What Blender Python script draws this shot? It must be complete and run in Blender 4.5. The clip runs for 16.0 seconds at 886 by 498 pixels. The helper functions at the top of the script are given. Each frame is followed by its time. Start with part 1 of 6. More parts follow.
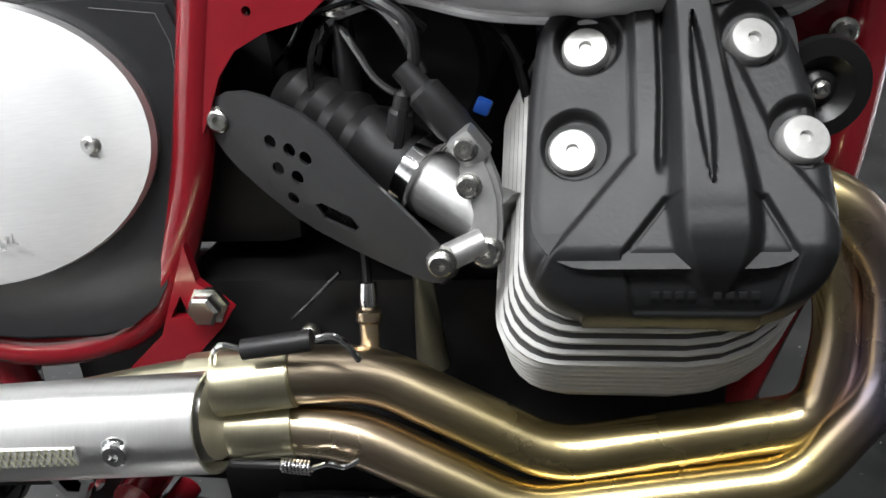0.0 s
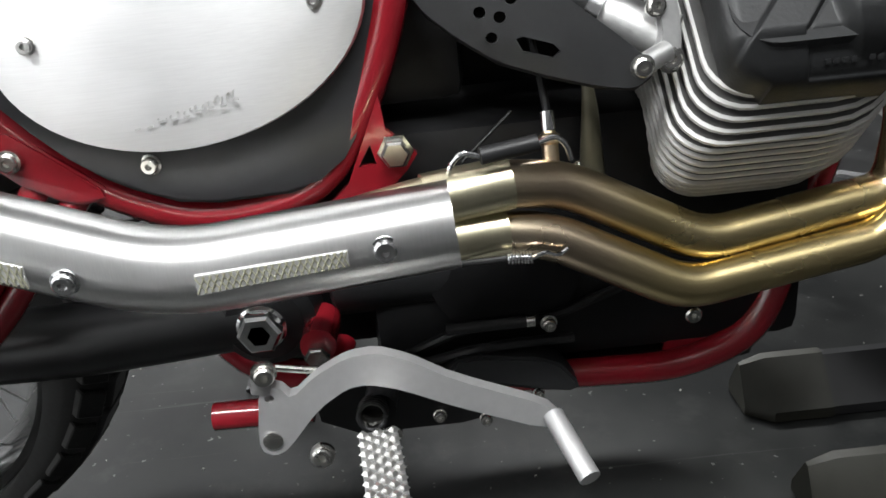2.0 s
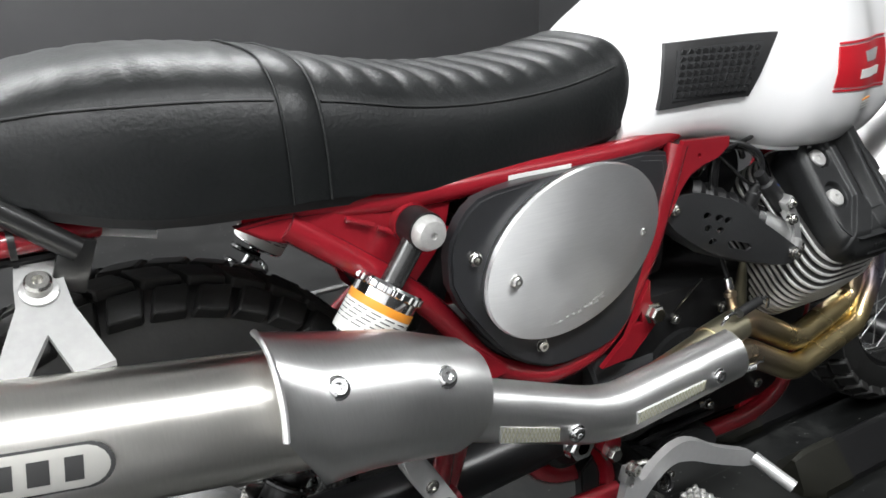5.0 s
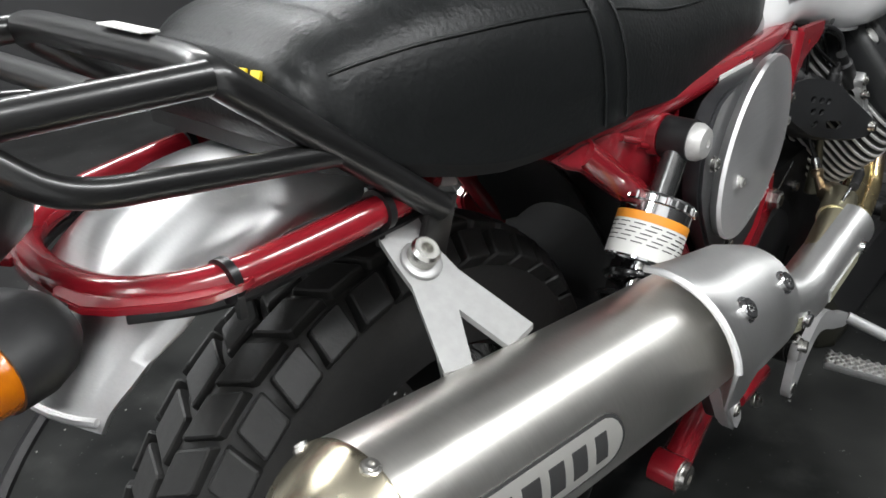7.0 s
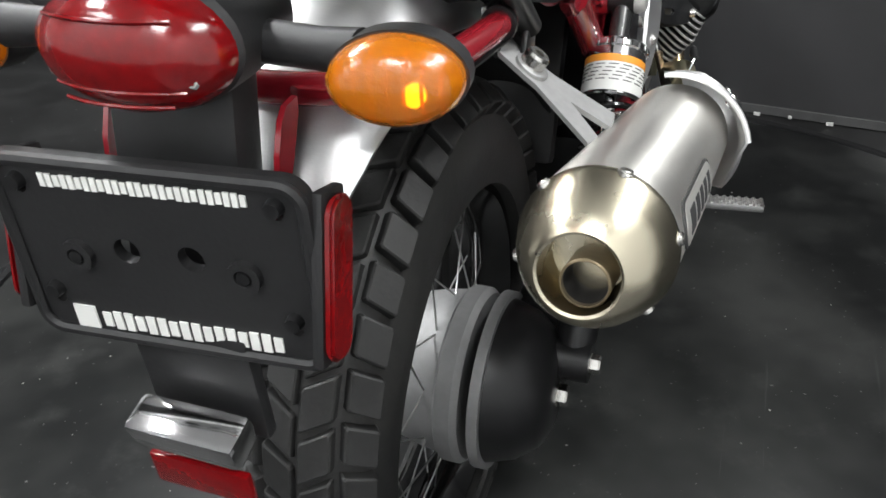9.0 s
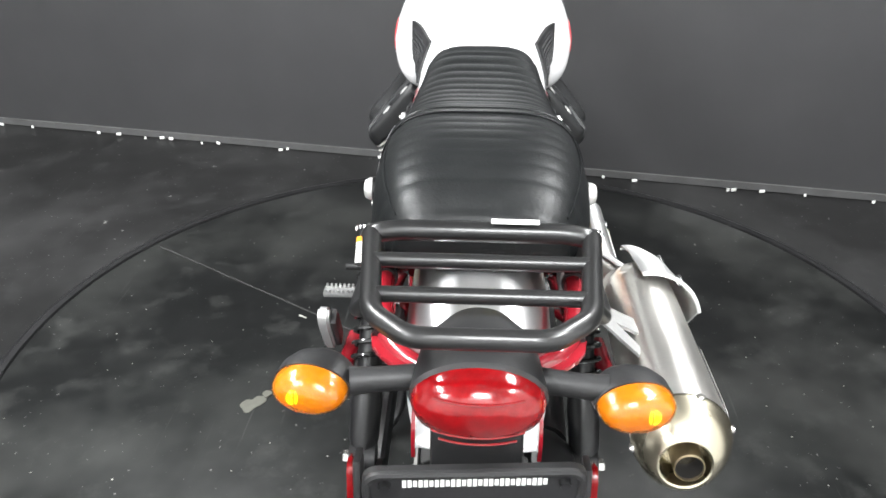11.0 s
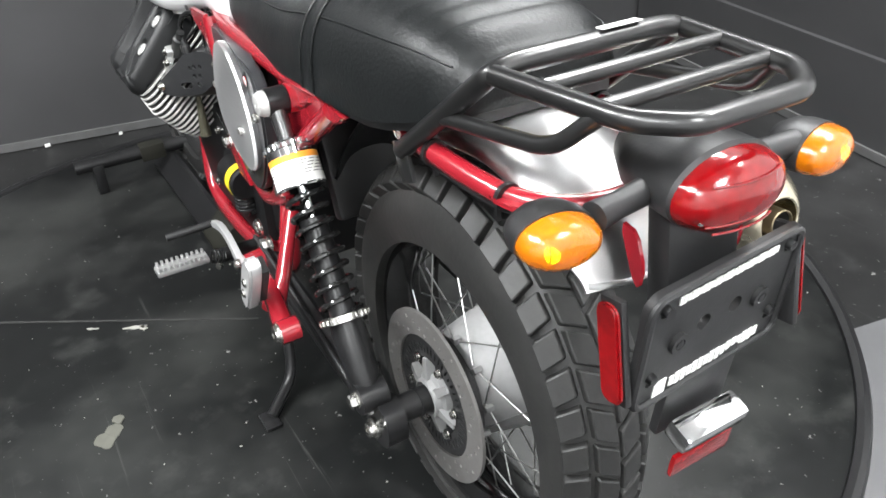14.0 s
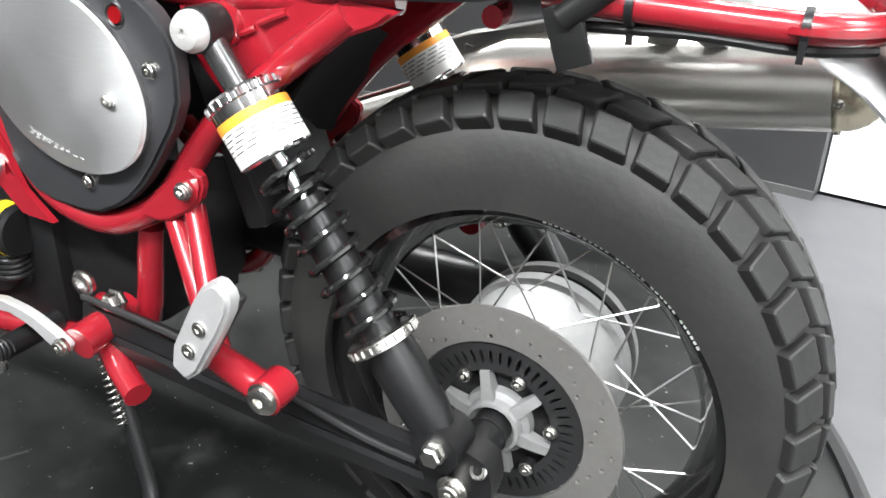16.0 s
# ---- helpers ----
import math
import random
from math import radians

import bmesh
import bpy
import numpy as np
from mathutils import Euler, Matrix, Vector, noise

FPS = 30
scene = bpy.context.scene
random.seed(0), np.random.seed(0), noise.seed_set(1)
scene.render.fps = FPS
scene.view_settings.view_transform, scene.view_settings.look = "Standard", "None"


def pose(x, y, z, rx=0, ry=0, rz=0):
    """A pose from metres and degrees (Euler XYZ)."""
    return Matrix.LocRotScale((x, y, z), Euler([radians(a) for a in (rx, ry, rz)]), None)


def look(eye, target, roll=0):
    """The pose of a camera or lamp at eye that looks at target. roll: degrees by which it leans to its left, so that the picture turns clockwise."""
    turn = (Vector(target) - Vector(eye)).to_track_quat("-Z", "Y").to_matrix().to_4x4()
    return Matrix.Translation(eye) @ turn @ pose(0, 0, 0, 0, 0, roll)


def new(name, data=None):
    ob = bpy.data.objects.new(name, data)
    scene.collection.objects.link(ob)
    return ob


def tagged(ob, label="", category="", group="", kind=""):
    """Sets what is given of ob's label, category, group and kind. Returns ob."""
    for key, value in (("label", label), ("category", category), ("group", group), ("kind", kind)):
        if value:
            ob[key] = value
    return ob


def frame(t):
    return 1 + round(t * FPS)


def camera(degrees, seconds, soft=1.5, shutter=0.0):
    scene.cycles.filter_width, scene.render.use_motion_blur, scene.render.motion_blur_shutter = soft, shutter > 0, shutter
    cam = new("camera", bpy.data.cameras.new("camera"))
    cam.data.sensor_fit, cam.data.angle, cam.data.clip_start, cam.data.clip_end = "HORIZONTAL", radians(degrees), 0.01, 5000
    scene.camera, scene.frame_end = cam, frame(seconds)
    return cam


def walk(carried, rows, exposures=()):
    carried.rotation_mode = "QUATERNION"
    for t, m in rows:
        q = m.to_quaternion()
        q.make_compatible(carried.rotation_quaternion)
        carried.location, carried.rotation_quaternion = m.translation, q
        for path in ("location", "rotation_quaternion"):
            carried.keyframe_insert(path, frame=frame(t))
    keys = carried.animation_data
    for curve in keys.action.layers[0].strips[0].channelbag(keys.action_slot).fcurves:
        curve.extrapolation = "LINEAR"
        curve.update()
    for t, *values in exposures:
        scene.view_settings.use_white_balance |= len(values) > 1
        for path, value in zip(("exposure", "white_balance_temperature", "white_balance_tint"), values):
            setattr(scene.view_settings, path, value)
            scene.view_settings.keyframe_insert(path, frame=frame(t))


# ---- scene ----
EXPO = 0.0
LENS = 56.47
cam = camera(LENS, 16.0, soft=1.6)
PATH = [
    (0, (0.923, -0.64, 0.739), (0.532, 1.139, -0.087), -5.8),
    (0.5, (0.826, -0.694, 0.762), (0.655, 1.118, -0.068), -4.8),
    (1, (0.763, -0.725, 0.778), (0.689, 1.099, -0.039), -5.1),
    (1.5, (0.732, -0.759, 0.75), (0.717, 1.065, -0.069), -4.5),
    (2, (0.667, -0.818, 0.676), (0.662, 1.003, -0.151), -6.1),
    (2.5, (0.672, -0.902, 0.733), (0.641, 0.925, -0.081), -9.3),
    (3, (0.62, -0.993, 0.777), (0.707, 0.838, -0.025), -9.3),
    (3.5, (0.432, -1.025, 0.83), (0.764, 0.794, 0.067), -3.5),
    (4, (0.232, -1.011, 0.892), (0.724, 0.784, 0.16), -4.0),
    (4.2, (0.15, -0.995, 0.898), (0.751, 0.781, 0.202), -3.8),
    (6.3, (-0.369, -0.612, 1.043), (0.82, 0.742, 0.175), -1.7),
    (6.5, (-0.401, -0.575, 1.013), (0.816, 0.74, 0.127), -2.7),
    (7, (-0.465, -0.5, 0.95), (0.865, 0.683, 0.037), -2.4),
    (7.5, (-0.509, -0.435, 0.899), (0.912, 0.55, -0.105), -2.1),
    (8, (-0.581, -0.382, 0.849), (0.968, 0.505, -0.052), -1.6),
    (8.2, (-0.601, -0.369, 0.823), (0.981, 0.438, -0.096), -1.9),
    (10.3, (-0.993, -0.162, 1.123), (0.691, 0.136, 0.085), -1.7),
    (10.5, (-0.988, -0.125, 1.164), (0.688, 0.075, 0.091), -2.1),
    (10.7, (-0.996, -0.066, 1.173), (0.73, 0.077, 0.173), -0.8),
    (11, (-0.989, 0.008, 1.236), (0.769, 0.082, 0.285), 0.4),
    (11.5, (-0.95, 0.1, 1.309), (0.91, -0.019, 0.583), -0.5),
    (12, (-0.954, 0.215, 1.307), (0.889, -0.078, 0.587), -0.0),
    (12.5, (-0.97, 0.338, 1.252), (0.744, -0.162, 0.35), 0.5),
    (13, (-0.927, 0.407, 1.183), (0.713, -0.176, 0.198), -0.9),
    (13.5, (-0.869, 0.462, 1.146), (0.702, -0.227, 0.118), -0.6),
    (14, (-0.817, 0.518, 1.097), (0.662, -0.32, 0.043), -3.0),
    (14.5, (-0.748, 0.618, 1.061), (0.623, -0.414, 0.034), -0.9),
    (15, (-0.583, 0.701, 1.033), (0.591, -0.553, 0.009), 0.3),
    (15.5, (-0.363, 0.748, 0.946), (0.571, -0.741, -0.009), 1.3),
    (16, (-0.249, 0.75, 0.814), (0.524, -0.877, -0.056), 1.5),
]
walk(cam, [(t, look(eye, target, roll)) for t, eye, target, roll in PATH], [(0, EXPO + 0.1), (1.5, EXPO + 0.18), (2.5, EXPO + 0.25), (3.5, EXPO + 0.4), (4.2, EXPO + 0.22), (6.4, EXPO - 0.33), (8.2, EXPO - 0.6), (10.5, EXPO + 0.43), (11.5, EXPO + 0.65), (12.5, EXPO + 0.46), (14.5, EXPO + 0.7), (16, EXPO + 0.95)])

# ---- world and lights ----
world = bpy.data.worlds.new("room_air")
scene.world = world
world.use_nodes = True
world.node_tree.nodes["Background"].inputs[0].default_value = (0.9, 0.95, 1.0, 1)
world.node_tree.nodes["Background"].inputs[1].default_value = 0.1


def area_lamp(name, at, to, sx, sy, watts, colour=(0.97, 0.99, 1.0)):
    d = bpy.data.lights.new(name, "AREA")
    d.shape, d.size, d.size_y, d.energy, d.color = "RECTANGLE", sx, sy, watts, colour
    ob = new(name, d)
    ob.matrix_world = look(at, to)
    return ob


LAMPS = [(-0.5, -1.5), (-0.6, 1.85), (1.0, -1.35), (1.0, 1.85)]
for lx, ly in LAMPS:
    area_lamp("panel_light", (lx, ly, 2.74), (lx, ly, 0), 1.2, 0.3, 64 if ly < 0 else 100)
for lx, ly in ((-2.3, -0.2), (-2.3, 2.0)):
    area_lamp("hall_light", (lx, ly, 2.74), (lx, ly, 0), 1.2, 0.6, 80)

# ---- materials ----


def mat(name, colour, rough=0.5, metal=0.0, grain=0.0, scale=40.0, stretch=(1, 1, 1), bump=0.0, stains=0.0, stain_colour=None,
        coat=0.0, spec=0.5, alpha=1.0, transmission=0.0, emit=0.0, rand=0.0, aniso=0.0, tangent=(0, 0, 1)):
    m = bpy.data.materials.new(name)
    m.use_nodes = True
    nt = m.node_tree
    b = nt.nodes["Principled BSDF"]
    L = nt.links.new
    b.inputs["Base Color"].default_value = (*colour, 1)
    b.inputs["Roughness"].default_value = rough
    b.inputs["Metallic"].default_value = metal
    b.inputs["Coat Weight"].default_value = coat
    b.inputs["Coat Roughness"].default_value = 0.06
    b.inputs["Specular IOR Level"].default_value = spec
    b.inputs["Transmission Weight"].default_value = transmission
    b.inputs["Anisotropic"].default_value = aniso
    if aniso:
        way = nt.nodes.new("ShaderNodeCombineXYZ")
        way.inputs[0].default_value, way.inputs[1].default_value, way.inputs[2].default_value = tangent
        L(way.outputs[0], b.inputs["Tangent"])
    if emit:
        b.inputs["Emission Color"].default_value = (*colour, 1)
        b.inputs["Emission Strength"].default_value = emit
    tc = nt.nodes.new("ShaderNodeTexCoord")
    mp = nt.nodes.new("ShaderNodeMapping")
    mp.inputs["Scale"].default_value = stretch
    L(tc.outputs["Object"], mp.inputs["Vector"])
    fine = nt.nodes.new("ShaderNodeTexNoise")
    fine.inputs["Scale"].default_value = scale
    fine.inputs["Detail"].default_value = 5
    L(mp.outputs["Vector"], fine.inputs["Vector"])
    big = nt.nodes.new("ShaderNodeTexNoise")
    big.inputs["Scale"].default_value = max(1.2, scale / 14)
    big.inputs["Detail"].default_value = 6
    L(tc.outputs["Object"], big.inputs["Vector"])
    col = None
    if grain or stains or rand:
        mix = nt.nodes.new("ShaderNodeMix")
        mix.data_type = "RGBA"
        mix.inputs["A"].default_value = (*[c * (1 - grain) for c in colour], 1)
        mix.inputs["B"].default_value = (*[min(1, c * (1 + grain)) for c in colour], 1)
        L(fine.outputs["Fac"], mix.inputs["Factor"])
        col = mix.outputs["Result"]
        if stains:
            ramp = nt.nodes.new("ShaderNodeValToRGB")
            ramp.color_ramp.elements[0].position = 0.5
            ramp.color_ramp.elements[1].position = 0.72
            ramp.color_ramp.elements[1].color = (stains, stains, stains, 1)
            L(big.outputs["Fac"], ramp.inputs["Fac"])
            mx = nt.nodes.new("ShaderNodeMix")
            mx.data_type = "RGBA"
            mx.inputs["B"].default_value = (*(stain_colour or [c * 0.5 for c in colour]), 1)
            L(ramp.outputs["Color"], mx.inputs["Factor"])
            L(col, mx.inputs["A"])
            col = mx.outputs["Result"]
        if rand:
            info = nt.nodes.new("ShaderNodeObjectInfo")
            hsv = nt.nodes.new("ShaderNodeHueSaturation")
            mr = nt.nodes.new("ShaderNodeMapRange")
            mr.inputs["To Min"].default_value, mr.inputs["To Max"].default_value = 1 - rand, 1 + rand
            L(info.outputs["Random"], mr.inputs["Value"])
            L(mr.outputs["Result"], hsv.inputs["Value"])
            L(col, hsv.inputs["Color"])
            col = hsv.outputs["Color"]
        L(col, b.inputs["Base Color"])
    rr = nt.nodes.new("ShaderNodeMapRange")
    rr.inputs["To Min"].default_value, rr.inputs["To Max"].default_value = max(0.02, rough * 0.75), min(1, rough * 1.3)
    L(big.outputs["Fac"], rr.inputs["Value"])
    L(rr.outputs["Result"], b.inputs["Roughness"])
    if bump:
        bp = nt.nodes.new("ShaderNodeBump")
        bp.inputs["Strength"].default_value = bump
        bp.inputs["Distance"].default_value = 0.002
        L(fine.outputs["Fac"], bp.inputs["Height"])
        L(bp.outputs["Normal"], b.inputs["Normal"])
    return m


RED = mat("red_frame_paint", (0.232, 0.009, 0.016), 0.22, grain=0.08, scale=60, coat=0.7)
WHITE = mat("white_tank_paint", (0.8, 0.8, 0.8), 0.2, coat=0.8, grain=0.02)
BLACK = mat("satin_black_paint", (0.009, 0.009, 0.0095), 0.33, grain=0.2, scale=90, spec=0.4)
RACKPAINT = mat("semi_gloss_black_tube", (0.009, 0.009, 0.009), 0.3, coat=0.2, grain=0.2, scale=60)
SIDECOVER = mat("satin_black_cover", (0.027, 0.0275, 0.0295), 0.3, grain=0.15, scale=90, spec=0.45)
GLOSS = mat("gloss_black_tube", (0.008, 0.008, 0.008), 0.16, coat=0.6, grain=0.2, scale=60)
MATTE = mat("matte_black_casting", (0.013, 0.0135, 0.014), 0.45, grain=0.15, scale=300, bump=0.1, spec=0.35)
PLASTIC = mat("black_plastic", (0.015, 0.015, 0.0155), 0.45, grain=0.15, scale=250, bump=0.08, spec=0.4)
GREYBLACK = mat("dark_grey_coated_sheet", (0.02, 0.0205, 0.0215), 0.48, grain=0.12, scale=200, bump=0.1, spec=0.35)
LEATHER = mat("black_seat_vinyl", (0.0066, 0.0074, 0.0076), 0.4, grain=0.3, scale=220, bump=0.3, spec=0.27)
RUBBER = mat("tyre_rubber", (0.0155, 0.0155, 0.015), 0.55, grain=0.3, scale=120, bump=0.25, stains=0.5, stain_colour=(0.034, 0.0325, 0.03), rand=0.12)
BRUSHED = mat("brushed_aluminium", (0.82, 0.82, 0.82), 0.54, metal=1.0, grain=0.07, scale=260, stretch=(0.12, 1, 3.5), bump=0.05, aniso=0.82)
BRUSHEDGUARD = mat("brushed_aluminium_guard", (0.7, 0.7, 0.7), 0.4, metal=1.0, grain=0.07, scale=240, stretch=(3, 0.15, 3), bump=0.05, aniso=0.8, tangent=(0.7, 0, 0.7))
BRUSHEDSHIELD = mat("brushed_aluminium_shield", (0.84, 0.84, 0.83), 0.35, metal=1.0, grain=0.07, scale=240, stretch=(3, 0.3, 0.3), bump=0.04, aniso=0.8, tangent=(-0.97, 0, 0.2))
POLISHED = mat("polished_bolt_steel", (0.75, 0.74, 0.72), 0.3, metal=1.0, grain=0.05, scale=100)
ALU = mat("cast_aluminium", (0.45, 0.45, 0.445), 0.46, metal=0.85, grain=0.12, scale=180, bump=0.12)
FORGED = mat("forged_satin_alloy", (0.5, 0.5, 0.5), 0.4, metal=0.55, grain=0.08, scale=140, bump=0.06)
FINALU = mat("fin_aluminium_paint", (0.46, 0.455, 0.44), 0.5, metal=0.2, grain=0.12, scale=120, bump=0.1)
# Core colour is kept dark to stand for shade between the fins.
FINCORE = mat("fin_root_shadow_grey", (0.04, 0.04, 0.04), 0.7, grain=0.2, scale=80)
STEEL = mat("brushed_steel", (0.9, 0.88, 0.83), 0.33, metal=1.0, grain=0.06, scale=200, stretch=(3, 0.4, 0.4), bump=0.03, aniso=0.82, tangent=(-0.99, 0, 0.13))
SOOT = mat("sooty_pipe_inside", (0.012, 0.011, 0.01), 0.8, grain=0.3)
# Fin faces are darkened in colour, standing for shade in the gaps.
FINFACE = mat("shade_darkened_fin_face", (0.055, 0.054, 0.052), 0.65, grain=0.2, scale=90, bump=0.1)
VENT = mat("pale_vent_mesh", (0.42, 0.41, 0.3), 0.45, metal=0.6, grain=0.2, scale=200)
PLATEFACE = mat("bright_plate_face", (0.68, 0.67, 0.63), 0.4, metal=0.7, grain=0.05, scale=80)
CHROME = mat("chrome", (0.78, 0.78, 0.78), 0.09, metal=1.0)
COVERBOLT = mat("dull_plated_bolt", (0.55, 0.545, 0.53), 0.42, metal=0.5, grain=0.15, scale=300, bump=0.05)
ZINC = mat("zinc_bolt", (0.62, 0.61, 0.58), 0.25, metal=1.0, grain=0.1, scale=200)
SPOKE = mat("dull_steel_spoke", (0.42, 0.42, 0.41), 0.35, metal=1.0, grain=0.1, scale=150)
HUB = mat("hub_grey", (0.23, 0.23, 0.23), 0.5, metal=0.3, grain=0.12, scale=120, stains=0.3)
DISC = mat("brake_disc_steel", (0.3, 0.29, 0.28), 0.42, metal=0.75, grain=0.1, scale=120)
AMBER = mat("amber_lens", (1.0, 0.27, 0.004), 0.2, coat=0.5, spec=0.5, transmission=0.58, grain=0.1, scale=160, bump=0.35)
BULB = mat("amber_bulb_glow", (1.0, 0.5, 0.02), 0.3, emit=8)
REDLENS = mat("red_lens", (0.16, 0.0016, 0.003), 0.14, coat=0.25, spec=0.5, grain=0.45, scale=90, bump=0.2)
LABELW = mat("label_white", (0.75, 0.75, 0.72), 0.5)
ORANGE = mat("label_orange", (0.8, 0.3, 0.03), 0.5)
YELLOW = mat("label_yellow", (0.72, 0.53, 0.015), 0.5)
INK = mat("label_ink", (0.03, 0.03, 0.03), 0.6)
BADGERED = mat("badge_red", (0.5, 0.01, 0.02), 0.3, coat=0.5)
ETCH = mat("etched_grey", (0.62, 0.62, 0.61), 0.6, metal=0.8)
DARK = mat("engine_dark", (0.008, 0.008, 0.0084), 0.46, grain=0.3, scale=60, bump=0.2, spec=0.24)
BLUE = mat("blue_connector", (0.008, 0.05, 0.25), 0.4)
CHOCKGREEN = mat("dark_olive_steel", (0.015, 0.0147, 0.0105), 0.5, metal=0.3, grain=0.3)
OLIVE = mat("olive_steel", (0.07, 0.066, 0.045), 0.5, metal=0.3, grain=0.3)


def gold_pipe():
    m = mat("heat_tinted_pipe", (0.5, 0.4, 0.2), 0.28, metal=1.0, grain=0.1, scale=50, stretch=(0.5, 8, 8))
    nt = m.node_tree
    b = nt.nodes["Principled BSDF"]
    tc = nt.nodes.new("ShaderNodeTexCoord")
    sep = nt.nodes.new("ShaderNodeSeparateXYZ")
    nt.links.new(tc.outputs["Object"], sep.inputs[0])
    add = nt.nodes.new("ShaderNodeMath")
    add.operation = "MULTIPLY_ADD"
    nz = nt.nodes.new("ShaderNodeTexNoise")
    nz.inputs["Scale"].default_value = 9
    nt.links.new(tc.outputs["Object"], nz.inputs["Vector"])
    nt.links.new(nz.outputs["Fac"], add.inputs[0])
    add.inputs[1].default_value = 0.08
    nt.links.new(sep.outputs["X"], add.inputs[2])
    mr = nt.nodes.new("ShaderNodeMapRange")
    mr.inputs["From Min"].default_value, mr.inputs["From Max"].default_value = -0.06, 0.447
    nt.links.new(add.outputs[0], mr.inputs["Value"])
    r = nt.nodes.new("ShaderNodeValToRGB")
    e = r.color_ramp.elements
    e[0].position, e[0].color = 0.0, (0.66, 0.6, 0.43, 1)
    e[1].position, e[1].color = 1.0, (0.46, 0.49, 0.56, 1)
    for p, c in ((0.28, (0.62, 0.5, 0.36, 1)), (0.42, (0.67, 0.55, 0.29, 1)), (0.84, (0.7, 0.57, 0.29, 1)), (0.9, (0.56, 0.43, 0.35, 1)), (0.95, (0.44, 0.4, 0.5, 1))):
        k = e.new(p)
        k.color = c
    nt.links.new(mr.outputs["Result"], r.inputs["Fac"])
    nt.links.new(r.outputs["Color"], b.inputs["Base Color"])
    return m


GOLD = gold_pipe()
ENDCAP = mat("warm_polished_steel", (0.6, 0.55, 0.42), 0.26, metal=1.0, grain=0.08, scale=160, bump=0.03)
BROWNPIPE = mat("browned_outlet_steel", (0.2, 0.16, 0.1), 0.4, metal=0.8, grain=0.25, scale=90)
HANGER = mat("dull_alloy_strap", (0.33, 0.33, 0.325), 0.55, metal=0.5, grain=0.15, scale=120, bump=0.08)
DARKCHROME = mat("dark_satin_rod", (0.1, 0.1, 0.1), 0.25, metal=0.8, grain=0.1, scale=120)
DIALRING = mat("satin_chrome_ring", (0.4, 0.4, 0.395), 0.4, metal=0.6, grain=0.1, scale=200)
PALEGOLD = mat("pale_gold_sleeve", (0.72, 0.67, 0.48), 0.32, metal=1.0, grain=0.08, scale=200, stretch=(3, 0.4, 0.4), bump=0.03)


def scuffed_floor(name, base, dust, rough):
    """Black floor with dusty clouds, fine scratches and pale specks."""
    m = mat(name, base, rough, grain=0.4, scale=9, bump=0.06, spec=0.16)
    nt = m.node_tree
    b = nt.nodes["Principled BSDF"]
    tc = nt.nodes.new("ShaderNodeTexCoord")

    def layer(scale, stretch, turn, lo, hi, top, detail=6):
        mp = nt.nodes.new("ShaderNodeMapping")
        mp.inputs["Scale"].default_value = stretch
        mp.inputs["Rotation"].default_value = (0, 0, turn)
        nt.links.new(tc.outputs["Object"], mp.inputs["Vector"])
        nz = nt.nodes.new("ShaderNodeTexNoise")
        nz.inputs["Scale"].default_value = scale
        nz.inputs["Detail"].default_value = detail
        nz.inputs["Roughness"].default_value = 0.62
        nt.links.new(mp.outputs["Vector"], nz.inputs["Vector"])
        mr = nt.nodes.new("ShaderNodeMapRange")
        mr.inputs["From Min"].default_value, mr.inputs["From Max"].default_value = lo, hi
        mr.inputs["To Max"].default_value = top
        nt.links.new(nz.outputs["Fac"], mr.inputs["Value"])
        return mr.outputs["Result"]

    col = b.inputs["Base Color"].links[0].from_socket
    for fac, c in ((layer(1.7, (1, 1, 1), 0.3, 0.44, 0.7, 0.75, 4), dust), (layer(7, (1, 1, 1), 1.1, 0.54, 0.7, 0.5), dust),
                   (layer(5, (0.25, 9, 1), 0.5, 0.66, 0.74, 0.5), [1.8 * q for q in dust]), (layer(6, (0.2, 11, 1), 2.1, 0.68, 0.75, 0.5), [1.8 * q for q in dust]),
                   (layer(26, (1, 1, 1), 0.0, 0.71, 0.745, 0.8, 3), (0.22, 0.22, 0.21)), (layer(70, (1, 1, 1), 0.0, 0.7, 0.74, 0.6, 2), (0.16, 0.16, 0.155)), (layer(5.5, (1, 1, 1), 0.8, 0.735, 0.76, 0.7, 4), (0.16, 0.16, 0.15))):
        mx = nt.nodes.new("ShaderNodeMix")
        mx.data_type = "RGBA"
        nt.links.new(fac, mx.inputs["Factor"])
        nt.links.new(col, mx.inputs["A"])
        mx.inputs["B"].default_value = (*c, 1)
        col = mx.outputs["Result"]
    nt.links.new(col, b.inputs["Base Color"])
    return m


FLOOR = scuffed_floor("black_rubber_floor", (0.006, 0.0064, 0.0064), (0.04, 0.041, 0.039), 0.38)
FLOOR2 = scuffed_floor("black_floor_sheet", (0.011, 0.011, 0.011), (0.03, 0.03, 0.03), 0.4)
SEAMDUST = mat("dusty_seam", (0.026, 0.026, 0.025), 0.7, grain=0.5, scale=30)
TORN = mat("torn_pale_backing", (0.3, 0.3, 0.27), 0.7, grain=0.2, scale=60)
STAIN = mat("dried_olive_stain", (0.085, 0.085, 0.07), 0.7, grain=0.2, scale=50)
HALLFLOOR = mat("grey_concrete_floor", (0.07, 0.07, 0.073), 0.5, grain=0.15, scale=12, bump=0.1, stains=0.3)
WALLM = mat("black_wall_panel", (0.036, 0.036, 0.037), 0.42, grain=0.15, scale=6, bump=0.03)
DUSTYTRIM = mat("dusty_edge_strip", (0.07, 0.07, 0.07), 0.6, grain=0.4, scale=14, stains=0.5, stain_colour=(0.05, 0.05, 0.05))
WHITEWALL = mat("white_hall_wall", (0.82, 0.82, 0.82), 0.6, grain=0.03, scale=4)
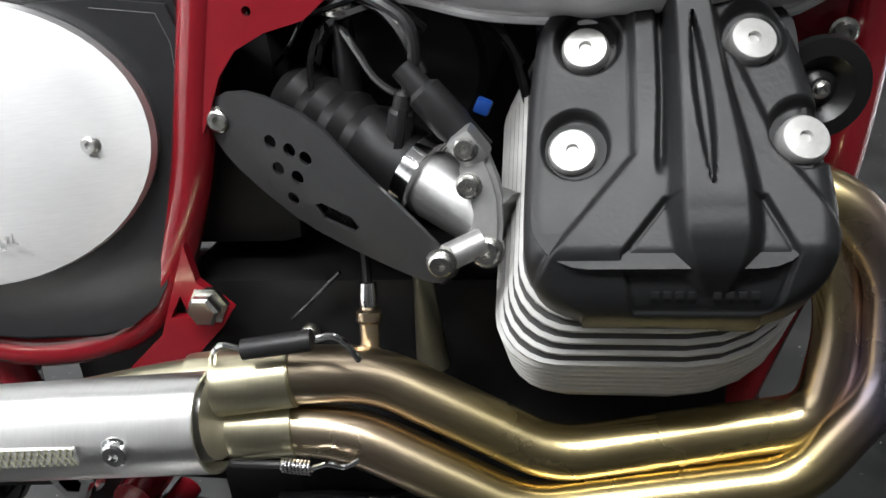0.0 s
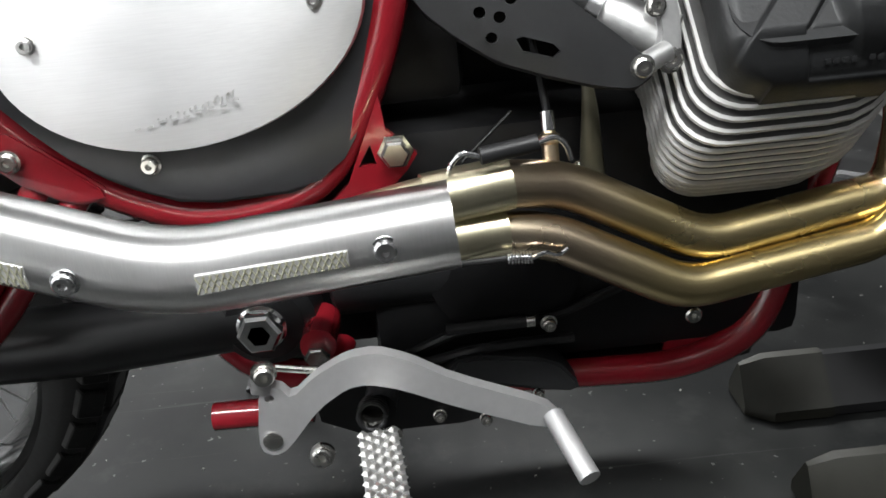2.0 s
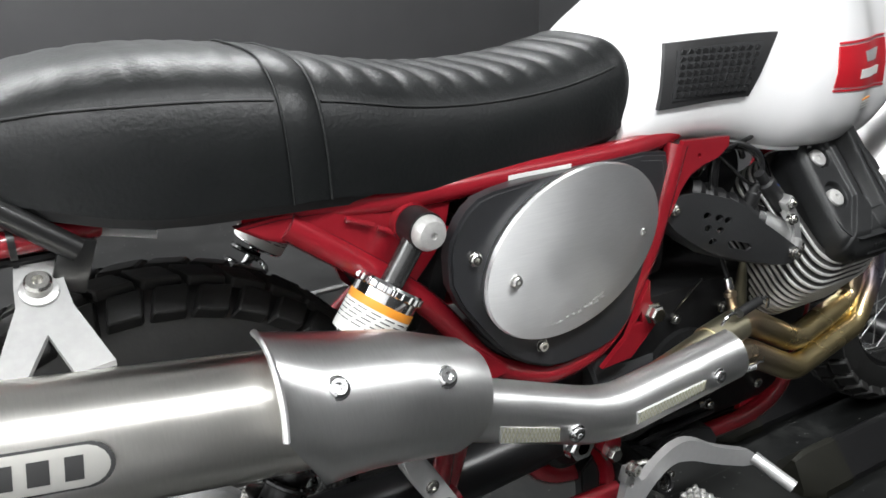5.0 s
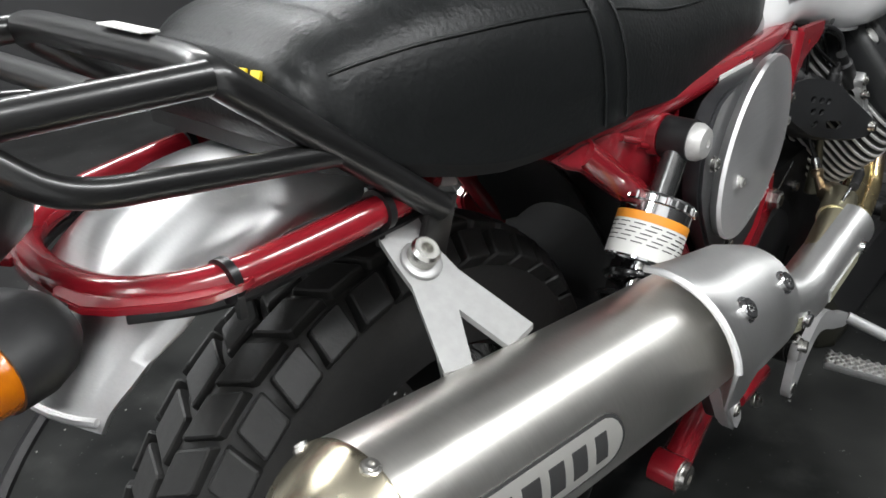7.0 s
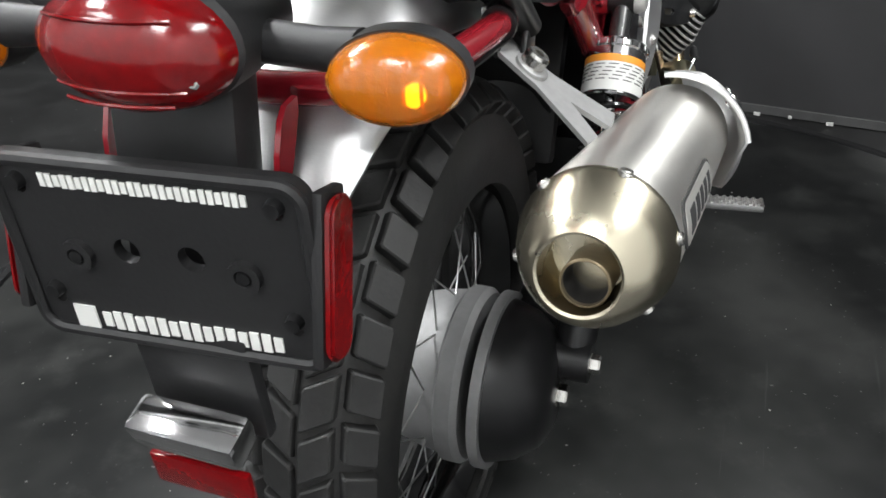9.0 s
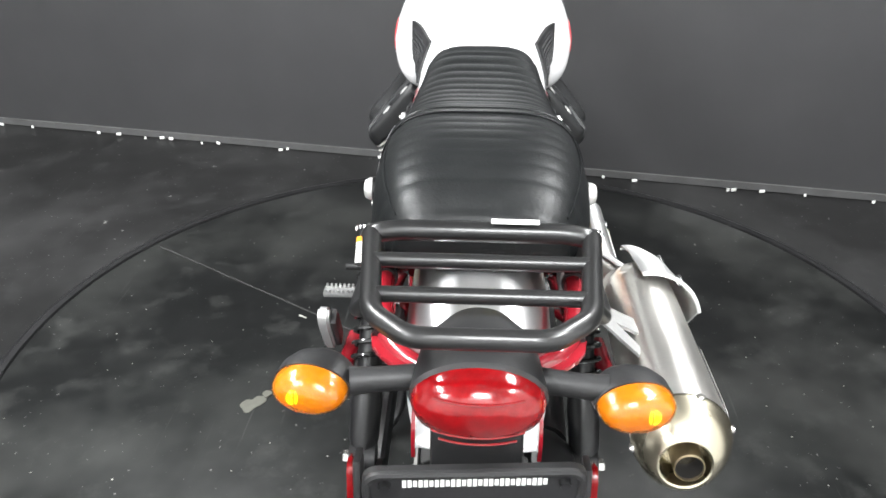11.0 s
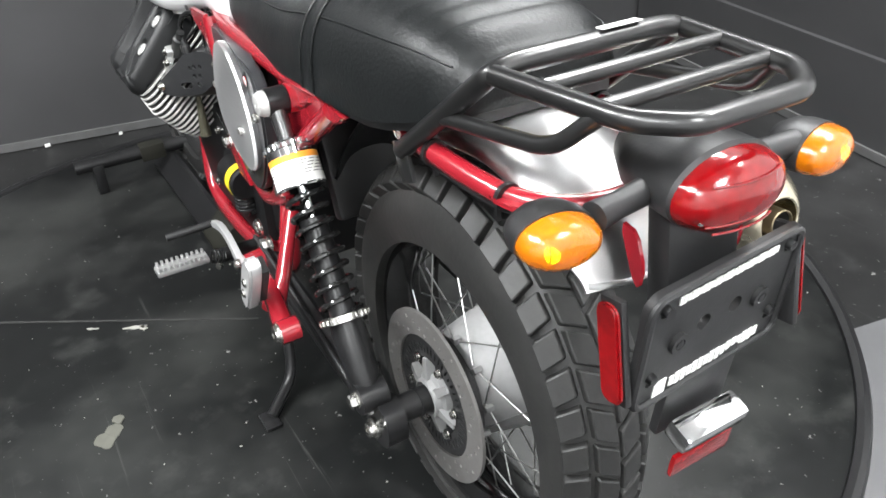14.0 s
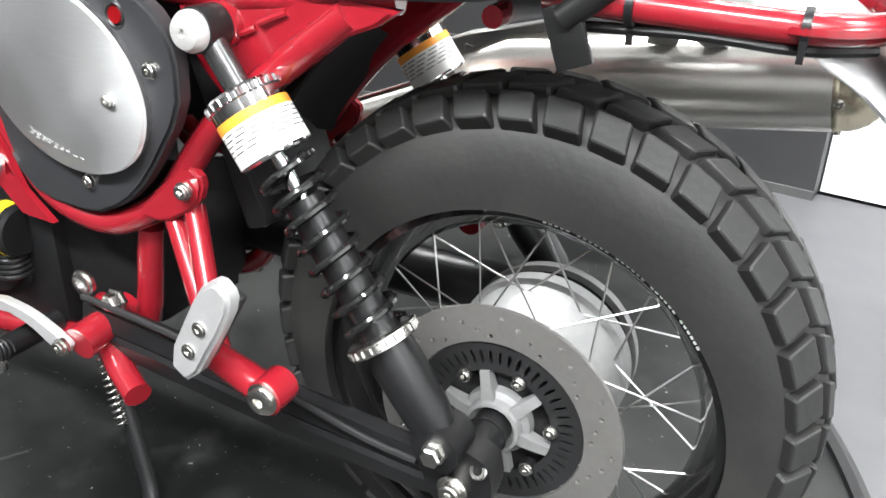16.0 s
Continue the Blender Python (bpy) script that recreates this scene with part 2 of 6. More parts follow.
CEIL = mat("pale_ceiling", (0.5, 0.5, 0.5), 0.8, grain=0.05, scale=8)
GLOW = mat("light_diffuser", (1, 0.98, 0.95), 0.5, emit=6)

# ---- mesh helpers ----
V = Vector


def part(name, bm, material, parent=None, label="", angle=35):
    bmesh.ops.recalc_face_normals(bm, faces=bm.faces)
    me = bpy.data.meshes.new(name)
    bm.to_mesh(me)
    bm.free()
    me.materials.append(material)
    for p in me.polygons:
        p.use_smooth = True
    me.set_sharp_from_angle(angle=radians(angle))
    ob = new(name, me)
    ob.parent = parent
    return tagged(ob, label)


def again(name, data, parent, m, label=""):
    ob = new(name, data)
    ob.parent = parent
    ob.matrix_local = m
    return tagged(ob, label)


def frame_to(at, along):
    """A turn that brings z to the way given, at a place."""
    return Matrix.Translation(at) @ V(along).to_track_quat("Z", "Y").to_matrix().to_4x4()


def fillet(pts, r, n=6):
    pts = [V(p) for p in pts]
    out = [pts[0]]
    for a, b, c in zip(pts, pts[1:], pts[2:]):
        u, w = (a - b), (c - b)
        d = min(r, u.length * 0.48, w.length * 0.48)
        p, q = b + u.normalized() * d, b + w.normalized() * d
        for i in range(n + 1):
            t = i / n
            out.append((1 - t) ** 2 * p + 2 * t * (1 - t) * b + t * t * q)
    return out + [pts[-1]]


def sweep(bm, pts, r, seg=12, closed=False, flat=1.0):
    """A tube along points; r is one radius or one for each point."""
    pts = [V(p) for p in pts]
    n = len(pts)
    radii = r if isinstance(r, (list, tuple)) else [r] * n
    rings, nrm = [], None
    for i, p in enumerate(pts):
        a = pts[i - 1] if (i or closed) else p
        b = pts[(i + 1) % n] if (i < n - 1 or closed) else p
        t = (b - a).normalized()
        if nrm is None:
            nrm = t.orthogonal().normalized() if abs(t.z) > 0.9 else t.cross(V((0, 0, 1))).normalized()
        nrm = (nrm - t * nrm.dot(t)).normalized()
        bi = t.cross(nrm)
        rings.append([bm.verts.new(p + radii[i] * (math.cos(2 * math.pi * k / seg) * nrm + flat * math.sin(2 * math.pi * k / seg) * bi)) for k in range(seg)])
    last = n if closed else n - 1
    for i in range(last):
        A, B = rings[i], rings[(i + 1) % n]
        for k in range(seg):
            bm.faces.new((A[k], A[(k + 1) % seg], B[(k + 1) % seg], B[k]))
    if not closed:
        bm.faces.new(rings[0][::-1])
        bm.faces.new(rings[-1])
    return bm


def tube(pts, r, seg=12, bend=0.0, closed=False):
    return sweep(bmesh.new(), fillet(pts, bend) if bend else pts, r, seg, closed)


def lathe(bm, prof, m=None, seg=24, sx=1.0, sy=1.0, shut=True):
    """A turned body: rows of (height along z, radius), laid by the pose m."""
    m = m or Matrix()
    rings = []
    for z, r in prof:
        rings.append([bm.verts.new(m @ V((sx * r * math.cos(2 * math.pi * k / seg), sy * r * math.sin(2 * math.pi * k / seg), z))) for k in range(seg)])
    for A, B in zip(rings, rings[1:]):
        for k in range(seg):
            bm.faces.new((A[k], A[(k + 1) % seg], B[(k + 1) % seg], B[k]))
    if shut:
        bm.faces.new(rings[0][::-1])
        bm.faces.new(rings[-1])
    return bm


def turned(prof, at, along, seg=24, sx=1.0, sy=1.0, shut=True):
    return lathe(bmesh.new(), prof, frame_to(at, along), seg, sx, sy, shut)


def loft(rings, shut=True, ring_closed=True, bm=None):
    bm = bm or bmesh.new()
    R = [[bm.verts.new(p) for p in ring] for ring in rings]
    n = len(R[0])
    for A, B in zip(R, R[1:]):
        for k in range(n if ring_closed else n - 1):
            bm.faces.new((A[k], A[(k + 1) % n], B[(k + 1) % n], B[k]))
    if shut:
        bm.faces.new(R[0][::-1])
        bm.faces.new(R[-1])
    return bm


def box(size, m=None, bevel=0.0, bm=None, seg=2):
    own = bmesh.new()
    bmesh.ops.create_cube(own, size=1.0)
    for v in own.verts:
        v.co = V((v.co.x * size[0], v.co.y * size[1], v.co.z * size[2]))
    if bevel:
        bmesh.ops.bevel(own, geom=own.edges[:], offset=bevel, segments=seg, affect="EDGES", profile=0.6)
    own.transform(m or Matrix())
    if bm is None:
        return own
    tmp = bpy.data.meshes.new("tmp")
    own.to_mesh(tmp)
    own.free()
    bm.from_mesh(tmp)
    bpy.data.meshes.remove(tmp)
    return bm


def plate(outline, thick, to3d, holes=(), bevel=0.0):
    """A sheet cut to an outline with holes; to3d(u, v, w) places it, w across the sheet."""
    bm = bmesh.new()
    for loop in (outline, *holes):
        vs = [bm.verts.new((u, v, 0)) for u, v in loop]
        for a, b in zip(vs, vs[1:] + vs[:1]):
            bm.edges.new((a, b))
    if holes:
        bmesh.ops.triangle_fill(bm, use_beauty=True, use_dissolve=False, edges=bm.edges[:])
    else:
        bm.faces.new(bm.verts[:])
    faces = bm.faces[:]
    ext = bmesh.ops.extrude_face_region(bm, geom=faces)
    for v in ext["geom"]:
        if isinstance(v, bmesh.types.BMVert):
            v.co.z += thick
    if bevel:
        top = [e for e in bm.edges if len(e.link_faces) == 2 and e.calc_face_angle(0) > 0.9]
        bmesh.ops.bevel(bm, geom=top, offset=bevel, segments=2, affect="EDGES")
    for v in bm.verts:
        v.co = V(to3d(*v.co))
    return bm


def ellipse(a, b, n=40, cx=0.0, cy=0.0, tilt=0.0):
    c, s = math.cos(tilt), math.sin(tilt)
    return [(cx + a * math.cos(t) * c - b * math.sin(t) * s, cy + a * math.cos(t) * s + b * math.sin(t) * c) for t in (2 * math.pi * k / n for k in range(n))]


def smooth2(pts, rounds=2):
    """Corner cutting on a closed outline."""
    for _ in range(rounds):
        out = []
        for (ax, ay), (bx, by) in zip(pts, pts[1:] + pts[:1]):
            out += [(0.8 * ax + 0.2 * bx, 0.8 * ay + 0.2 * by), (0.2 * ax + 0.8 * bx, 0.2 * ay + 0.8 * by)]
        pts = out
    return pts


def lerp_rows(rows, x):
    """Values between rows of (x, ...), smoothly."""
    rows = sorted(rows)
    xs = [r[0] for r in rows]
    out = []
    for c in range(1, len(rows[0])):
        ys = [r[c] for r in rows]
        g = np.gradient(ys, xs)
        i = min(max(int(np.searchsorted(xs, x)) - 1, 0), len(xs) - 2)
        h = xs[i + 1] - xs[i]
        t = min(max((x - xs[i]) / h, 0), 1)
        out.append((2 * t**3 - 3 * t**2 + 1) * ys[i] + (t**3 - 2 * t**2 + t) * h * g[i] + (3 * t**2 - 2 * t**3) * ys[i + 1] + (t**3 - t**2) * h * g[i + 1])
    return out


def bolt(parent, at, along, r=0.007, h=0.005, material=None, socket=True, name="bolt", label=""):
    n = 16 if socket else 6
    bm = turned([(-0.004, r * 1.25), (0.0005, r * 1.25), (0.001, r), (h * 0.8, r), (h, r * 0.82)] + ([(h, r * 0.42), (h * 0.35, r * 0.4)] if socket else []), at, along, n)
    return part(name, bm, material or ZINC, parent, label)


def coil(a, b, r, wire, turns, seg=14):
    a, b = V(a), V(b)
    m = frame_to(a, b - a)
    length = (b - a).length
    pts = [m @ V((r * math.cos(2 * math.pi * k / seg), r * math.sin(2 * math.pi * k / seg), length * k / (seg * turns))) for k in range(int(seg * turns) + 1)]
    return sweep(bmesh.new(), pts, wire, 8)


# ---- the booth ----
TURN_X, TURN_R = 0.72, 1.17


def slab(name, x0, x1, y0, y1, z0, z1, material, label, category, m=None):
    bm = box((x1 - x0, y1 - y0, z1 - z0), Matrix.Translation(((x0 + x1) / 2, (y0 + y1) / 2, (z0 + z1) / 2)))
    if m:
        bm.transform(m)
    return tagged(part(name, bm, material), label, category, kind="structure")


BOOTH = Matrix.Translation((0.72, 0, 0)) @ Matrix.Rotation(radians(-9.6), 4, "Z") @ Matrix.Translation((1.275, -1.70, 0))
# In the booth's own axes: x runs along the side wall towards the open side as minus, y along the back wall.
slab("wall_back", 0, 0.12, -0.1, 4.6, 0, 2.8, WALLM, "black painted panel wall closing the booth", "wall", BOOTH)
slab("wall_side", -1.98, 0.0, -0.12, 0.0, 0, 2.8, WALLM, "black painted side wall of the booth", "wall", BOOTH)
slab("wall_left", -2.9, 0.0, 4.5, 4.62, 0, 2.8, WALLM, "black painted side wall of the booth", "wall", BOOTH)
slab("wall_hall", -4.6, -1.984, -0.16, -0.04, 0, 2.8, WHITEWALL, "plain white wall of the hall beside the booth", "wall", BOOTH)
slab("wall_hall_end", -4.72, -4.6, -0.16, 6.2, 0, 2.8, WHITEWALL, "plain white end wall of the hall", "wall", BOOTH)
slab("wall_hall_far", -4.6, -2.904, 6.08, 6.2, 0, 2.8, WHITEWALL, "plain white wall of the hall", "wall", BOOTH)
slab("wall_hall_return", -3.02, -2.904, 4.624, 6.08, 0, 2.8, WHITEWALL, "plain white return wall of the hall", "wall", BOOTH)
slab("trim_back", -0.012, -0.002, 0.02, 4.48, -0.008, 0.018, DUSTYTRIM, "dusty grey edge strip along the foot of the booth wall", "edge strip", BOOTH)
slab("trim_side", -1.98, -0.03, 0.024, 0.034, -0.008, 0.018, DUSTYTRIM, "dusty grey edge strip along the foot of the booth wall", "edge strip", BOOTH)
slab("baseboard_side", -1.98, -0.024, 0.002, 0.022, 0.004, 0.27, WALLM, "black kick panel along the booth wall", "kick panel", BOOTH)
slab("floor", -5.2, 3.2, -3.4, 5.6, -0.2, -0.012, FLOOR2, "worn black sheet floor of the booth", "floor")
slab("ceiling", -5.2, 3.2, -3.4, 5.6, 2.8, 2.9, CEIL, "plain pale ceiling", "ceiling")
slab("floor_hall", -4.5, -1.88, -0.03, 1.5, -0.0115, -0.006, HALLFLOOR, "grey concrete hall floor", "floor", BOOTH)

bm = turned([(-0.011, TURN_R - 0.012), (-0.002, TURN_R - 0.012), (0.0, TURN_R - 0.016)], (TURN_X, 0, 0), (0, 0, 1), 128)
disc = tagged(part("turntable", bm, FLOOR), "round black rubber-topped turntable with scuffs and dust", "turntable", kind="structure")
bm = bmesh.new()
sweep(bm, [(TURN_X + TURN_R * math.cos(a), TURN_R * math.sin(a), -0.006) for a in (2 * math.pi * k / 160 for k in range(160))], 0.017, 8, closed=True)
part("edge_ring", bm, BLACK, disc, "black rubber edge ring")
bm = box((1.02, 0.004, 0.003), pose(0.985, 0.57, 0.0012, 0, 0, 57.1))
part("joint_strip", bm, SEAMDUST, disc, "dusty seam between two rubber sheets")
for sx, sy, lx, ly, turn in ((0.832, 0.384, 0.05, 0.011, 66), (0.822, 0.371, 0.022, 0.014, 20), (0.884, 0.47, 0.026, 0.006, 60)):
    bm = bmesh.new()
    ring = [(lx / 2 * math.cos(a) * (1 + 0.25 * math.sin(3 * a + sx * 40)), ly / 2 * math.sin(a) * (1 + 0.3 * math.cos(5 * a))) for a in (2 * math.pi * k / 18 for k in range(18))]
    loft([[pose(sx, sy, z, 0, 0, turn) @ V((x, y, 0)) for x, y in ring] for z in (0.001, 0.0032)], bm=bm)
    part("torn_patch", bm, TORN, disc, "torn pale patch on the seam")
bm = bmesh.new()
for bx, by, br in ((0.505, 0.52, 0.024), (0.523, 0.5, 0.019), (0.548, 0.487, 0.013)):
    loft([[(bx + br * (1 + 0.16 * math.sin(3 * a + 9 * bx)) * math.cos(a), by + br * 0.8 * (1 + 0.14 * math.cos(4 * a)) * math.sin(a), z) for a in (2 * math.pi * k / 22 for k in range(22))] for z in (0.0006, 0.0014 + 8 * (bx - 0.5) ** 2 * 0.1)], bm=bm)
part("dried_stain", bm, STAIN, disc, "dull olive dried stain")

for k in range(len(LAMPS)):
    lx, ly = LAMPS[k]
    holder = part("ceiling_light", box((1.26, 0.36, 0.04), Matrix.Translation((lx, ly, 2.778)), 0.004), WHITEWALL)
    tagged(holder, "long white ceiling light panel with a frosted diffuser", "ceiling light", "ceiling lights")
    part("diffuser", box((1.2, 0.3, 0.006), Matrix.Translation((lx, ly, 2.754))), GLOW, holder)

# small scraps of tape and dust along the foot of the wall
rng = random.Random(5)
bm = bmesh.new()
for k in range(26):
    yb = rng.uniform(0.1, 4.3)
    box((0.004, rng.uniform(0.008, 0.02), 0.01), BOOTH @ pose(-0.03 - rng.random() * 0.02, yb, 0.0, 0, 0, rng.uniform(-30, 30)), 0, bm)
tagged(part("tape_scraps", bm, LABELW), "scraps of pale tape along the foot of the black wall", "scraps", kind="stuff")
bm = bmesh.new()
for k in range(130):
    a, q = rng.uniform(0, 6.28), 1.15 * math.sqrt(rng.random())
    box((rng.uniform(0.001, 0.0032), rng.uniform(0.001, 0.0045), 0.001), pose(TURN_X + q * math.cos(a), q * math.sin(a), 0.0006, 0, 0, rng.uniform(0, 180)), 0, bm)
tagged(part("floor_crumbs", bm, TORN), "pale crumbs and dust specks on the black turntable", "crumbs", kind="stuff")

# wheel chock
chock = tagged(new("wheel_chock"), "black steel wheel chock with olive sleeves holding the front wheel", "wheel chock")
chock.location = (1.5, 0, 0)


def chock_part(name, bm, m, label=""):
    bm.transform(Matrix.Translation((-1.5, 0, 0)))
    return part(name, bm, m, chock, label)


chock_part("cross_bar", tube([(1.58, -0.34, 0.09), (1.58, 0.36, 0.09)], 0.02, 14), BLACK)


def ridge_rail(y, x0, x1, w, h, point):
    """A rail of bent sheet with a ridge along its top and, where wanted, a pointed end."""
    prof = [(-w, 0.003), (-w, 0.25 * h), (-0.12 * w, h), (0.12 * w, h), (w, 0.25 * h), (w, 0.003)]
    rows = [(x0, 0.55), (x0 + 0.03, 1.0), (x1, 1.0)] if point else [(x0, 1.0), (x1, 1.0)]
    return loft([[(x, y + a * f, b * (0.7 + 0.3 * f)) for a, b in prof] for x, f in rows])


for s in (-1, 1):
    chock_part("sleeve", box((0.046, 0.07, 0.046), Matrix.Translation((1.58, s * 0.14, 0.09)), 0.004), CHOCKGREEN, "olive square steel sleeve")
    chock_part("foot", box((0.045, 0.03, 0.088), Matrix.Translation((1.58, s * 0.3, 0.046)), 0.004), BLACK)
    chock_part("rail", ridge_rail(s * 0.1 - 0.02, 1.13, 1.66, 0.05, 0.066, False), BLACK, "black bent-sheet rail")
    chock_part("rail_end", ridge_rail(s * 0.1 - 0.02, 1.03, 1.135, 0.053, 0.07, True), CHOCKGREEN, "olive pointed rail end")

# ---- the motorcycle ----
bike = tagged(new("motorcycle"), "red-framed scrambler motorcycle with white tank and black seat on a turntable", "motorcycle")
bike.location = (0.72, 0, 0)
bike_inv = Matrix.Translation((-0.72, 0, 0))


def bp(name, bm, material, label="", parent=None, angle=35):
    """A part of the motorcycle, from a mesh in the place's own axes."""
    if parent is None:
        bm.transform(bike_inv)
        return part(name, bm, material, bike, label, angle)
    bm.transform(bike_inv)
    return part(name, bm, material, parent, label, angle)


def bb(at, along, r=0.007, h=0.005, parent=None, material=None, socket=True):
    at = V(at) - V((0.72, 0, 0))
    return bolt(parent or bike, at, along, r, h, material, socket)


# -- wheels --
def tyre_profile(R, w, r_in):
    pts = []
    h = R - r_in
    for k in range(25):
        a = math.pi * (k / 24) * 1.24 - math.pi * 0.12
        y = -math.cos(a) * w
        z = r_in + h * max(0.0, 0.10 + 0.90 * math.sin(max(0, min(math.pi, a))) ** 0.6) if 0 < a < math.pi else r_in + h * 0.06
        pts.append((y if 0 < a < math.pi else y * 0.93, z))
    return pts


def ring_loft(prof, centre, n=96, rise=0.0):
    """Turns an open profile of (y, radius) about the wheel's axle; a loaded tyre's tread stands a little higher than its bead."""
    lo, hi = min(r for y, r in prof), max(r for y, r in prof)
    rings = [[(centre[0] + r * math.sin(a), centre[1] + y, centre[2] + r * math.cos(a) + rise * (r - lo) / (hi - lo)) for y, r in prof] for a in (2 * math.pi * k / n for k in range(n))]
    bm = bmesh.new()
    R = [[bm.verts.new(p) for p in ring] for ring in rings]
    m = len(prof)
    for i in range(n):
        A, B = R[i], R[(i + 1) % n]
        for k in range(m):
            bm.faces.new((A[k], A[(k + 1) % m], B[(k + 1) % m], B[k]))
    return bm


def block_mesh(rx, ry, h, skew=0.0, top=0.86):
    """One tread block: base and a smaller top, centred, standing along z."""
    bm = bmesh.new()
    q = 0.13 * min(rx, ry)
    lo = [(-rx + q, -ry), (rx - q, -ry), (rx, -ry + q), (rx, ry - q), (rx - q, ry), (-rx + q, ry), (-rx, ry - q), (-rx, -ry + q)]
    ring = [[bm.verts.new((x * f + skew * y * f, y * f, z)) for x, y in lo] for z, f in ((-0.012, 1.04), (h * 0.55, 0.99), (h * 0.86, 0.955), (h, top))]
    for A, B in zip(ring, ring[1:]):
        for k in range(8):
            bm.faces.new((A[k], A[(k + 1) % 8], B[(k + 1) % 8], B[k]))
    bm.faces.new(ring[-1])
    bm.faces.new(ring[0][::-1])
    bmesh.ops.recalc_face_normals(bm, faces=bm.faces)
    me = bpy.data.meshes.new("tread_block")
    bm.to_mesh(me)
    bm.free()
    me.materials.append(RUBBER)
    return me


def wheel(name, c, R, w, rim_r, label, blocks, spokes=36, rise=0.0, flange=(0.043, 0.036, 0.62)):
    cx, cz = c
    hub = bp(name, turned([(-0.055, 0.02), (-0.055, 0.03), (-0.045, 0.032), (-0.04, 0.046), (-0.03, 0.046), (-0.028, 0.03), (0.028, 0.03), (0.03, 0.046), (0.04, 0.046), (0.045, 0.032), (0.06, 0.028), (0.06, 0.02)], (cx, 0, cz), (0, 1, 0), 28), HUB, label)
    prof = tyre_profile(R - 0.007, w, rim_r + 0.012)
    bp("tyre", ring_loft(prof, (cx, 0, cz), 120, rise), RUBBER, "black knobbly dual-purpose tyre", hub, 50)
    rw = w * 0.62
    rim = [(-rw, rim_r + 0.018), (-rw - 0.004, rim_r + 0.018), (-rw - 0.005, rim_r + 0.006), (-rw * 0.8, rim_r - 0.004), (-rw * 0.4, rim_r - 0.014), (0, rim_r - 0.018), (rw * 0.4, rim_r - 0.014), (rw * 0.8, rim_r - 0.004), (rw + 0.005, rim_r + 0.006), (rw + 0.004, rim_r + 0.018), (rw, rim_r + 0.018), (0, rim_r)]
    bp("rim", ring_loft(rim, (cx, 0, cz), 96), GLOSS, "gloss black spoked rim", hub, 40)
    sp = bpy.data.meshes.new("spoke")
    q = bmesh.new()
    sweep(q, [(0, 0, 0), (0, 0, 1)], 0.0012, 6)
    q.to_mesh(sp)
    q.free()
    sp.materials.append(SPOKE)
    for k in range(spokes):
        a = 2 * math.pi * (k + 0.5 * (k % 2)) / spokes
        side = 1 if k % 2 else -1
        lean = (1 if (k // 2) % 2 else -1) * flange[2]
        p = V((cx + flange[0] * math.sin(a + lean), side * flange[1], cz + flange[0] * math.cos(a + lean)))
        e = V((cx + (rim_r - 0.012) * math.sin(a), side * 0.008, cz + (rim_r - 0.012) * math.cos(a)))
        m = bike_inv @ frame_to(p, e - p) @ Matrix.Diagonal((1, 1, (e - p).length, 1))
        again("spoke", sp, hub, m)
    for rows in blocks:
        me = block_mesh(rows["rx"], rows["ry"], rows["h"], rows["skew"])
        n = rows["n"]
        for k in range(n):
            a = 2 * math.pi * (k + rows["off"]) / n
            tilt = rows["tilt"]
            place = Matrix.Translation((cx, 0, cz + rise)) @ Matrix.Rotation(a, 4, "Y") @ Matrix.Translation((0, rows["y"], rows["r"])) @ Matrix.Rotation(tilt, 4, "X")
            again("tread_block", me, hub, bike_inv @ place)
    return hub


REAR, FRONT = (0.0, 0.271), (1.49, 0.322)
rear_blocks = [
    dict(rx=0.0208, ry=0.0158, h=0.0095, skew=0.55, n=40, off=0.0, y=0.017, r=0.302, tilt=-0.12),
    dict(rx=0.0208, ry=0.0158, h=0.0095, skew=-0.55, n=40, off=0.5, y=-0.017, r=0.302, tilt=0.12),
    dict(rx=0.0182, ry=0.0165, h=0.0095, skew=-0.25, n=40, off=0.25, y=0.05, r=0.288, tilt=-0.72),
    dict(rx=0.0182, ry=0.0165, h=0.0095, skew=0.25, n=40, off=0.75, y=-0.05, r=0.288, tilt=0.72),
]
front_blocks = [dict(b, y=b["y"] * 0.8, r=b["r"] + 0.008, n=38) for b in rear_blocks]
rear_wheel = wheel("rear_wheel", REAR, 0.3145, 0.066, 0.213, "rear spoked wheel with grey hub and brake disc", rear_blocks, rise=0.0405, flange=(0.08, 0.042, 0.85))
front_wheel = wheel("front_wheel", FRONT, 0.322, 0.052, 0.222, "front spoked wheel", front_blocks)
rp = bmesh.new()
for k in range(34):
    if k % 7 != 5:
        a = radians(6 + 1.55 * k)
        c = V((-0.2245 * math.sin(a), 0.0475, REAR[1] + 0.2245 * math.cos(a)))
        box((0.0036, 0.001, 0.0055), Matrix.Translation(c) @ Matrix.Rotation(-a, 4, "Y"), 0, rp)
bp("rim_print", rp, LABELW, "fine white print on the rim", rear_wheel)
# grey hub drum of the rear wheel
bp("hub_drum", turned([(-0.075, 0.06), (-0.075, 0.1), (-0.068, 0.106), (-0.05, 0.106), (-0.046, 0.1), (-0.02, 0.096), (0.03, 0.084), (0.046, 0.076), (0.05, 0.06), (0.052, 0.03)], (0, 0, REAR[1]), (0, 1, 0), 56), HUB, "grey cast hub drum", rear_wheel)
for k in range(9):
    a = 2 * math.pi * k / 9
    bp("rib", box((0.009, 0.014, 0.022), Matrix.Translation((0, 0.041, REAR[1])) @ Matrix.Rotation(a, 4, "Y") @ Matrix.Translation((0, 0, 0.078)), 0.002), HUB, "", rear_wheel)
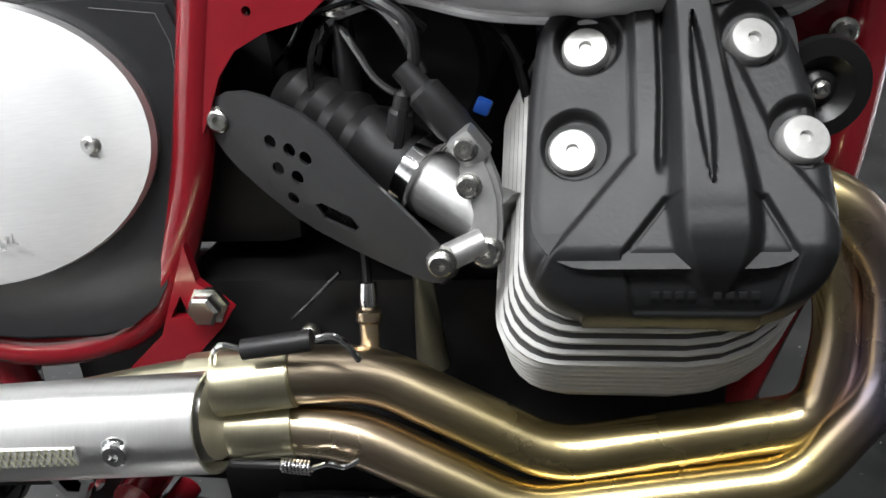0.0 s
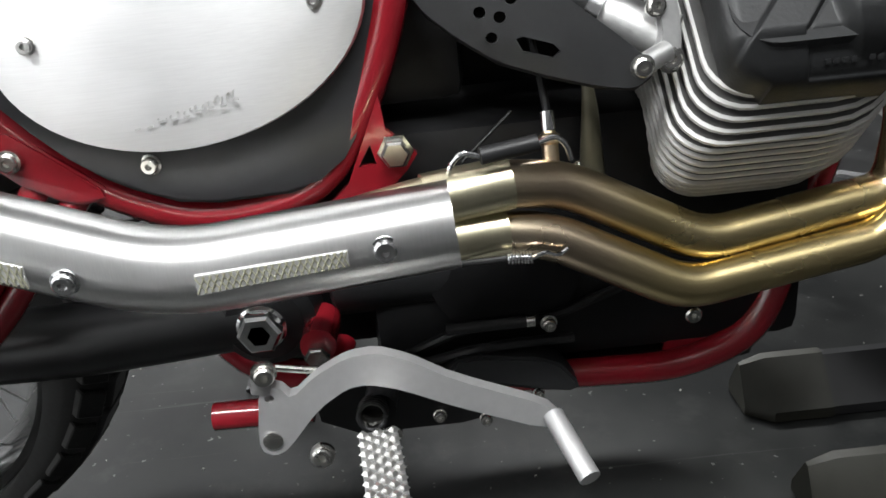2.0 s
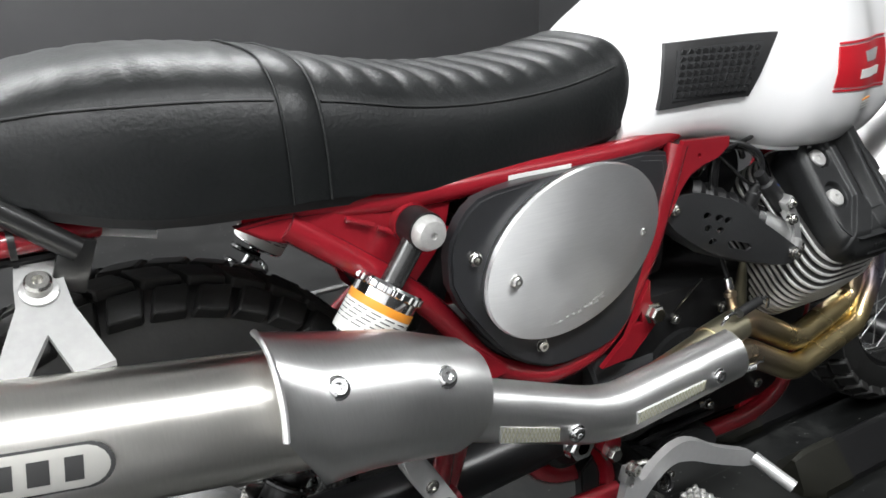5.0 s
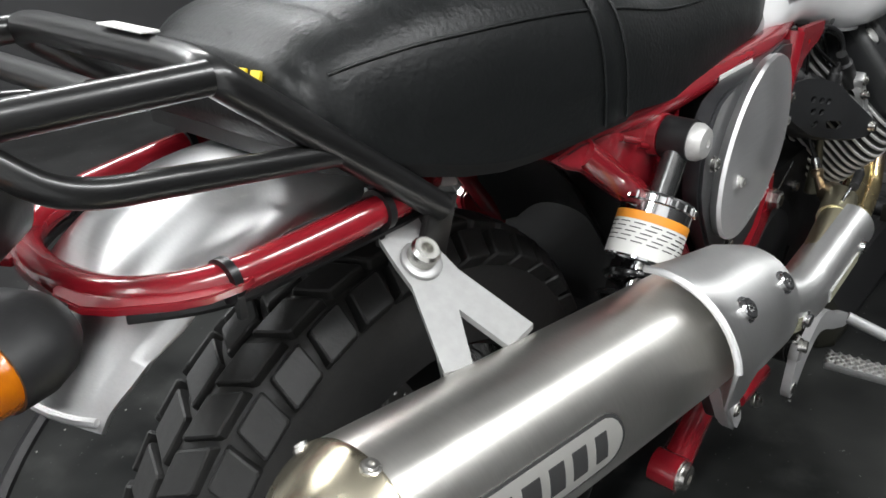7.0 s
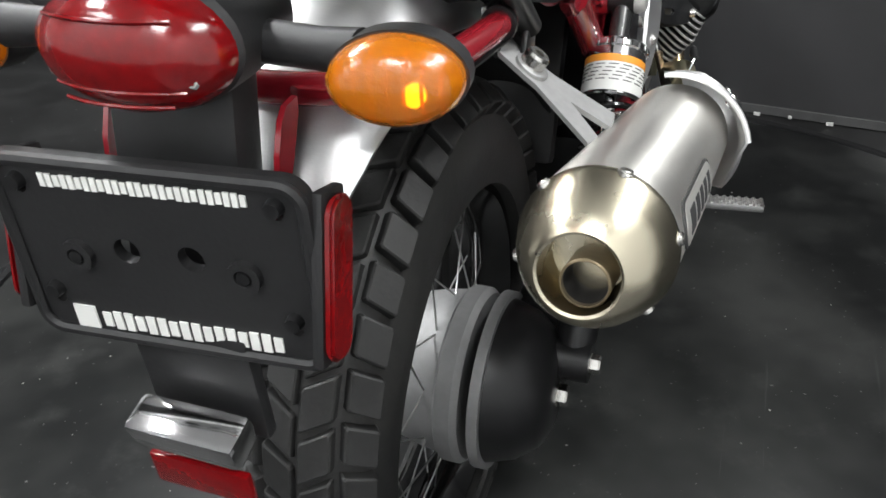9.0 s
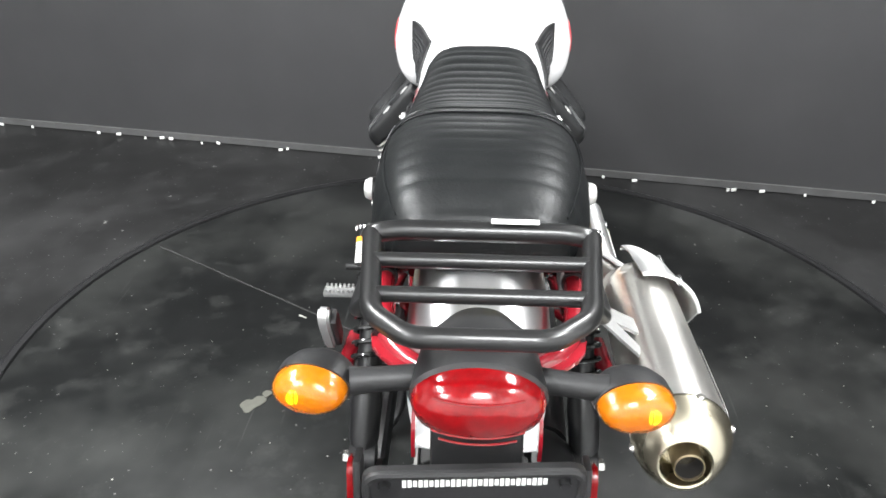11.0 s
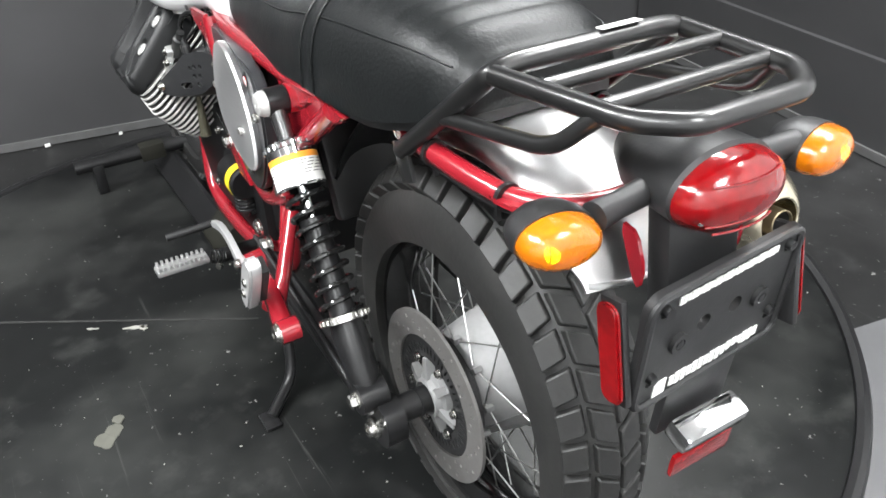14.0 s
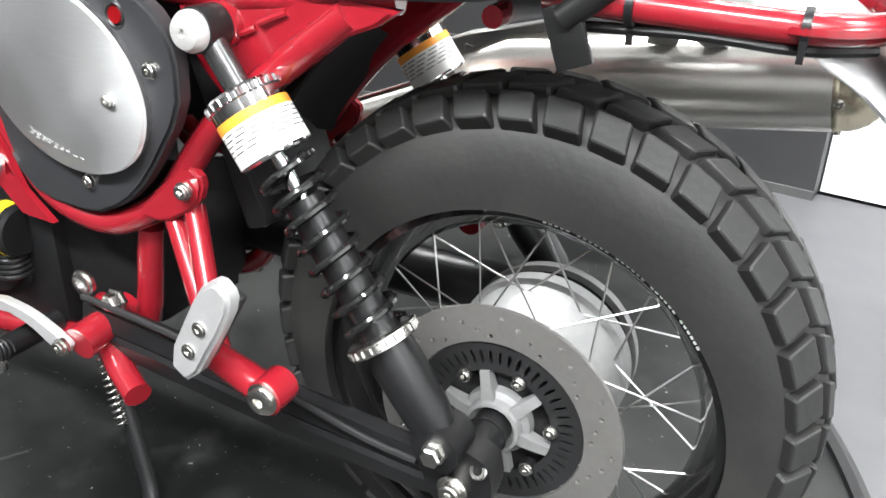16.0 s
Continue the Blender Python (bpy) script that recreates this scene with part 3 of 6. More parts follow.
# brake disc with holes, slotted sensor ring, six-armed carrier and axle spacer
OUT, DISC_Y = 0.137, 0.082
holes = []
for q, rad in ((0, 0.126), (0.3, 0.119), (0.55, 0.11), (0.8, 0.104)):
    holes += [ellipse(0.003, 0.003, 8, rad * math.cos(a), rad * math.sin(a)) for a in (2 * math.pi * (k + q) / 12 for k in range(12))]
bp("brake_disc", plate(ellipse(OUT, OUT, 72), 0.005, lambda u, v, w: (u, DISC_Y + w, REAR[1] + v), holes + [ellipse(0.097, 0.097, 56)]), DISC, "drilled steel brake disc", rear_wheel)
holes = [ellipse(0.0022, 0.0085, 8, 0.078 * math.cos(a), 0.078 * math.sin(a), a + math.pi / 2) for a in (2 * math.pi * k / 48 for k in range(48))]
bp("sensor_ring", plate(ellipse(0.0955, 0.0955, 56), 0.003, lambda u, v, w: (u, DISC_Y - 0.001 + w, REAR[1] + v), holes + [ellipse(0.062, 0.062, 32)]), PLASTIC, "black slotted sensor ring", rear_wheel)
bp("ring_back", turned([(0.053, 0.03), (0.053, 0.09), (0.07, 0.0955), (0.074, 0.09), (0.074, 0.03)], (0, 0, REAR[1]), (0, 1, 0), 40), BLACK, "", rear_wheel)
for k in range(6):
    a = 2 * math.pi * k / 6 + 0.25
    arm = Matrix.Translation((0, DISC_Y, REAR[1])) @ Matrix.Rotation(a, 4, "Y")
    bp("carrier_arm", loft([[arm @ V((x, y, z)) for x, y in ((-w, -0.006), (w, -0.006), (w, h), (-w, h))] for z, w, h in ((0.024, 0.008, 0.012), (0.045, 0.006, 0.009), (0.062, 0.0055, 0.005))]), HUB, "grey cast arm", rear_wheel, 30)
    b = a + 0.42
    bp("bolt_boss", turned([(DISC_Y - 0.006, 0.009), (DISC_Y + 0.004, 0.0085)], (0.061 * math.sin(b), 0, REAR[1] + 0.061 * math.cos(b)), (0, 1, 0), 16), BLACK, "", rear_wheel)
    bb((0.061 * math.sin(b), DISC_Y + 0.004, REAR[1] + 0.061 * math.cos(b)), (0, 1, 0), 0.0065, 0.005, rear_wheel)
bp("carrier_hub", turned([(0.07, 0.04), (0.084, 0.038), (0.088, 0.032), (0.097, 0.0295), (0.098, 0.026), (0.09, 0.024)], (0, 0, REAR[1]), (0, 1, 0), 32), HUB, "grey cast carrier hub", rear_wheel)
bp("axle_spacer", turned([(0.085, 0.0205), (0.11, 0.0205), (0.1105, 0.0225), (0.113, 0.0225), (0.1135, 0.021), (0.165, 0.021)], (0, 0, REAR[1]), (0, 1, 0), 28), BLACK, "black axle spacer", rear_wheel)
# front disc
bp("brake_disc", plate(ellipse(0.15, 0.15, 64), 0.005, lambda u, v, w: (FRONT[0] + u, -0.075 + w, FRONT[1] + v), [ellipse(0.11, 0.11, 48)]), DISC, "steel front brake disc", front_wheel)

# -- final drive and swingarm --
swing = bp("swingarm", tube([(0.49, -0.125, 0.32), (0.3, -0.125, 0.305), (0.06, -0.118, 0.31)], 0.036, 16, 0.08), BLACK, "black shaft-drive swingarm")
bp("final_drive", turned([(-0.165, 0.02), (-0.165, 0.045), (-0.155, 0.068), (-0.13, 0.088), (-0.1, 0.098), (-0.088, 0.098), (-0.086, 0.07)], (0, 0, REAR[1]), (0, 1, 0), 40), BLACK, "black final drive housing", swing)
bp("housing_ring", turned([(-0.1, 0.099), (-0.1, 0.106), (-0.088, 0.106), (-0.088, 0.099)], (0, 0, REAR[1]), (0, 1, 0), 48), HUB, "grey flange ring", swing)
bp("left_arm", loft([[(x, 0.158 + y, z + h) for y, h in ((-0.011, -k), (-0.004, -k - 0.004), (0.008, -k), (0.012, -0.006), (0.0085, 0), (0.012, 0.006), (0.008, k), (-0.004, k + 0.004), (-0.011, k))] for x, z, k in ((0.5, 0.292, 0.028), (0.4, 0.283, 0.029), (0.2, 0.26, 0.029), (0.06, 0.248, 0.027), (0.02, 0.247, 0.022))]), BLACK, "black swingarm leg with a pressed groove", swing, 40)
bp("axle_block", loft([[(x, y, z) for x, z in smooth2([(-0.036, 0.262), (-0.03, 0.292), (-0.005, 0.302), (0.03, 0.296), (0.042, 0.268), (0.032, 0.232), (0.0, 0.222), (-0.03, 0.238)], 1)] for y in (0.146, 0.178)]), BLACK, "black axle block", swing, 40)
bp("brake_hose", tube([(0.49, 0.172, 0.335), (0.36, 0.176, 0.327), (0.2, 0.176, 0.297), (0.1, 0.176, 0.272), (0.05, 0.17, 0.262)], 0.0042, 8, 0.04), PLASTIC, "black brake hose", swing)
bp("lug_plate", plate(smooth2([(0.05, 0.279), (0.026, 0.318), (0.014, 0.312), (0.0, 0.274)], 1), 0.006, lambda u, v, w: (u, 0.18 + w, v)), ALU, "", swing)
bp("axle_washer", turned([(0.178, 0.0165), (0.184, 0.0165), (0.186, 0.0145)], (0.004, 0, 0.254), (0, 1, 0), 24), ZINC, "", swing)
bb((0.004, 0.185, 0.254), (0, 1, 0), 0.0115, 0.009, swing, None, True)
bp("adjuster_bolt", turned([(0, 0.0095), (0.014, 0.0095), (0.0155, 0.008), (0.0155, 0.005), (0.009, 0.0045)], (-0.022, 0.167, 0.277), (0.1, 0.75, 0.5), 20), ZINC, "bright socket bolt", swing)
bb((0, -0.166, REAR[1] - 0.005), (0, -1, 0), 0.013, 0.012, swing, None, False)
bp("pivot_cap", turned([(-0.01, 0.05), (0.02, 0.046), (0.028, 0.036)], (0.497, -0.13, 0.32), (0, -1, 0), 28), BLACK, "", swing)
bp("pivot_washer", turned([(0.0, 0.0225), (0.006, 0.0225), (0.008, 0.02)], (0.495, -0.158, 0.32), (0, -1, 0), 28), CHROME, "", swing)
bp("pivot_nut", turned([(0.006, 0.0205), (0.018, 0.0205), (0.021, 0.0175), (0.021, 0.0105), (0.008, 0.0095)], (0.495, -0.158, 0.32), (0, -1, 0), 6), CHROME, "hollow bright hexagonal pivot nut", swing, 20)

# -- shocks --
SH_T, SH_B = V((0.273, 0.165, 0.665)), V((0.017, 0.178, 0.306))


def shock(s):
    t, b = V((SH_T.x, s * SH_T.y, SH_T.z)), V((SH_B.x, s * SH_B.y, SH_B.z))
    d = (b - t)
    L = d.length
    d.normalize()
    at = lambda f: t + d * (L * f)  # noqa: E731
    body = bp("shock_absorber", turned([(0, 0.013), (L * 0.16, 0.0125)], at(0.0), d, 20), DARKCHROME, "shock absorber with chrome reservoir, warning label and black spring")
    bp("top_eye", turned([(-0.016, 0.021), (0.014, 0.021)], t, (0, s, 0), 28), BLACK, "", body)
    bp("cap_bolt", turned([(0.014, 0.019), (0.02, 0.019), (0.027, 0.015), (0.029, 0.008), (0.029, 0.004), (0.024, 0.003)], t, (0, s, 0), 28), COVERBOLT, "large polished cap bolt", body)
    R = 0.037
    r0, r1 = L * 0.145, L * 0.30
    bp("reservoir", turned([(r0, 0.015), (r0, R * 0.94), (r0 + 0.003, R), (r0 + 0.009, R), (r0 + 0.0105, R * 0.955), (r0 + 0.013, R * 0.955), (r1 - 0.002, R * 0.955), (r1, R * 0.9), (r1, 0.015)], t, d, 44), CHROME, "knurled chrome reservoir", body)
    knurl = bmesh.new()
    for k in range(22):
        a = 2 * math.pi * k / 22
        box((0.004, 0.003, 0.008), frame_to(at(0), d) @ Matrix.Rotation(a, 4, "Z") @ Matrix.Translation((0, R, r0 + 0.006)), 0.0008, knurl, 1)
    bp("knurling", knurl, CHROME, "", body)
    bp("label_white", turned([(r0 + 0.03, R * 0.962), (r0 + 0.0302, R * 0.972), (r1 - 0.004, R * 0.972), (r1 - 0.0038, R * 0.962)], t, d, 44), LABELW, "white warning label", body)
    bp("label_orange", turned([(r0 + 0.021, R * 0.962), (r0 + 0.0212, R * 0.974), (r0 + 0.0298, R * 0.974), (r0 + 0.03, R * 0.962)], t, d, 44), ORANGE, "orange label band", body)
    bars = bmesh.new()
    for row in range(5):
        for k in range(14):
            a = 2 * math.pi * k / 14 + 0.1 * row
            sweep(bars, [frame_to(at(0), d) @ V((R * 0.975 * math.cos(a + e), R * 0.975 * math.sin(a + e), r0 + 0.0335 + row * 0.0045)) for e in (0, 0.1, 0.2, 0.32)], 0.0006, 4)
    bp("label_print", bars, INK, "", body)
    bp("shaft", turned([(L * 0.3, 0.007), (L * 0.4, 0.007)], t, d, 16), CHROME, "chrome damper shaft", body)
    bp("damper_tube", turned([(L * 0.4, 0.012), (L * 0.402, 0.0195), (L * 0.75, 0.0195)], t, d, 24), BLACK, "", body)
    bp("coil_spring", coil(at(0.315), at(0.725), 0.0275, 0.0042, 8.2, 20), GLOSS, "black coil spring", body)
    bp("collar", turned([(L * 0.725, 0.02), (L * 0.725, 0.034), (L * 0.728, 0.036), (L * 0.75, 0.036), (L * 0.753, 0.034), (L * 0.753, 0.02)], t, d, 40), ZINC, "slotted alloy preload collar", body)
    teeth = bmesh.new()
    for k in range(24):
        a = 2 * math.pi * k / 24
        box((0.0045, 0.003, 0.007), frame_to(at(0), d) @ Matrix.Rotation(a, 4, "Z") @ Matrix.Translation((0, 0.0362, L * 0.739)), 0.0008, teeth, 1)
    bp("collar_teeth", teeth, ZINC, "", body)
    bp("clevis", turned([(L * 0.753, 0.024), (L * 0.8, 0.026), (L * 0.93, 0.024), (L * 0.97, 0.02)], t, d, 24), BLACK, "", body)
    bp("lower_eye", turned([(-0.022, 0.024), (0.02, 0.024)], b, (0, s, 0), 24), BLACK, "", body)
    bb((b.x, b.y + s * 0.02, b.z), (0, s, 0), 0.011, 0.012, body, None, False)


shock(-1), shock(1)

# -- frame --
frame_p = bp("frame", tube([(0.02, 0.0, 0.69), (0.02, 0.1, 0.69)], 0.01, 10), RED, "glossy red tubular steel frame")
for s in (-1, 1):
    F = lambda pts: [(x, s * y, z) for x, y, z in pts]  # noqa: E731
    bp("seat_rail", tube(F([(0.10, 0.112, 0.70), (0.2, 0.126, 0.692), (0.3, 0.132, 0.690), (0.58, 0.128, 0.693), (0.70, 0.105, 0.70), (0.98, 0.05, 0.84)]), 0.0145, 14, 0.06), RED, "", frame_p)
    bp("side_loop", tube(F([(0.672, 0.128, 0.69), (0.634, 0.129, 0.555), (0.604, 0.127, 0.492), (0.57, 0.128, 0.44), (0.51, 0.135, 0.422), (0.45, 0.141, 0.424), (0.37, 0.142, 0.463), (0.285, 0.142, 0.575), (0.14, 0.13, 0.685)]), 0.0155, 14, 0.06), RED, "", frame_p)
    bp("shock_plate", plate(smooth2([(0.08, 0.698), (0.33, 0.69), (0.315, 0.63), (0.27, 0.58), (0.24, 0.6), (0.19, 0.655), (0.12, 0.672)], 1), 0.016, lambda u, v, w: (u, s * (0.122 + w), v), (), 0.003), RED, "welded red gusset plate", frame_p)
    bp("shock_boss", turned([(0.12, 0.026), (0.148, 0.022)], (SH_T.x, 0, SH_T.z), (0, s, 0), 24), RED, "", frame_p)
    for k, (wx, wz) in enumerate(((0.2, 0.682), (0.235, 0.665), (0.255, 0.69), (0.3, 0.655))):
        bp("weld_bead", tube([(wx, s * 0.139, wz), (wx + 0.03, s * 0.141, wz - 0.012)], 0.0035, 8), RED, "", frame_p)
    bp("front_gusset", plate([(0.652, 0.595), (0.657, 0.595), (0.667, 0.614), (0.676, 0.632), (0.69, 0.648), (0.712, 0.658), (0.739, 0.664), (0.757, 0.677), (0.757, 0.69), (0.674, 0.695), (0.66, 0.65)], 0.008, lambda u, v, w: (u, s * (0.132 + w), v), [ellipse(0.0032, 0.0032, 12, 0.703, 0.672)], 0.0), RED, "", frame_p)
    bp("low_gusset", plate([(0.625, 0.515), (0.628, 0.485), (0.652, 0.462), (0.642, 0.448), (0.60, 0.408), (0.55, 0.405), (0.59, 0.44)], 0.008, lambda u, v, w: (u, s * (0.138 + w), v), [[(0.613, 0.474), (0.617, 0.455), (0.601, 0.455)]], 0.0), RED, "", frame_p)
    bb((0.634, s * 0.147, 0.466), (0, s, 0), 0.0125, 0.012, frame_p, None, False)
    bb((0.322, s * 0.165, 0.497), (0, s, 0), 0.008, 0.006, frame_p)
    bp("bolt_tab", plate(smooth2([(0.3, 0.51), (0.32, 0.525), (0.345, 0.505), (0.40, 0.455), (0.36, 0.45), (0.31, 0.48)], 1), 0.014, lambda u, v, w: (u, s * (0.145 + w), v), (), 0.003), RED, "", frame_p)
    bp("cradle", tube(F([(1.105, 0.045, 0.78), (1.09, 0.058, 0.6), (1.068, 0.075, 0.49), (1.015, 0.10, 0.37), (0.965, 0.12, 0.235), (0.89, 0.122, 0.205), (0.70, 0.125, 0.215), (0.45, 0.12, 0.25), (0.42, 0.12, 0.42)]), 0.0155, 14, 0.07), RED, "red lower cradle tube", frame_p)
    bp("cradle_gusset", plate([(1.035, 0.44), (1.04, 0.40), (1.0, 0.33), (0.985, 0.35)], 0.012, lambda u, v, w: (u, s * (0.09 + w), v), [ellipse(0.004, 0.012, 12, 1.016, 0.385, -0.4)], 0.0), RED, "", frame_p)
    bb((1.022, s * 0.103, 0.412), (0, s, 0), 0.008, 0.008, frame_p)
    bp("head_plate", plate([(1.05, 0.60), (1.085, 0.58), (1.13, 0.80), (1.09, 0.86), (1.0, 0.8)], 0.01, lambda u, v, w: (u, s * (0.045 + w), v), (), 0.002), RED, "", frame_p)
    # passenger peg bracket
    bp("peg_strut", tube(F([(0.36, 0.142, 0.455), (0.285, 0.19, 0.365), (0.262, 0.215, 0.345)]), 0.012, 12, 0.02), RED, "", frame_p)
    bp("peg_strut", tube(F([(0.33, 0.142, 0.47), (0.262, 0.205, 0.365), (0.235, 0.225, 0.345)]), 0.012, 12, 0.02), RED, "", frame_p)
    bp("peg_lug", tube(F([(0.275, 0.222, 0.365), (0.172, 0.236, 0.345)]), [0.015, 0.0165], 14), RED, "", frame_p)
    bp("lug_eye", turned([(-0.018, 0.019), (0.012, 0.019)], (0.172, s * 0.236, 0.347), (0, s, 0), 20), RED, "", frame_p)
    bb((0.172, s * 0.25, 0.347), (0, s, 0), 0.0135, 0.007, frame_p)
    # cradle guard and lower bolt tab
    bb((0.901, s * 0.118, 0.262), (0, s, 0), 0.0085, 0.008, frame_p)
    bp("cradle_tab", plate([(0.87, 0.21), (0.93, 0.215), (0.915, 0.27), (0.888, 0.275)], 0.01, lambda u, v, w: (u, s * (0.106 + w), v), (), 0.001), RED, "", frame_p)
bp("rear_loop", tube([(-0.03, -0.10, 0.71), (-0.07, -0.118, 0.714), (-0.15, -0.115, 0.71), (-0.228, -0.104, 0.706), (-0.274, -0.066, 0.704), (-0.286, 0.0, 0.703), (-0.274, 0.066, 0.704), (-0.228, 0.104, 0.706), (-0.15, 0.115, 0.71), (-0.07, 0.118, 0.714), (-0.03, 0.10, 0.71)], 0.0122, 14, 0.05), RED, "red tube looping round the rear mudguard", frame_p)
for s in (-1, 1):
    bp("loop_plate", plate(smooth2([(-0.195, 0.104), (-0.215, 0.122), (-0.25, 0.116), (-0.296, 0.074), (-0.3, 0.03), (-0.272, 0.03), (-0.258, 0.066)], 1), 0.006, lambda u, v, w: (u, s * v, 0.7035 + w), (), 0.001), RED, "flat red corner plate", frame_p)
bp("steering_head", tube([(1.13, 0, 0.8), (1.095, 0, 0.875)], 0.032, 20), RED, "", frame_p)
for s in (-1, 1):
    for zx in (-0.222, -0.10):
        bp("cable_tie", turned([(-0.003, 0.0155), (0.003, 0.0155)], (zx, s * (0.1045 if zx < -0.2 else 0.117), 0.7065 if zx < -0.2 else 0.7125), (1, 0, 0), 16), BLACK, "", frame_p)
        bp("tie_end", box((0.005, 0.005, 0.02), Matrix.Translation((zx, s * 0.116, 0.694))), BLACK, "", frame_p)
    bp("wiring", tube([(-0.05, s * 0.113, 0.693), (-0.15, s * 0.117, 0.697), (-0.225, s * 0.104, 0.69), (-0.27, s * 0.066, 0.689)], 0.0045, 8, 0.03), BLACK, "", frame_p)

bp("paper_sticker", box((0.088, 0.0012, 0.007), pose(0.44, -0.1472, 0.6935, 0, 0, 0)), LABELW, "white paper sticker on the rail", frame_p)

# -- side covers --


def cover_y(x):
    return 0.183 - 0.128 * (x - 0.376)


for s in (-1, 1):
    OV, half, high = ((0.483, 0.595), 0.145, 0.101) if s < 0 else ((0.475, 0.594), 0.138, 0.097)
    outline = smooth2([(0.297, 0.64), (0.318, 0.674), (0.345, 0.69), (0.434, 0.693), (0.648, 0.69), (0.658, 0.655), (0.643, 0.59), (0.625, 0.53), (0.601, 0.466), (0.56, 0.438), (0.46, 0.44), (0.405, 0.466), (0.362, 0.503), (0.3, 0.585)], 1)
    pan = bp("side_cover", plate(outline, 0.022, lambda u, v, w: (u, s * (cover_y(u) - 0.034 + w), v), (), 0.004), SIDECOVER, "satin black side cover with a brushed metal oval")
    inset = [(0.478 + (u - 0.478) * 0.94, 0.57 + (v - 0.57) * 0.925) for u, v in outline]
    bp("edge_line", sweep(bmesh.new(), [(u, s * (cover_y(u) - 0.0125), v) for u, v in inset if u > 0.56 and v > 0.47], 0.0006, 6), HUB, "", pan)
    rings = []
    N = 56
    for f in (0.0, 0.2, 0.4, 0.6, 0.8, 0.93, 0.985, 1.0):
        el = ellipse(half * max(f, 0.004), high * max(f, 0.004), N, OV[0], OV[1], radians(9))
        bulge = 0.02 * (1 - f * f) - (0.004 if f == 1.0 else 0)
        rings.append([(u, s * (cover_y(u) + bulge), v) for u, v in el])
    back = ellipse(half - 0.002, high - 0.002, N, OV[0], OV[1], radians(9))
    rings.append([(u, s * (cover_y(u) - 0.0125), v) for u, v in back])
    bp("oval_plate", loft(rings), BRUSHED, "brushed aluminium oval plate", pan, 25)
    for u, v, lift in ((0.376, 0.590, 0.012), (0.587, 0.597, 0.009)):
        bb((u, s * (cover_y(u) + lift - 0.002), v), (0, s, 0), 0.0058, 0.0045, pan, POLISHED)
    for u, v in ((0.331, 0.622), (0.434 if s < 0 else 0.457, 0.482)):
        bb((u, s * (cover_y(u) - 0.012), v), (0, s, 0), 0.0072, 0.007, pan)
    strokes = bmesh.new()
    for k in range(17):
        u, v = 0.438 + 0.0049 * k, 0.521 + 0.0008 * k + 0.0012 * math.sin(2.1 * k)
        f2 = ((u - OV[0]) / half) ** 2 + ((v - OV[1]) / high) ** 2
        tall = (0.017, 0.008, 0.011, 0.007, 0.015, 0.008)[k % 6]
        box((0.0016, 0.0006, tall), pose(u, s * (cover_y(u) + 0.02 * (1 - f2)), v + 0.3 * tall, 0, 18, 0), 0, strokes)
        box((0.005, 0.0006, 0.0014), pose(u, s * (cover_y(u) + 0.02 * (1 - f2)), v - 0.004 + 0.007 * (k % 2), 0, -8, 0), 0, strokes)
    bp("etched_script", strokes, ETCH, "etched script as plain strokes", pan)
bp("key_lock", turned([(0.0, 0.014), (0.014, 0.014), (0.016, 0.011), (0.013, 0.008)], (0.372, 0.158, 0.668), (0, 1, 0), 20), BLACK, "", pan)
bp("lock_face", turned([(0, 0.008), (0.003, 0.008)], (0.372, 0.171, 0.668), (0, 1, 0), 16), REDLENS, "", pan)

# -- exhaust --
def narrowing(pts, r0, r1, start, bend):
    run = fillet(pts, bend)
    n = len(run) - 1
    return sweep(bmesh.new(), run, [r0 + (r1 - r0) * min(1.0, max(0.0, (k / n - start) / 0.25)) for k in range(n + 1)], 18)


ex = bp("exhaust", tube([(0.722, -0.215, 0.452), (0.655, -0.226, 0.448), (0.52, -0.24, 0.425)], 0.0205, 18, 0.05), PALEGOLD, "high-level twin exhaust with heat-tinted pipes and brushed muffler")
bp("upper_pipe", narrowing([(0.95, -0.02, 0.45), (1.0, -0.06, 0.5), (1.05, -0.105, 0.54), (1.063, -0.135, 0.51), (1.07, -0.147, 0.45), (1.06, -0.155, 0.386), (0.886, -0.185, 0.371), (0.768, -0.187, 0.437), (0.71, -0.214, 0.452)], 0.0165, 0.0195, 0.5, 0.024), GOLD, "gold heat-tinted upper header pipe", ex)
bp("lower_pipe", narrowing([(1.0, -0.13, 0.545), (1.056, -0.15, 0.548), (1.092, -0.158, 0.5), (1.096, -0.165, 0.42), (1.045, -0.18, 0.354), (0.866, -0.204, 0.337), (0.752, -0.206, 0.401), (0.70, -0.214, 0.411), (0.60, -0.232, 0.41)], 0.0165, 0.0195, 0.4, 0.024), GOLD, "gold heat-tinted lower header pipe", ex)
for a, b in (((0.722, -0.2115, 0.4515), (0.655, -0.2235, 0.448)), ((0.716, -0.2125, 0.411), (0.65, -0.2235, 0.412))):
    bp("sleeve", tube([a, b], 0.0215, 18), PALEGOLD, "pale gold pipe sleeve", ex)
# shielded link pipe: a half shell round the outside
AX = fillet([(0.676, -0.24, 0.434), (0.458, -0.246, 0.418), (0.262, -0.25, 0.497)], 0.05, 8)


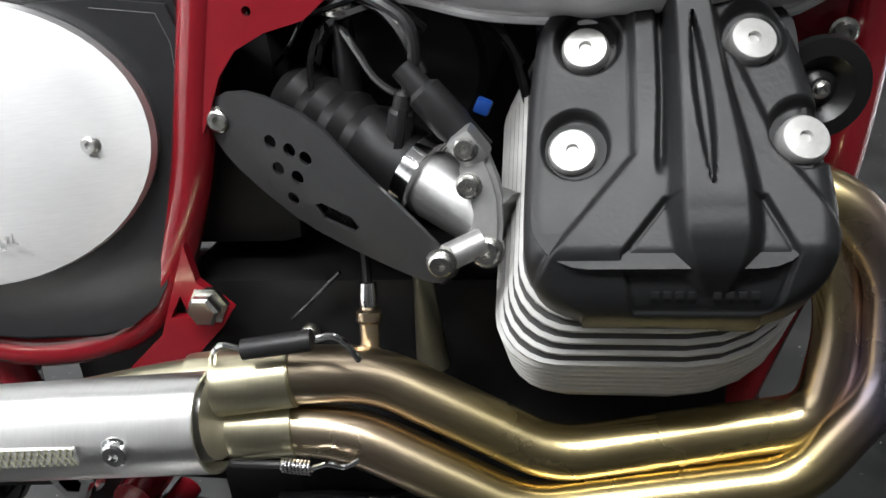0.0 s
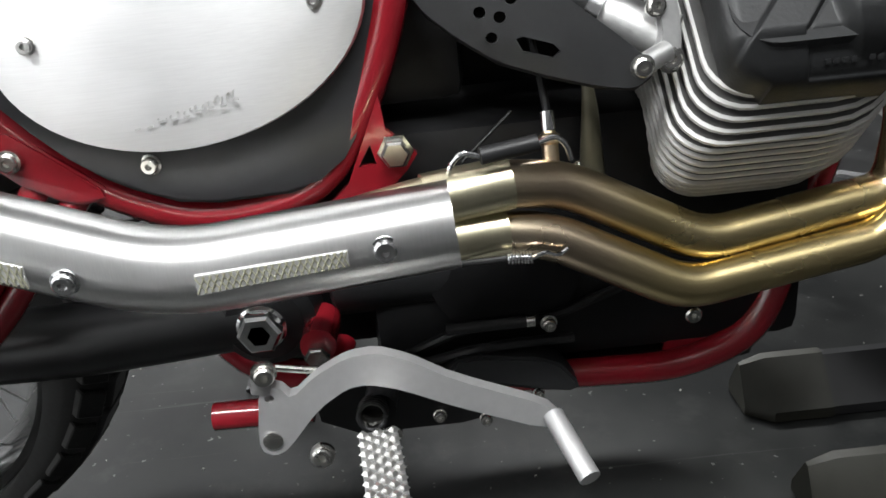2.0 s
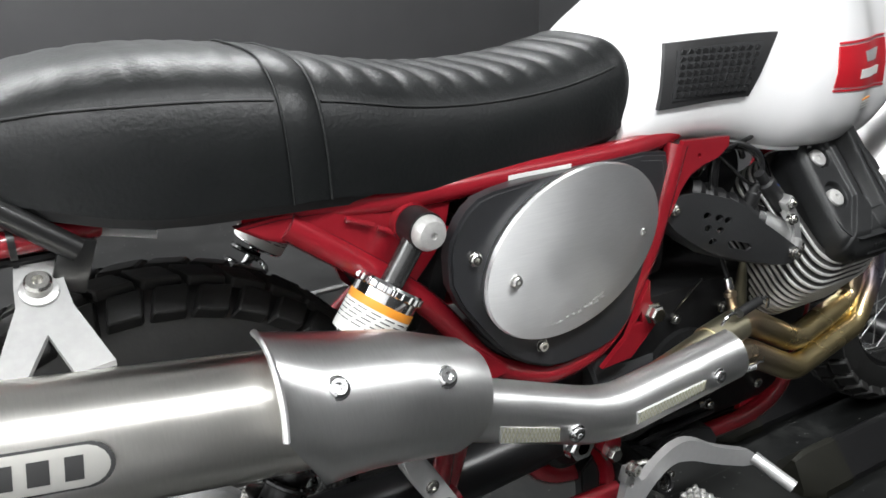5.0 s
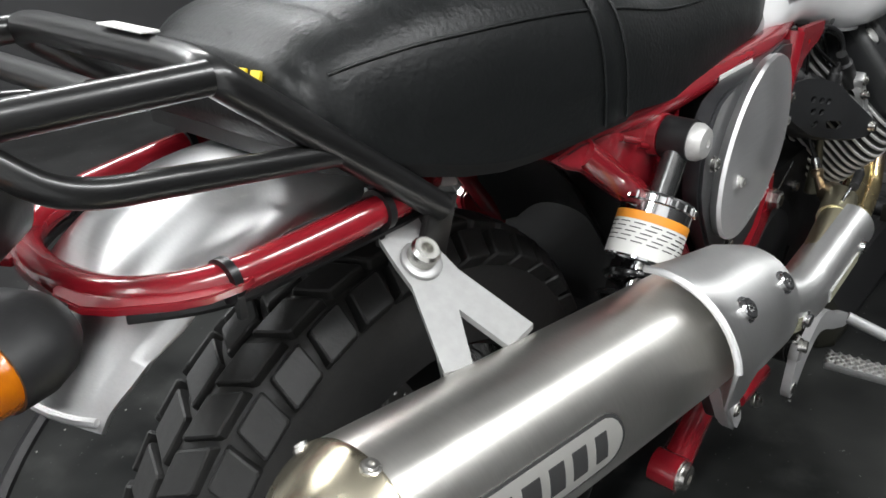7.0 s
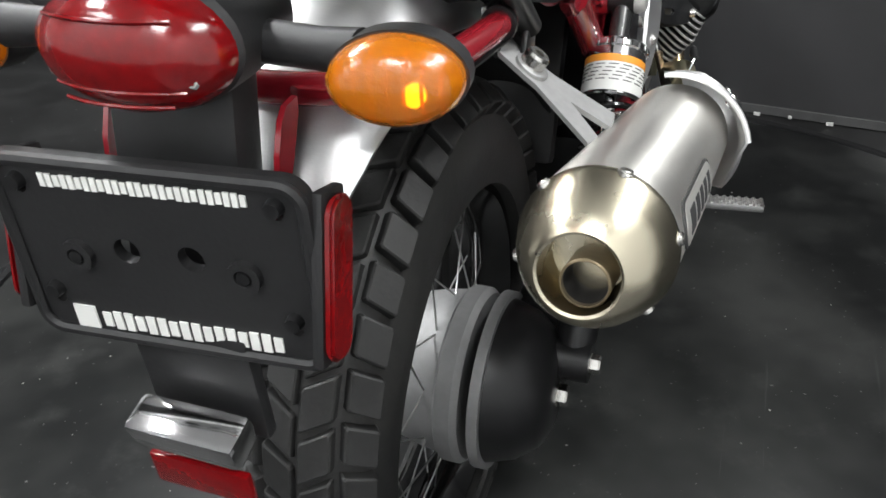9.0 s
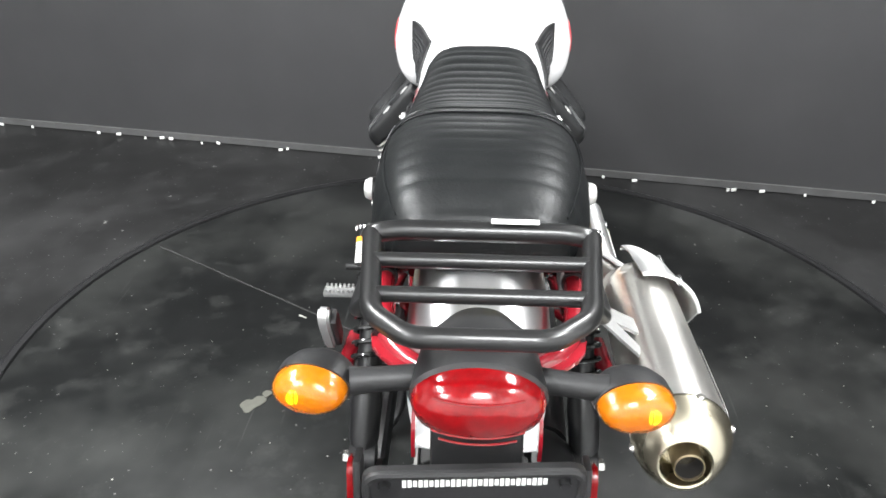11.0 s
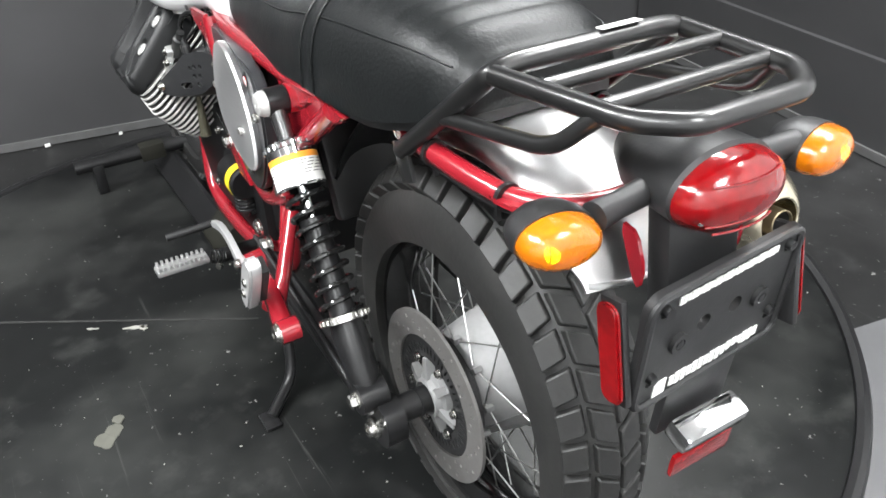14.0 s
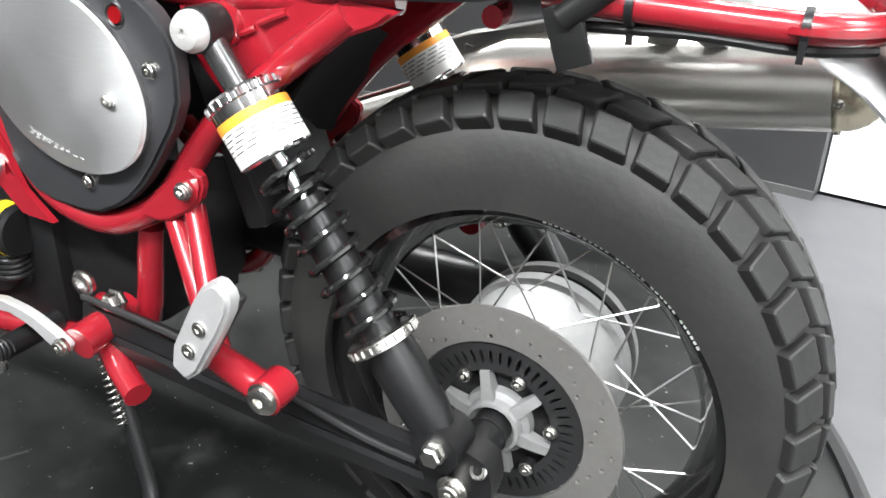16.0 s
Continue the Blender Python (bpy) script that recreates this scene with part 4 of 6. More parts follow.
def shell(bm, axis, radii, a0, a1, t=0.002, n=18):
    rows_o, rows_i = [], []
    axis = [V(p) for p in axis]
    for i, p in enumerate(axis):
        d = (axis[min(i + 1, len(axis) - 1)] - axis[max(i - 1, 0)]).normalized()
        side = V((0, -1, 0))
        side = (side - d * side.dot(d)).normalized()
        up = side.cross(d)
        if up.z < 0:
            up = -up
        rr = radii[i] if isinstance(radii, (list, tuple)) else radii
        lo = a0[i] if isinstance(a0, (list, tuple)) else a0
        hi = a1[i] if isinstance(a1, (list, tuple)) else a1
        ang = [radians(lo + (hi - lo) * k / n) for k in range(n + 1)]
        rows_o.append([p + rr * (math.cos(a) * side + math.sin(a) * up) for a in ang])
        rows_i.append([p + (rr - t) * (math.cos(a) * side + math.sin(a) * up) for a in ang])
    O = [[bm.verts.new(p) for p in r] for r in rows_o]
    I = [[bm.verts.new(p) for p in r] for r in rows_i]
    for i in range(len(O) - 1):
        for k in range(n):
            bm.faces.new((O[i][k], O[i][k + 1], O[i + 1][k + 1], O[i + 1][k]))
            bm.faces.new((I[i][k], I[i + 1][k], I[i + 1][k + 1], I[i][k + 1]))
        bm.faces.new((O[i][0], O[i + 1][0], I[i + 1][0], I[i][0]))
        bm.faces.new((O[i][n], I[i][n], I[i + 1][n], O[i + 1][n]))
    for j in (0, len(O) - 1):
        for k in range(n):
            bm.faces.new((O[j][k], I[j][k], I[j][k + 1], O[j][k + 1]))
    return bm


bp("heat_shield", shell(bmesh.new(), AX, 0.034, -88, 100), BRUSHEDSHIELD, "brushed aluminium heat shield", ex, 60)
bp("link_pipe", sweep(bmesh.new(), [p + V((0, 0.004, 0)) for p in AX], 0.028, 18), STEEL, "", ex)
for at, d in (((0.624, -0.2735, 0.433), (0.05, -1, 0)), ((0.395, -0.2815, 0.437), (0, -1, -0.1))):
    bb(at, d, 0.0085, 0.006, ex, CHROME)


def mesh_slot(a, b, half):
    a, b = V(a), V(b)
    bp("vent_slot", loft([[a + V((0, 0.001, half)), b + V((0, 0.001, half * 0.7)), b + V((0, 0.001, -half * 0.7)), a + V((0, 0.001, -half))], [a + V((0, -0.0012, half * 0.9)), b + V((0, -0.0012, half * 0.6)), b + V((0, -0.0012, -half * 0.6)), a + V((0, -0.0012, -half * 0.9))]]), ETCH, "recessed expanded-metal vent slot", ex)
    wires = bmesh.new()
    n = int((b - a).length / 0.005)
    for k in range(n):
        f0, f1 = k / n, min(1, (k + 1.4) / n)
        for q in (-1, 1):
            sweep(wires, [a.lerp(b, f0) + V((0, -0.0016, q * half * 0.75)), a.lerp(b, f1) + V((0, -0.0016, -q * half * 0.75))], 0.0006, 4)
    bp("vent_mesh", wires, VENT, "", ex)


mesh_slot((0.486, -0.2795, 0.423), (0.597, -0.2765, 0.431), 0.0085)
mesh_slot((0.293, -0.2825, 0.472), (0.37, -0.2825, 0.445), 0.0115)
# muffler
MU_F, MU_R = V((0.20, -0.256, 0.540)), V((-0.25, -0.2345, 0.6008))
mdir = (MU_R - MU_F).normalized()
ml = (MU_R - MU_F).length
bp("muffler_can", turned([(0, 0.03), (0.0, 0.035), (0.05, 0.05), (0.075, 0.0555), (ml, 0.0565)], MU_F, mdir, 56), STEEL, "brushed steel muffler can", ex)
cap = turned([(ml - 0.002, 0.0555), (ml, 0.0572), (ml + 0.003, 0.0574), (ml + 0.0065, 0.0564), (ml + 0.0085, 0.0555), (ml + 0.016, 0.0535), (ml + 0.025, 0.0495), (ml + 0.034, 0.0435), (ml + 0.041, 0.037), (ml + 0.0445, 0.0325), (ml + 0.0455, 0.0305), (ml + 0.0445, 0.0285), (ml + 0.035, 0.0275), (ml + 0.014, 0.0275)], MU_F, mdir, 56)
for v in cap.verts:
    v.co += V((0, 0.05, -0.2)) * max(0.0, (v.co - MU_F).dot(mdir) - ml - 0.008)
bp("end_cap", cap, ENDCAP, "tapered warm-toned steel end cap", ex)
bp("cap_floor", turned([(ml + 0.012, 0.028), (ml + 0.014, 0.028), (ml + 0.008, 0.02)], MU_F + V((0, 0, -0.003)), mdir, 32, 1, 1, False), BROWNPIPE, "", ex)
tip = MU_F + mdir * (ml + 0.012) + V((0, -0.003, -0.012))
bp("outlet_pipe", turned([(0, 0.0175), (0.033, 0.0175), (0.034, 0.0165), (0.034, 0.0157), (0.03, 0.0155)], tip, mdir, 32, 1, 1, False), BROWNPIPE, "", ex)
bp("outlet_liner", turned([(0.0305, 0.0156), (-0.1, 0.015), (-0.12, 0.01), (-0.12, 0.002)], tip, mdir, 28, 1, 1, False), SOOT, "sooty pipe mouth", ex)
upv = V((0, 0, 1))
upv = (upv - mdir * upv.dot(mdir)).normalized()
outv = V((0, -1, 0))
for a in (15, 75, 135, 195, 255, 315):
    dvec = outv * math.cos(radians(a)) + upv * math.sin(radians(a))
    bb(MU_F + mdir * (ml + 0.004) + dvec * 0.0565, dvec, 0.0048, 0.003, ex, ZINC)
# badge on the can
def oval_badge(name, d0, d1, half, radius, material, label=""):
    ds = [d0 + (d1 - d0) * (0.5 - 0.5 * math.cos(math.pi * k / 20)) for k in range(21)]
    end = 0.0185
    grow = [max(0.12, math.sqrt(max(0.0, 1 - (max(0.0, d0 + end - d, d - d1 + end) / end) ** 2))) for d in ds]
    return bp(name, shell(bmesh.new(), [MU_F + mdir * d for d in ds], radius, [12 - half * g for g in grow], [12 + half * g for g in grow], 0.002, 10), material, label, ex)


oval_badge("maker_plate", 0.268, 0.434, 18, 0.0582, INK, "long oval maker's plate")
oval_badge("plate_face", 0.2715, 0.4305, 15.8, 0.0588, PLATEFACE)
for d0, d1 in ((0.29, 0.303), (0.313, 0.328), (0.337, 0.352), (0.361, 0.378), (0.387, 0.411)):
    bp("plate_mark", shell(bmesh.new(), [MU_F + mdir * d for d in (d0, d1)], 0.0593, 3, 21, 0.002, 6), INK, "", ex)
# flared shield over the muffler's front
SHA = [V((0.27, -0.254, 0.512)), V((0.25, -0.2535, 0.5185)), V((0.18, -0.253, 0.54)), V((0.1, -0.253, 0.552)), V((0.055, -0.253, 0.559))]
bp("muffler_shield", shell(bmesh.new(), SHA, [0.048, 0.058, 0.065, 0.072, 0.077], [-85, -82, -70, -38, 12], 100, 0.0025, 24), BRUSHEDSHIELD, "brushed aluminium muffler guard", ex, 60)
bp("guard_bead", sweep(bmesh.new(), [SHA[-1] + 0.0765 * (math.cos(radians(a)) * outv + math.sin(radians(a)) * upv) for a in range(12, 101, 8)], 0.0032, 8), BRUSHED, "", ex)
for d in (0.112, 0.221):
    bb((d, -0.307 + (d - 0.112) * 0.06, 0.597 - (d - 0.112) * 0.245), (0, -0.77, 0.64), 0.009, 0.006, ex, CHROME)
# hanger
hx = lambda u, v, w: (u, v, 0.698 - (-v - 0.1) * 0.7 + w)  # noqa: E731
bp("hanger", plate([(-0.1, -0.104), (-0.056, -0.104), (-0.066, -0.135), (-0.064, -0.158), (-0.044, -0.21), (-0.076, -0.213), (-0.089, -0.178), (-0.112, -0.209), (-0.135, -0.203), (-0.108, -0.152), (-0.106, -0.135)], 0.005, hx), HANGER, "forked alloy muffler hanger", ex)
bp("hanger_strap", box((0.04, 0.005, 0.03), pose(-0.078, -0.103, 0.71, 0, 0, 0), 0.0015), ALU, "", ex)
bb((-0.087, -0.142, 0.6765), (0, -0.57, 0.82), 0.0115, 0.013, ex)
bp("hanger_washer", turned([(0, 0.016), (0.003, 0.016), (0.004, 0.014)], (-0.087, -0.142, 0.6735), (0, -0.57, 0.82), 24), ALU, "", ex)
# springs and oxygen sensors
for a, b, r in (((0.744, -0.226, 0.486), (0.7, -0.232, 0.482), 0.0068),):
    bp("spring_sleeve", tube([a, b], r, 12), PLASTIC, "rubber-sleeved pipe spring", ex)
    for e, q in ((a, 1), (b, -1)):
        e = V(e)
        bp("spring_hook", tube([e, e + V((q * 0.014, 0, 0.004)), e + V((q * 0.022, 0.002, -0.004)), e + V((q * 0.026, 0.006, -0.018))], 0.0022, 8, 0.006), CHROME, "", ex)
bp("spring_rod", tube([(0.668, -0.24, 0.399), (0.716, -0.24, 0.3995)], 0.0028, 10), PLASTIC, "", ex)
bp("pipe_spring", coil((0.714, -0.24, 0.3995), (0.734, -0.24, 0.398), 0.004, 0.0011, 8, 10), CHROME, "bright coil spring", ex)
bp("spring_hook", tube([(0.734, -0.24, 0.398), (0.745, -0.238, 0.401), (0.755, -0.236, 0.396), (0.763, -0.23, 0.398)], 0.0018, 8, 0.004), CHROME, "", ex)
bp("oxygen_sensor", turned([(-0.02, 0.007), (0.012, 0.007), (0.014, 0.009), (0.02, 0.009), (0.022, 0.006), (0.026, 0.005)], (0.762, -0.17, 0.452), (0.0, 0.35, 1), 14), GOLD, "brass-coloured oxygen sensor", ex)
bp("sensor_collar", turned([(0.024, 0.0064), (0.03, 0.0068), (0.04, 0.006)], (0.762, -0.17, 0.452), (0.0, 0.35, 1), 14), CHROME, "", ex)
bp("sensor_lead", tube([(0.762, -0.157, 0.49), (0.76, -0.145, 0.515), (0.752, -0.13, 0.56), (0.74, -0.11, 0.62)], 0.0035, 8, 0.02), DARK, "", ex)

# -- engine --
eng = bp("engine", box((0.42, 0.24, 0.25), Matrix.Translation((0.80, 0, 0.35)), 0.02), DARK, "dark air-cooled transverse v-twin engine")
bp("gearbox", box((0.2, 0.2, 0.16), Matrix.Translation((0.56, 0, 0.33)), 0.03), DARK, "", eng)
bp("sump", box((0.34, 0.17, 0.05), Matrix.Translation((0.81, 0, 0.205)), 0.012), DARK, "finned black oil sump", eng)
for k in range(7):
    bp("sump_fin", box((0.11, 0.2, 0.004), Matrix.Translation((0.83, 0, 0.198 + 0.012 * k)), 0.001), DARK, "", eng)
bp("airbox", box((0.2, 0.2, 0.17), Matrix.Translation((0.60, 0, 0.575)), 0.02), DARK, "", eng)
bp("intake_drum", turned([(-0.09, 0.05), (-0.085, 0.055), (0.085, 0.055), (0.09, 0.05)], (0.79, 0, 0.62), (0, 1, 0), 28), DARK, "", eng)
# Added dark plate, screening the far cylinder's fins from view.
bp("valley_screen", box((0.17, 0.012, 0.24), Matrix.Translation((0.785, 0.03, 0.57)), 0.004), DARK, "", eng)
bp("front_cover", turned([(0, 0.1), (0.03, 0.095), (0.04, 0.07), (0.042, 0.03)], (1.0, 0, 0.33), (1, 0, 0.1), 32), DARK, "", eng)
for s in (-1, 1):
    bp("case_cover", turned([(0.1, 0.075), (0.128, 0.072), (0.135, 0.05)], (0.72, 0, 0.335), (0, s, 0), 28), DARK, "", eng)
    bb((0.70, s * 0.125, 0.43), (0, s, 0), 0.006, 0.006, eng)
    bb((0.795, s * 0.125, 0.425), (0, s, 0), 0.007, 0.006, eng)
bp("starter_motor", turned([(0, 0.03), (0.003, 0.034), (0.085, 0.034), (0.09, 0.028)], (0.63, 0.13, 0.37), (1, 0, 0), 24), DARK, "black starter motor", eng)
bp("starter_label", turned([(0.012, 0.0344), (0.0122, 0.0347), (0.034, 0.0347), (0.0342, 0.0344)], (0.63, 0.13, 0.37), (1, 0, 0), 24), YELLOW, "yellow warning label", eng)
bp("boot_gaiter", coil((0.66, 0.13, 0.34), (0.66, 0.13, 0.30), 0.02, 0.004, 5, 12), BLACK, "", eng)


def rsq(hx, hy, r, n=6, rf=None):
    pts = []
    q = rf or r
    for cx, cy, a0, r in ((hx - r, hy - r, 0, r), (-hx + r, hy - r, 90, r), (-hx + r, -hy + r, 180, r), (hx - q, -hy + q, 270, q)):
        for k in range(n + 1):
            a = radians(a0 + 90 * k / n)
            pts.append((cx + r * math.cos(a), cy + r * math.sin(a)))
    return pts


COVER_BOLTS = ((-0.056, -0.031), (-0.049, 0.031), (0.041, 0.031), (0.063, -0.028))
COVER_CREST = [  # way down the cover, crest height, half width, middle
    (0.1, 0.022, 0.008, 0.002), (0.08, 0.03, 0.0105, 0.003), (0.05, 0.027, 0.0125, 0.006), (0.0, 0.0225, 0.016, 0.0105), (-0.04, 0.0195, 0.0205, 0.014),
    (-0.07, 0.0185, 0.0225, 0.0155), (-0.088, 0.0145, 0.0205, 0.016), (-0.1, 0.004, 0.015, 0.016), (-0.108, -0.012, 0.008, 0.016), (-0.13, -0.06, 0.004, 0.016)]
NAME_PANEL = [(-0.008, -0.062), (-0.03, -0.091), (-0.025, -0.115), (0.046, -0.115), (0.054, -0.091), (0.04, -0.062)]


def ease(a, b, x):
    t = min(1.0, max(0.0, (x - a) / (b - a)))
    return t * t * (3 - 2 * t)


def seg_far(p, a, b):
    (px, py), (ax, ay), (bx, by) = p, a, b
    dx, dy = bx - ax, by - ay
    t = min(1.0, max(0.0, ((px - ax) * dx + (py - ay) * dy) / (dx * dx + dy * dy)))
    return math.hypot(px - ax - t * dx, py - ay - t * dy)


def cover_height(u, v):
    """The moulded face of a rocker cover over its bolt plane."""
    left = -0.025 if v > -0.036 else -0.025 + 0.8 * (v + 0.036)
    right = 0.02 + 0.353 * (0.05 - v) if v > -0.035 else 0.05 - 0.66 * (v + 0.035)
    h = 0.0055 * ease(-0.0022, 0.0036, min(u - left, right - u))
    t = -0.09 - v
    h -= 0.88 * (t if t > 0.004 else 0.0 if t < -0.004 else (t + 0.004) ** 2 / 0.016)
    if v < -0.055:
        near = min(seg_far((u, v), NAME_PANEL[k], NAME_PANEL[(k + 1) % 6]) for k in (0, 1, 2, 3, 4))
        inside = all((bx - ax) * (v - ay) - (by - ay) * (u - ax) > 0 for (ax, ay), (bx, by) in zip(NAME_PANEL, NAME_PANEL[1:] + NAME_PANEL[:1]))
        h -= 0.0032 * ease(-0.002, 0.0012, near if inside else -near) + 0.0012 * (1 - ease(0.0004, 0.0022, near))
    top, hw, mid = lerp_rows(COVER_CREST, v)
    c = abs(u - mid) / hw
    if top > h:
        h += (top - h) * (1 - ease(0.62, 1.08, c))
    if -0.06 < v < 0.035:
        sw = 0.0052 * math.sin(math.pi * (0.035 - v) / 0.095) ** 0.7
        h -= 0.007 * (1 - ease(0.3, 1.0, abs(u - mid + 0.001) / sw)) if sw > 1e-4 else 0.0
    g = mid - 1.12 * hw - 0.001
    if v > -0.05:
        h -= 0.006 * (1 - ease(0.0006, 0.0032, abs(u - g))) * ease(-0.05, -0.035, v)
    for bu, bv in COVER_BOLTS:
        r = math.hypot(u - bu - (0.0015 if bu < 0 else -0.0005), 0.92 * (v - bv - 0.0035))
        if r < 0.022:
            well = -0.0085 if r < 0.0155 else -0.0085 + (h + 0.0085) * ease(0.0155, 0.0195, r)
            h = min(h, well)
    return h


def moulded_cover(at):
    """A rocker cover: a fine field of heights with rounded edges and a skirt."""
    n, m = 176, 208
    v0, v1 = -0.119, 0.072
    sides = [(v0, -0.081, 0.069), (-0.085, -0.083, 0.077), (-0.03, -0.0825, 0.075), (0.03, -0.079, 0.064), (v1, -0.073, 0.05)]
    grid = []
    for j in range(m + 1):
        v = v0 + (v1 - v0) * j / m
        lo, hi = lerp_rows(sides, v)
        t = abs(2 * j / m - 1)
        e = max(0.62, (1 - t ** 9) ** 0.3)
        mid, half = (lo + hi) / 2, e * (hi - lo) / 2
        row = []
        for i in range(n + 1):
            c = 2 * i / n - 1
            u = mid + half * c
            q = max(0.0, 1 - min((1 - abs(c)) * half, v - v0, v1 - v) / 0.012)
            row.append((u, v, cover_height(u, v) - 0.014 * (1 - math.sqrt(max(0.0, 1 - q * q)))))
        grid.append(row)
    bm = bmesh.new()
    R = [[bm.verts.new(at(*p)) for p in row] for row in grid]
    for a, b in zip(R, R[1:]):
        for i in range(n):
            bm.faces.new((a[i], a[i + 1], b[i + 1], b[i]))
    way = [(0, i) for i in range(n)] + [(j, n) for j in range(m)] + [(m, n - i) for i in range(n)] + [(m - j, 0) for j in range(m)]
    edge = [R[j][i] for j, i in way]
    for drop in (0.014, 0.022):
        low = []
        for j, i in way:
            u, v, w = grid[j][i]
            low.append(bm.verts.new(at(u, v, w - drop)))
        for k in range(len(edge)):
            bm.faces.new((edge[k], edge[(k + 1) % len(edge)], low[(k + 1) % len(edge)], low[k]))
        edge = low
    return bm


def cylinder(s):
    B = V((0.961 if s < 0 else 0.935, s * 0.188 if s < 0 else 0.203, 0.620))
    A, Vv = V((0, s * 0.75, 0.66)), V((0, -s * 0.66, 0.75))
    at = lambda u, v, w, A=A: B + V((u, 0, 0)) + Vv * v + A * w  # noqa: E731
    Af, Vf = V((0, s * 0.66, 0.751)), V((0, -s * 0.751, 0.66))
    af = lambda u, v, w: B + V((u, 0, 0)) + Vf * v + Af * w  # noqa: E731
    FV = -0.0185
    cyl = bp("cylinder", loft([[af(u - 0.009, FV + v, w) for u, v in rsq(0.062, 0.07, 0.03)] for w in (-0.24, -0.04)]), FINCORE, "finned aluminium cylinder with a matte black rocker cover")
    bp("head", loft([[af(u - 0.006, v - 0.012, w) for u, v in rsq(0.072, 0.086, 0.03)] for w in (-0.056, -0.01)]), MATTE, "", cyl)
    for k in range(1, 15):
        w = -0.046 - 0.0105 * k
        FU, HU = -0.0025 - 0.0018 * min(k, 6), 0.0825 + 0.0018 * min(k, 6)
        FV, HV = -0.0105 - 0.0016 * min(k, 5), 0.0955 + 0.0016 * min(k, 5)
        grow = 1.0 + 0.004 * min(k, 5) - 0.02 * max(0, k - 11)
        ring, ring2 = rsq(HU * grow, HV * grow, 0.036, 6, 0.075), rsq((HU - 0.0025) * grow, (HV - 0.0025) * grow, 0.035, 6, 0.074)
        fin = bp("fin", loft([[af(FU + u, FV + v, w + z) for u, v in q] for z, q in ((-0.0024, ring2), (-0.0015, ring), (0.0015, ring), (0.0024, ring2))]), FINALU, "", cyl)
        # Broad faces take the painted-shade colour; edges keep the light aluminium.
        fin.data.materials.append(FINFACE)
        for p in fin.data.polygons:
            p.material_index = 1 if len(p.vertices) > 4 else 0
    cov = bp("rocker_cover", moulded_cover(at), MATTE, "matte black moulded rocker cover", cyl, 70)
    for k in range(9):
        if k != 4:
            u, v = -0.014 + 0.0062 * k, -0.1085
            a = at(u, v, cover_height(u, v) + 0.0006)
            bp("raised_mark", box((0.0042, 0.0016, 0.0042), Matrix.Translation(a), 0.0004), MATTE, "", cov)
    for u, v in COVER_BOLTS:
        p = at(u, v, 0.0)
        d = A + V((0.2, 0, 0)) if u > 0 else A
        bp("cover_bolt", turned([(-0.0125, 0.0132), (-0.002, 0.0132), (0.0, 0.0118), (0.0006, 0.0036), (-0.002, 0.003)], p, d, 28), COVERBOLT, "silver domed bolt", cov)
    # intake side
    T0, T1 = V((0.762, s * 0.13, 0.585)), V((0.858, s * 0.172, 0.537))
    d = (T1 - T0).normalized()
    L = (T1 - T0).length
    intake = bp("intake", turned([(-0.06, 0.024), (-0.05, 0.028), (-0.04, 0.024), (-0.03, 0.028), (-0.02, 0.024), (-0.01, 0.028), (0.0, 0.024), (0.01, 0.028), (0.02, 0.025), (0.03, 0.0265), (0.055, 0.0255)], T0, d, 28), DARK, "rubber intake boot and alloy throttle body")
    bp("hose_clamp", turned([(0.046, 0.0255), (0.047, 0.0272), (0.058, 0.0272), (0.059, 0.0255)], T0, d, 28), CHROME, "bright hose clamp", intake)
    bp("throttle_body", turned([(0.059, 0.0215), (0.066, 0.0225), (L - 0.015, 0.021), (L, 0.024)], T0, d, 24), ALU, "cast alloy throttle body", intake)
    bp("flange", plate(smooth2([(0.842, 0.598), (0.853, 0.59), (0.862, 0.566), (0.862, 0.539), (0.857, 0.526), (0.845, 0.524), (0.836, 0.533), (0.845, 0.548), (0.843, 0.563), (0.836, 0.574)], 1), 0.014, lambda u, v, w: (u, s * (0.176 + w + 0.25 * (0.56 - v)), v), (), 0.003), ALU, "", intake)
    bp("injector_block", box((0.018, 0.02, 0.022), Matrix.Translation((0.843, s * 0.175, 0.59)) @ Matrix.Rotation(radians(-35), 4, "Y"), 0.004), ALU, "", intake)
    bp("injector", turned([(0, 0.011), (0.02, 0.011), (0.024, 0.012), (0.05, 0.0115), (0.053, 0.008), (0.07, 0.0075)], (0.847, s * 0.165, 0.582), (-0.64, -s * 0.12, 0.77), 16), PLASTIC, "", intake)
    bp("connector", turned([(-0.002, 0.006), (0, 0.0082), (0.026, 0.0085), (0.028, 0.0068), (0.038, 0.0062), (0.04, 0.004)], (0.792, s * 0.152, 0.582), (0.28, s * 0.05, 1), 16), PLASTIC, "", intake)
    bp("connector_clip", box((0.006, 0.005, 0.03), Matrix.Translation((0.7985, s * 0.161, 0.597)) @ Matrix.Rotation(radians(14), 4, "Y"), 0.0015), BLACK, "", intake)
    bp("connector_neck", tube([(0.803, s * 0.154, 0.618), (0.811, s * 0.156, 0.634), (0.81, s * 0.15, 0.66), (0.784, s * 0.142, 0.676), (0.75, s * 0.12, 0.682)], 0.0042, 10, 0.014), BLACK, "", intake)
    bp("link_arm", tube([(0.827, s * 0.205, 0.53), (0.85, s * 0.194, 0.537)], 0.0085, 12), ALU, "", intake)
    bb((0.852, s * 0.196, 0.531), (0, s, 0.2), 0.0085, 0.006, intake)
    bb((0.843, s * 0.188, 0.57), (0, s, 0.2), 0.0065, 0.006, intake)
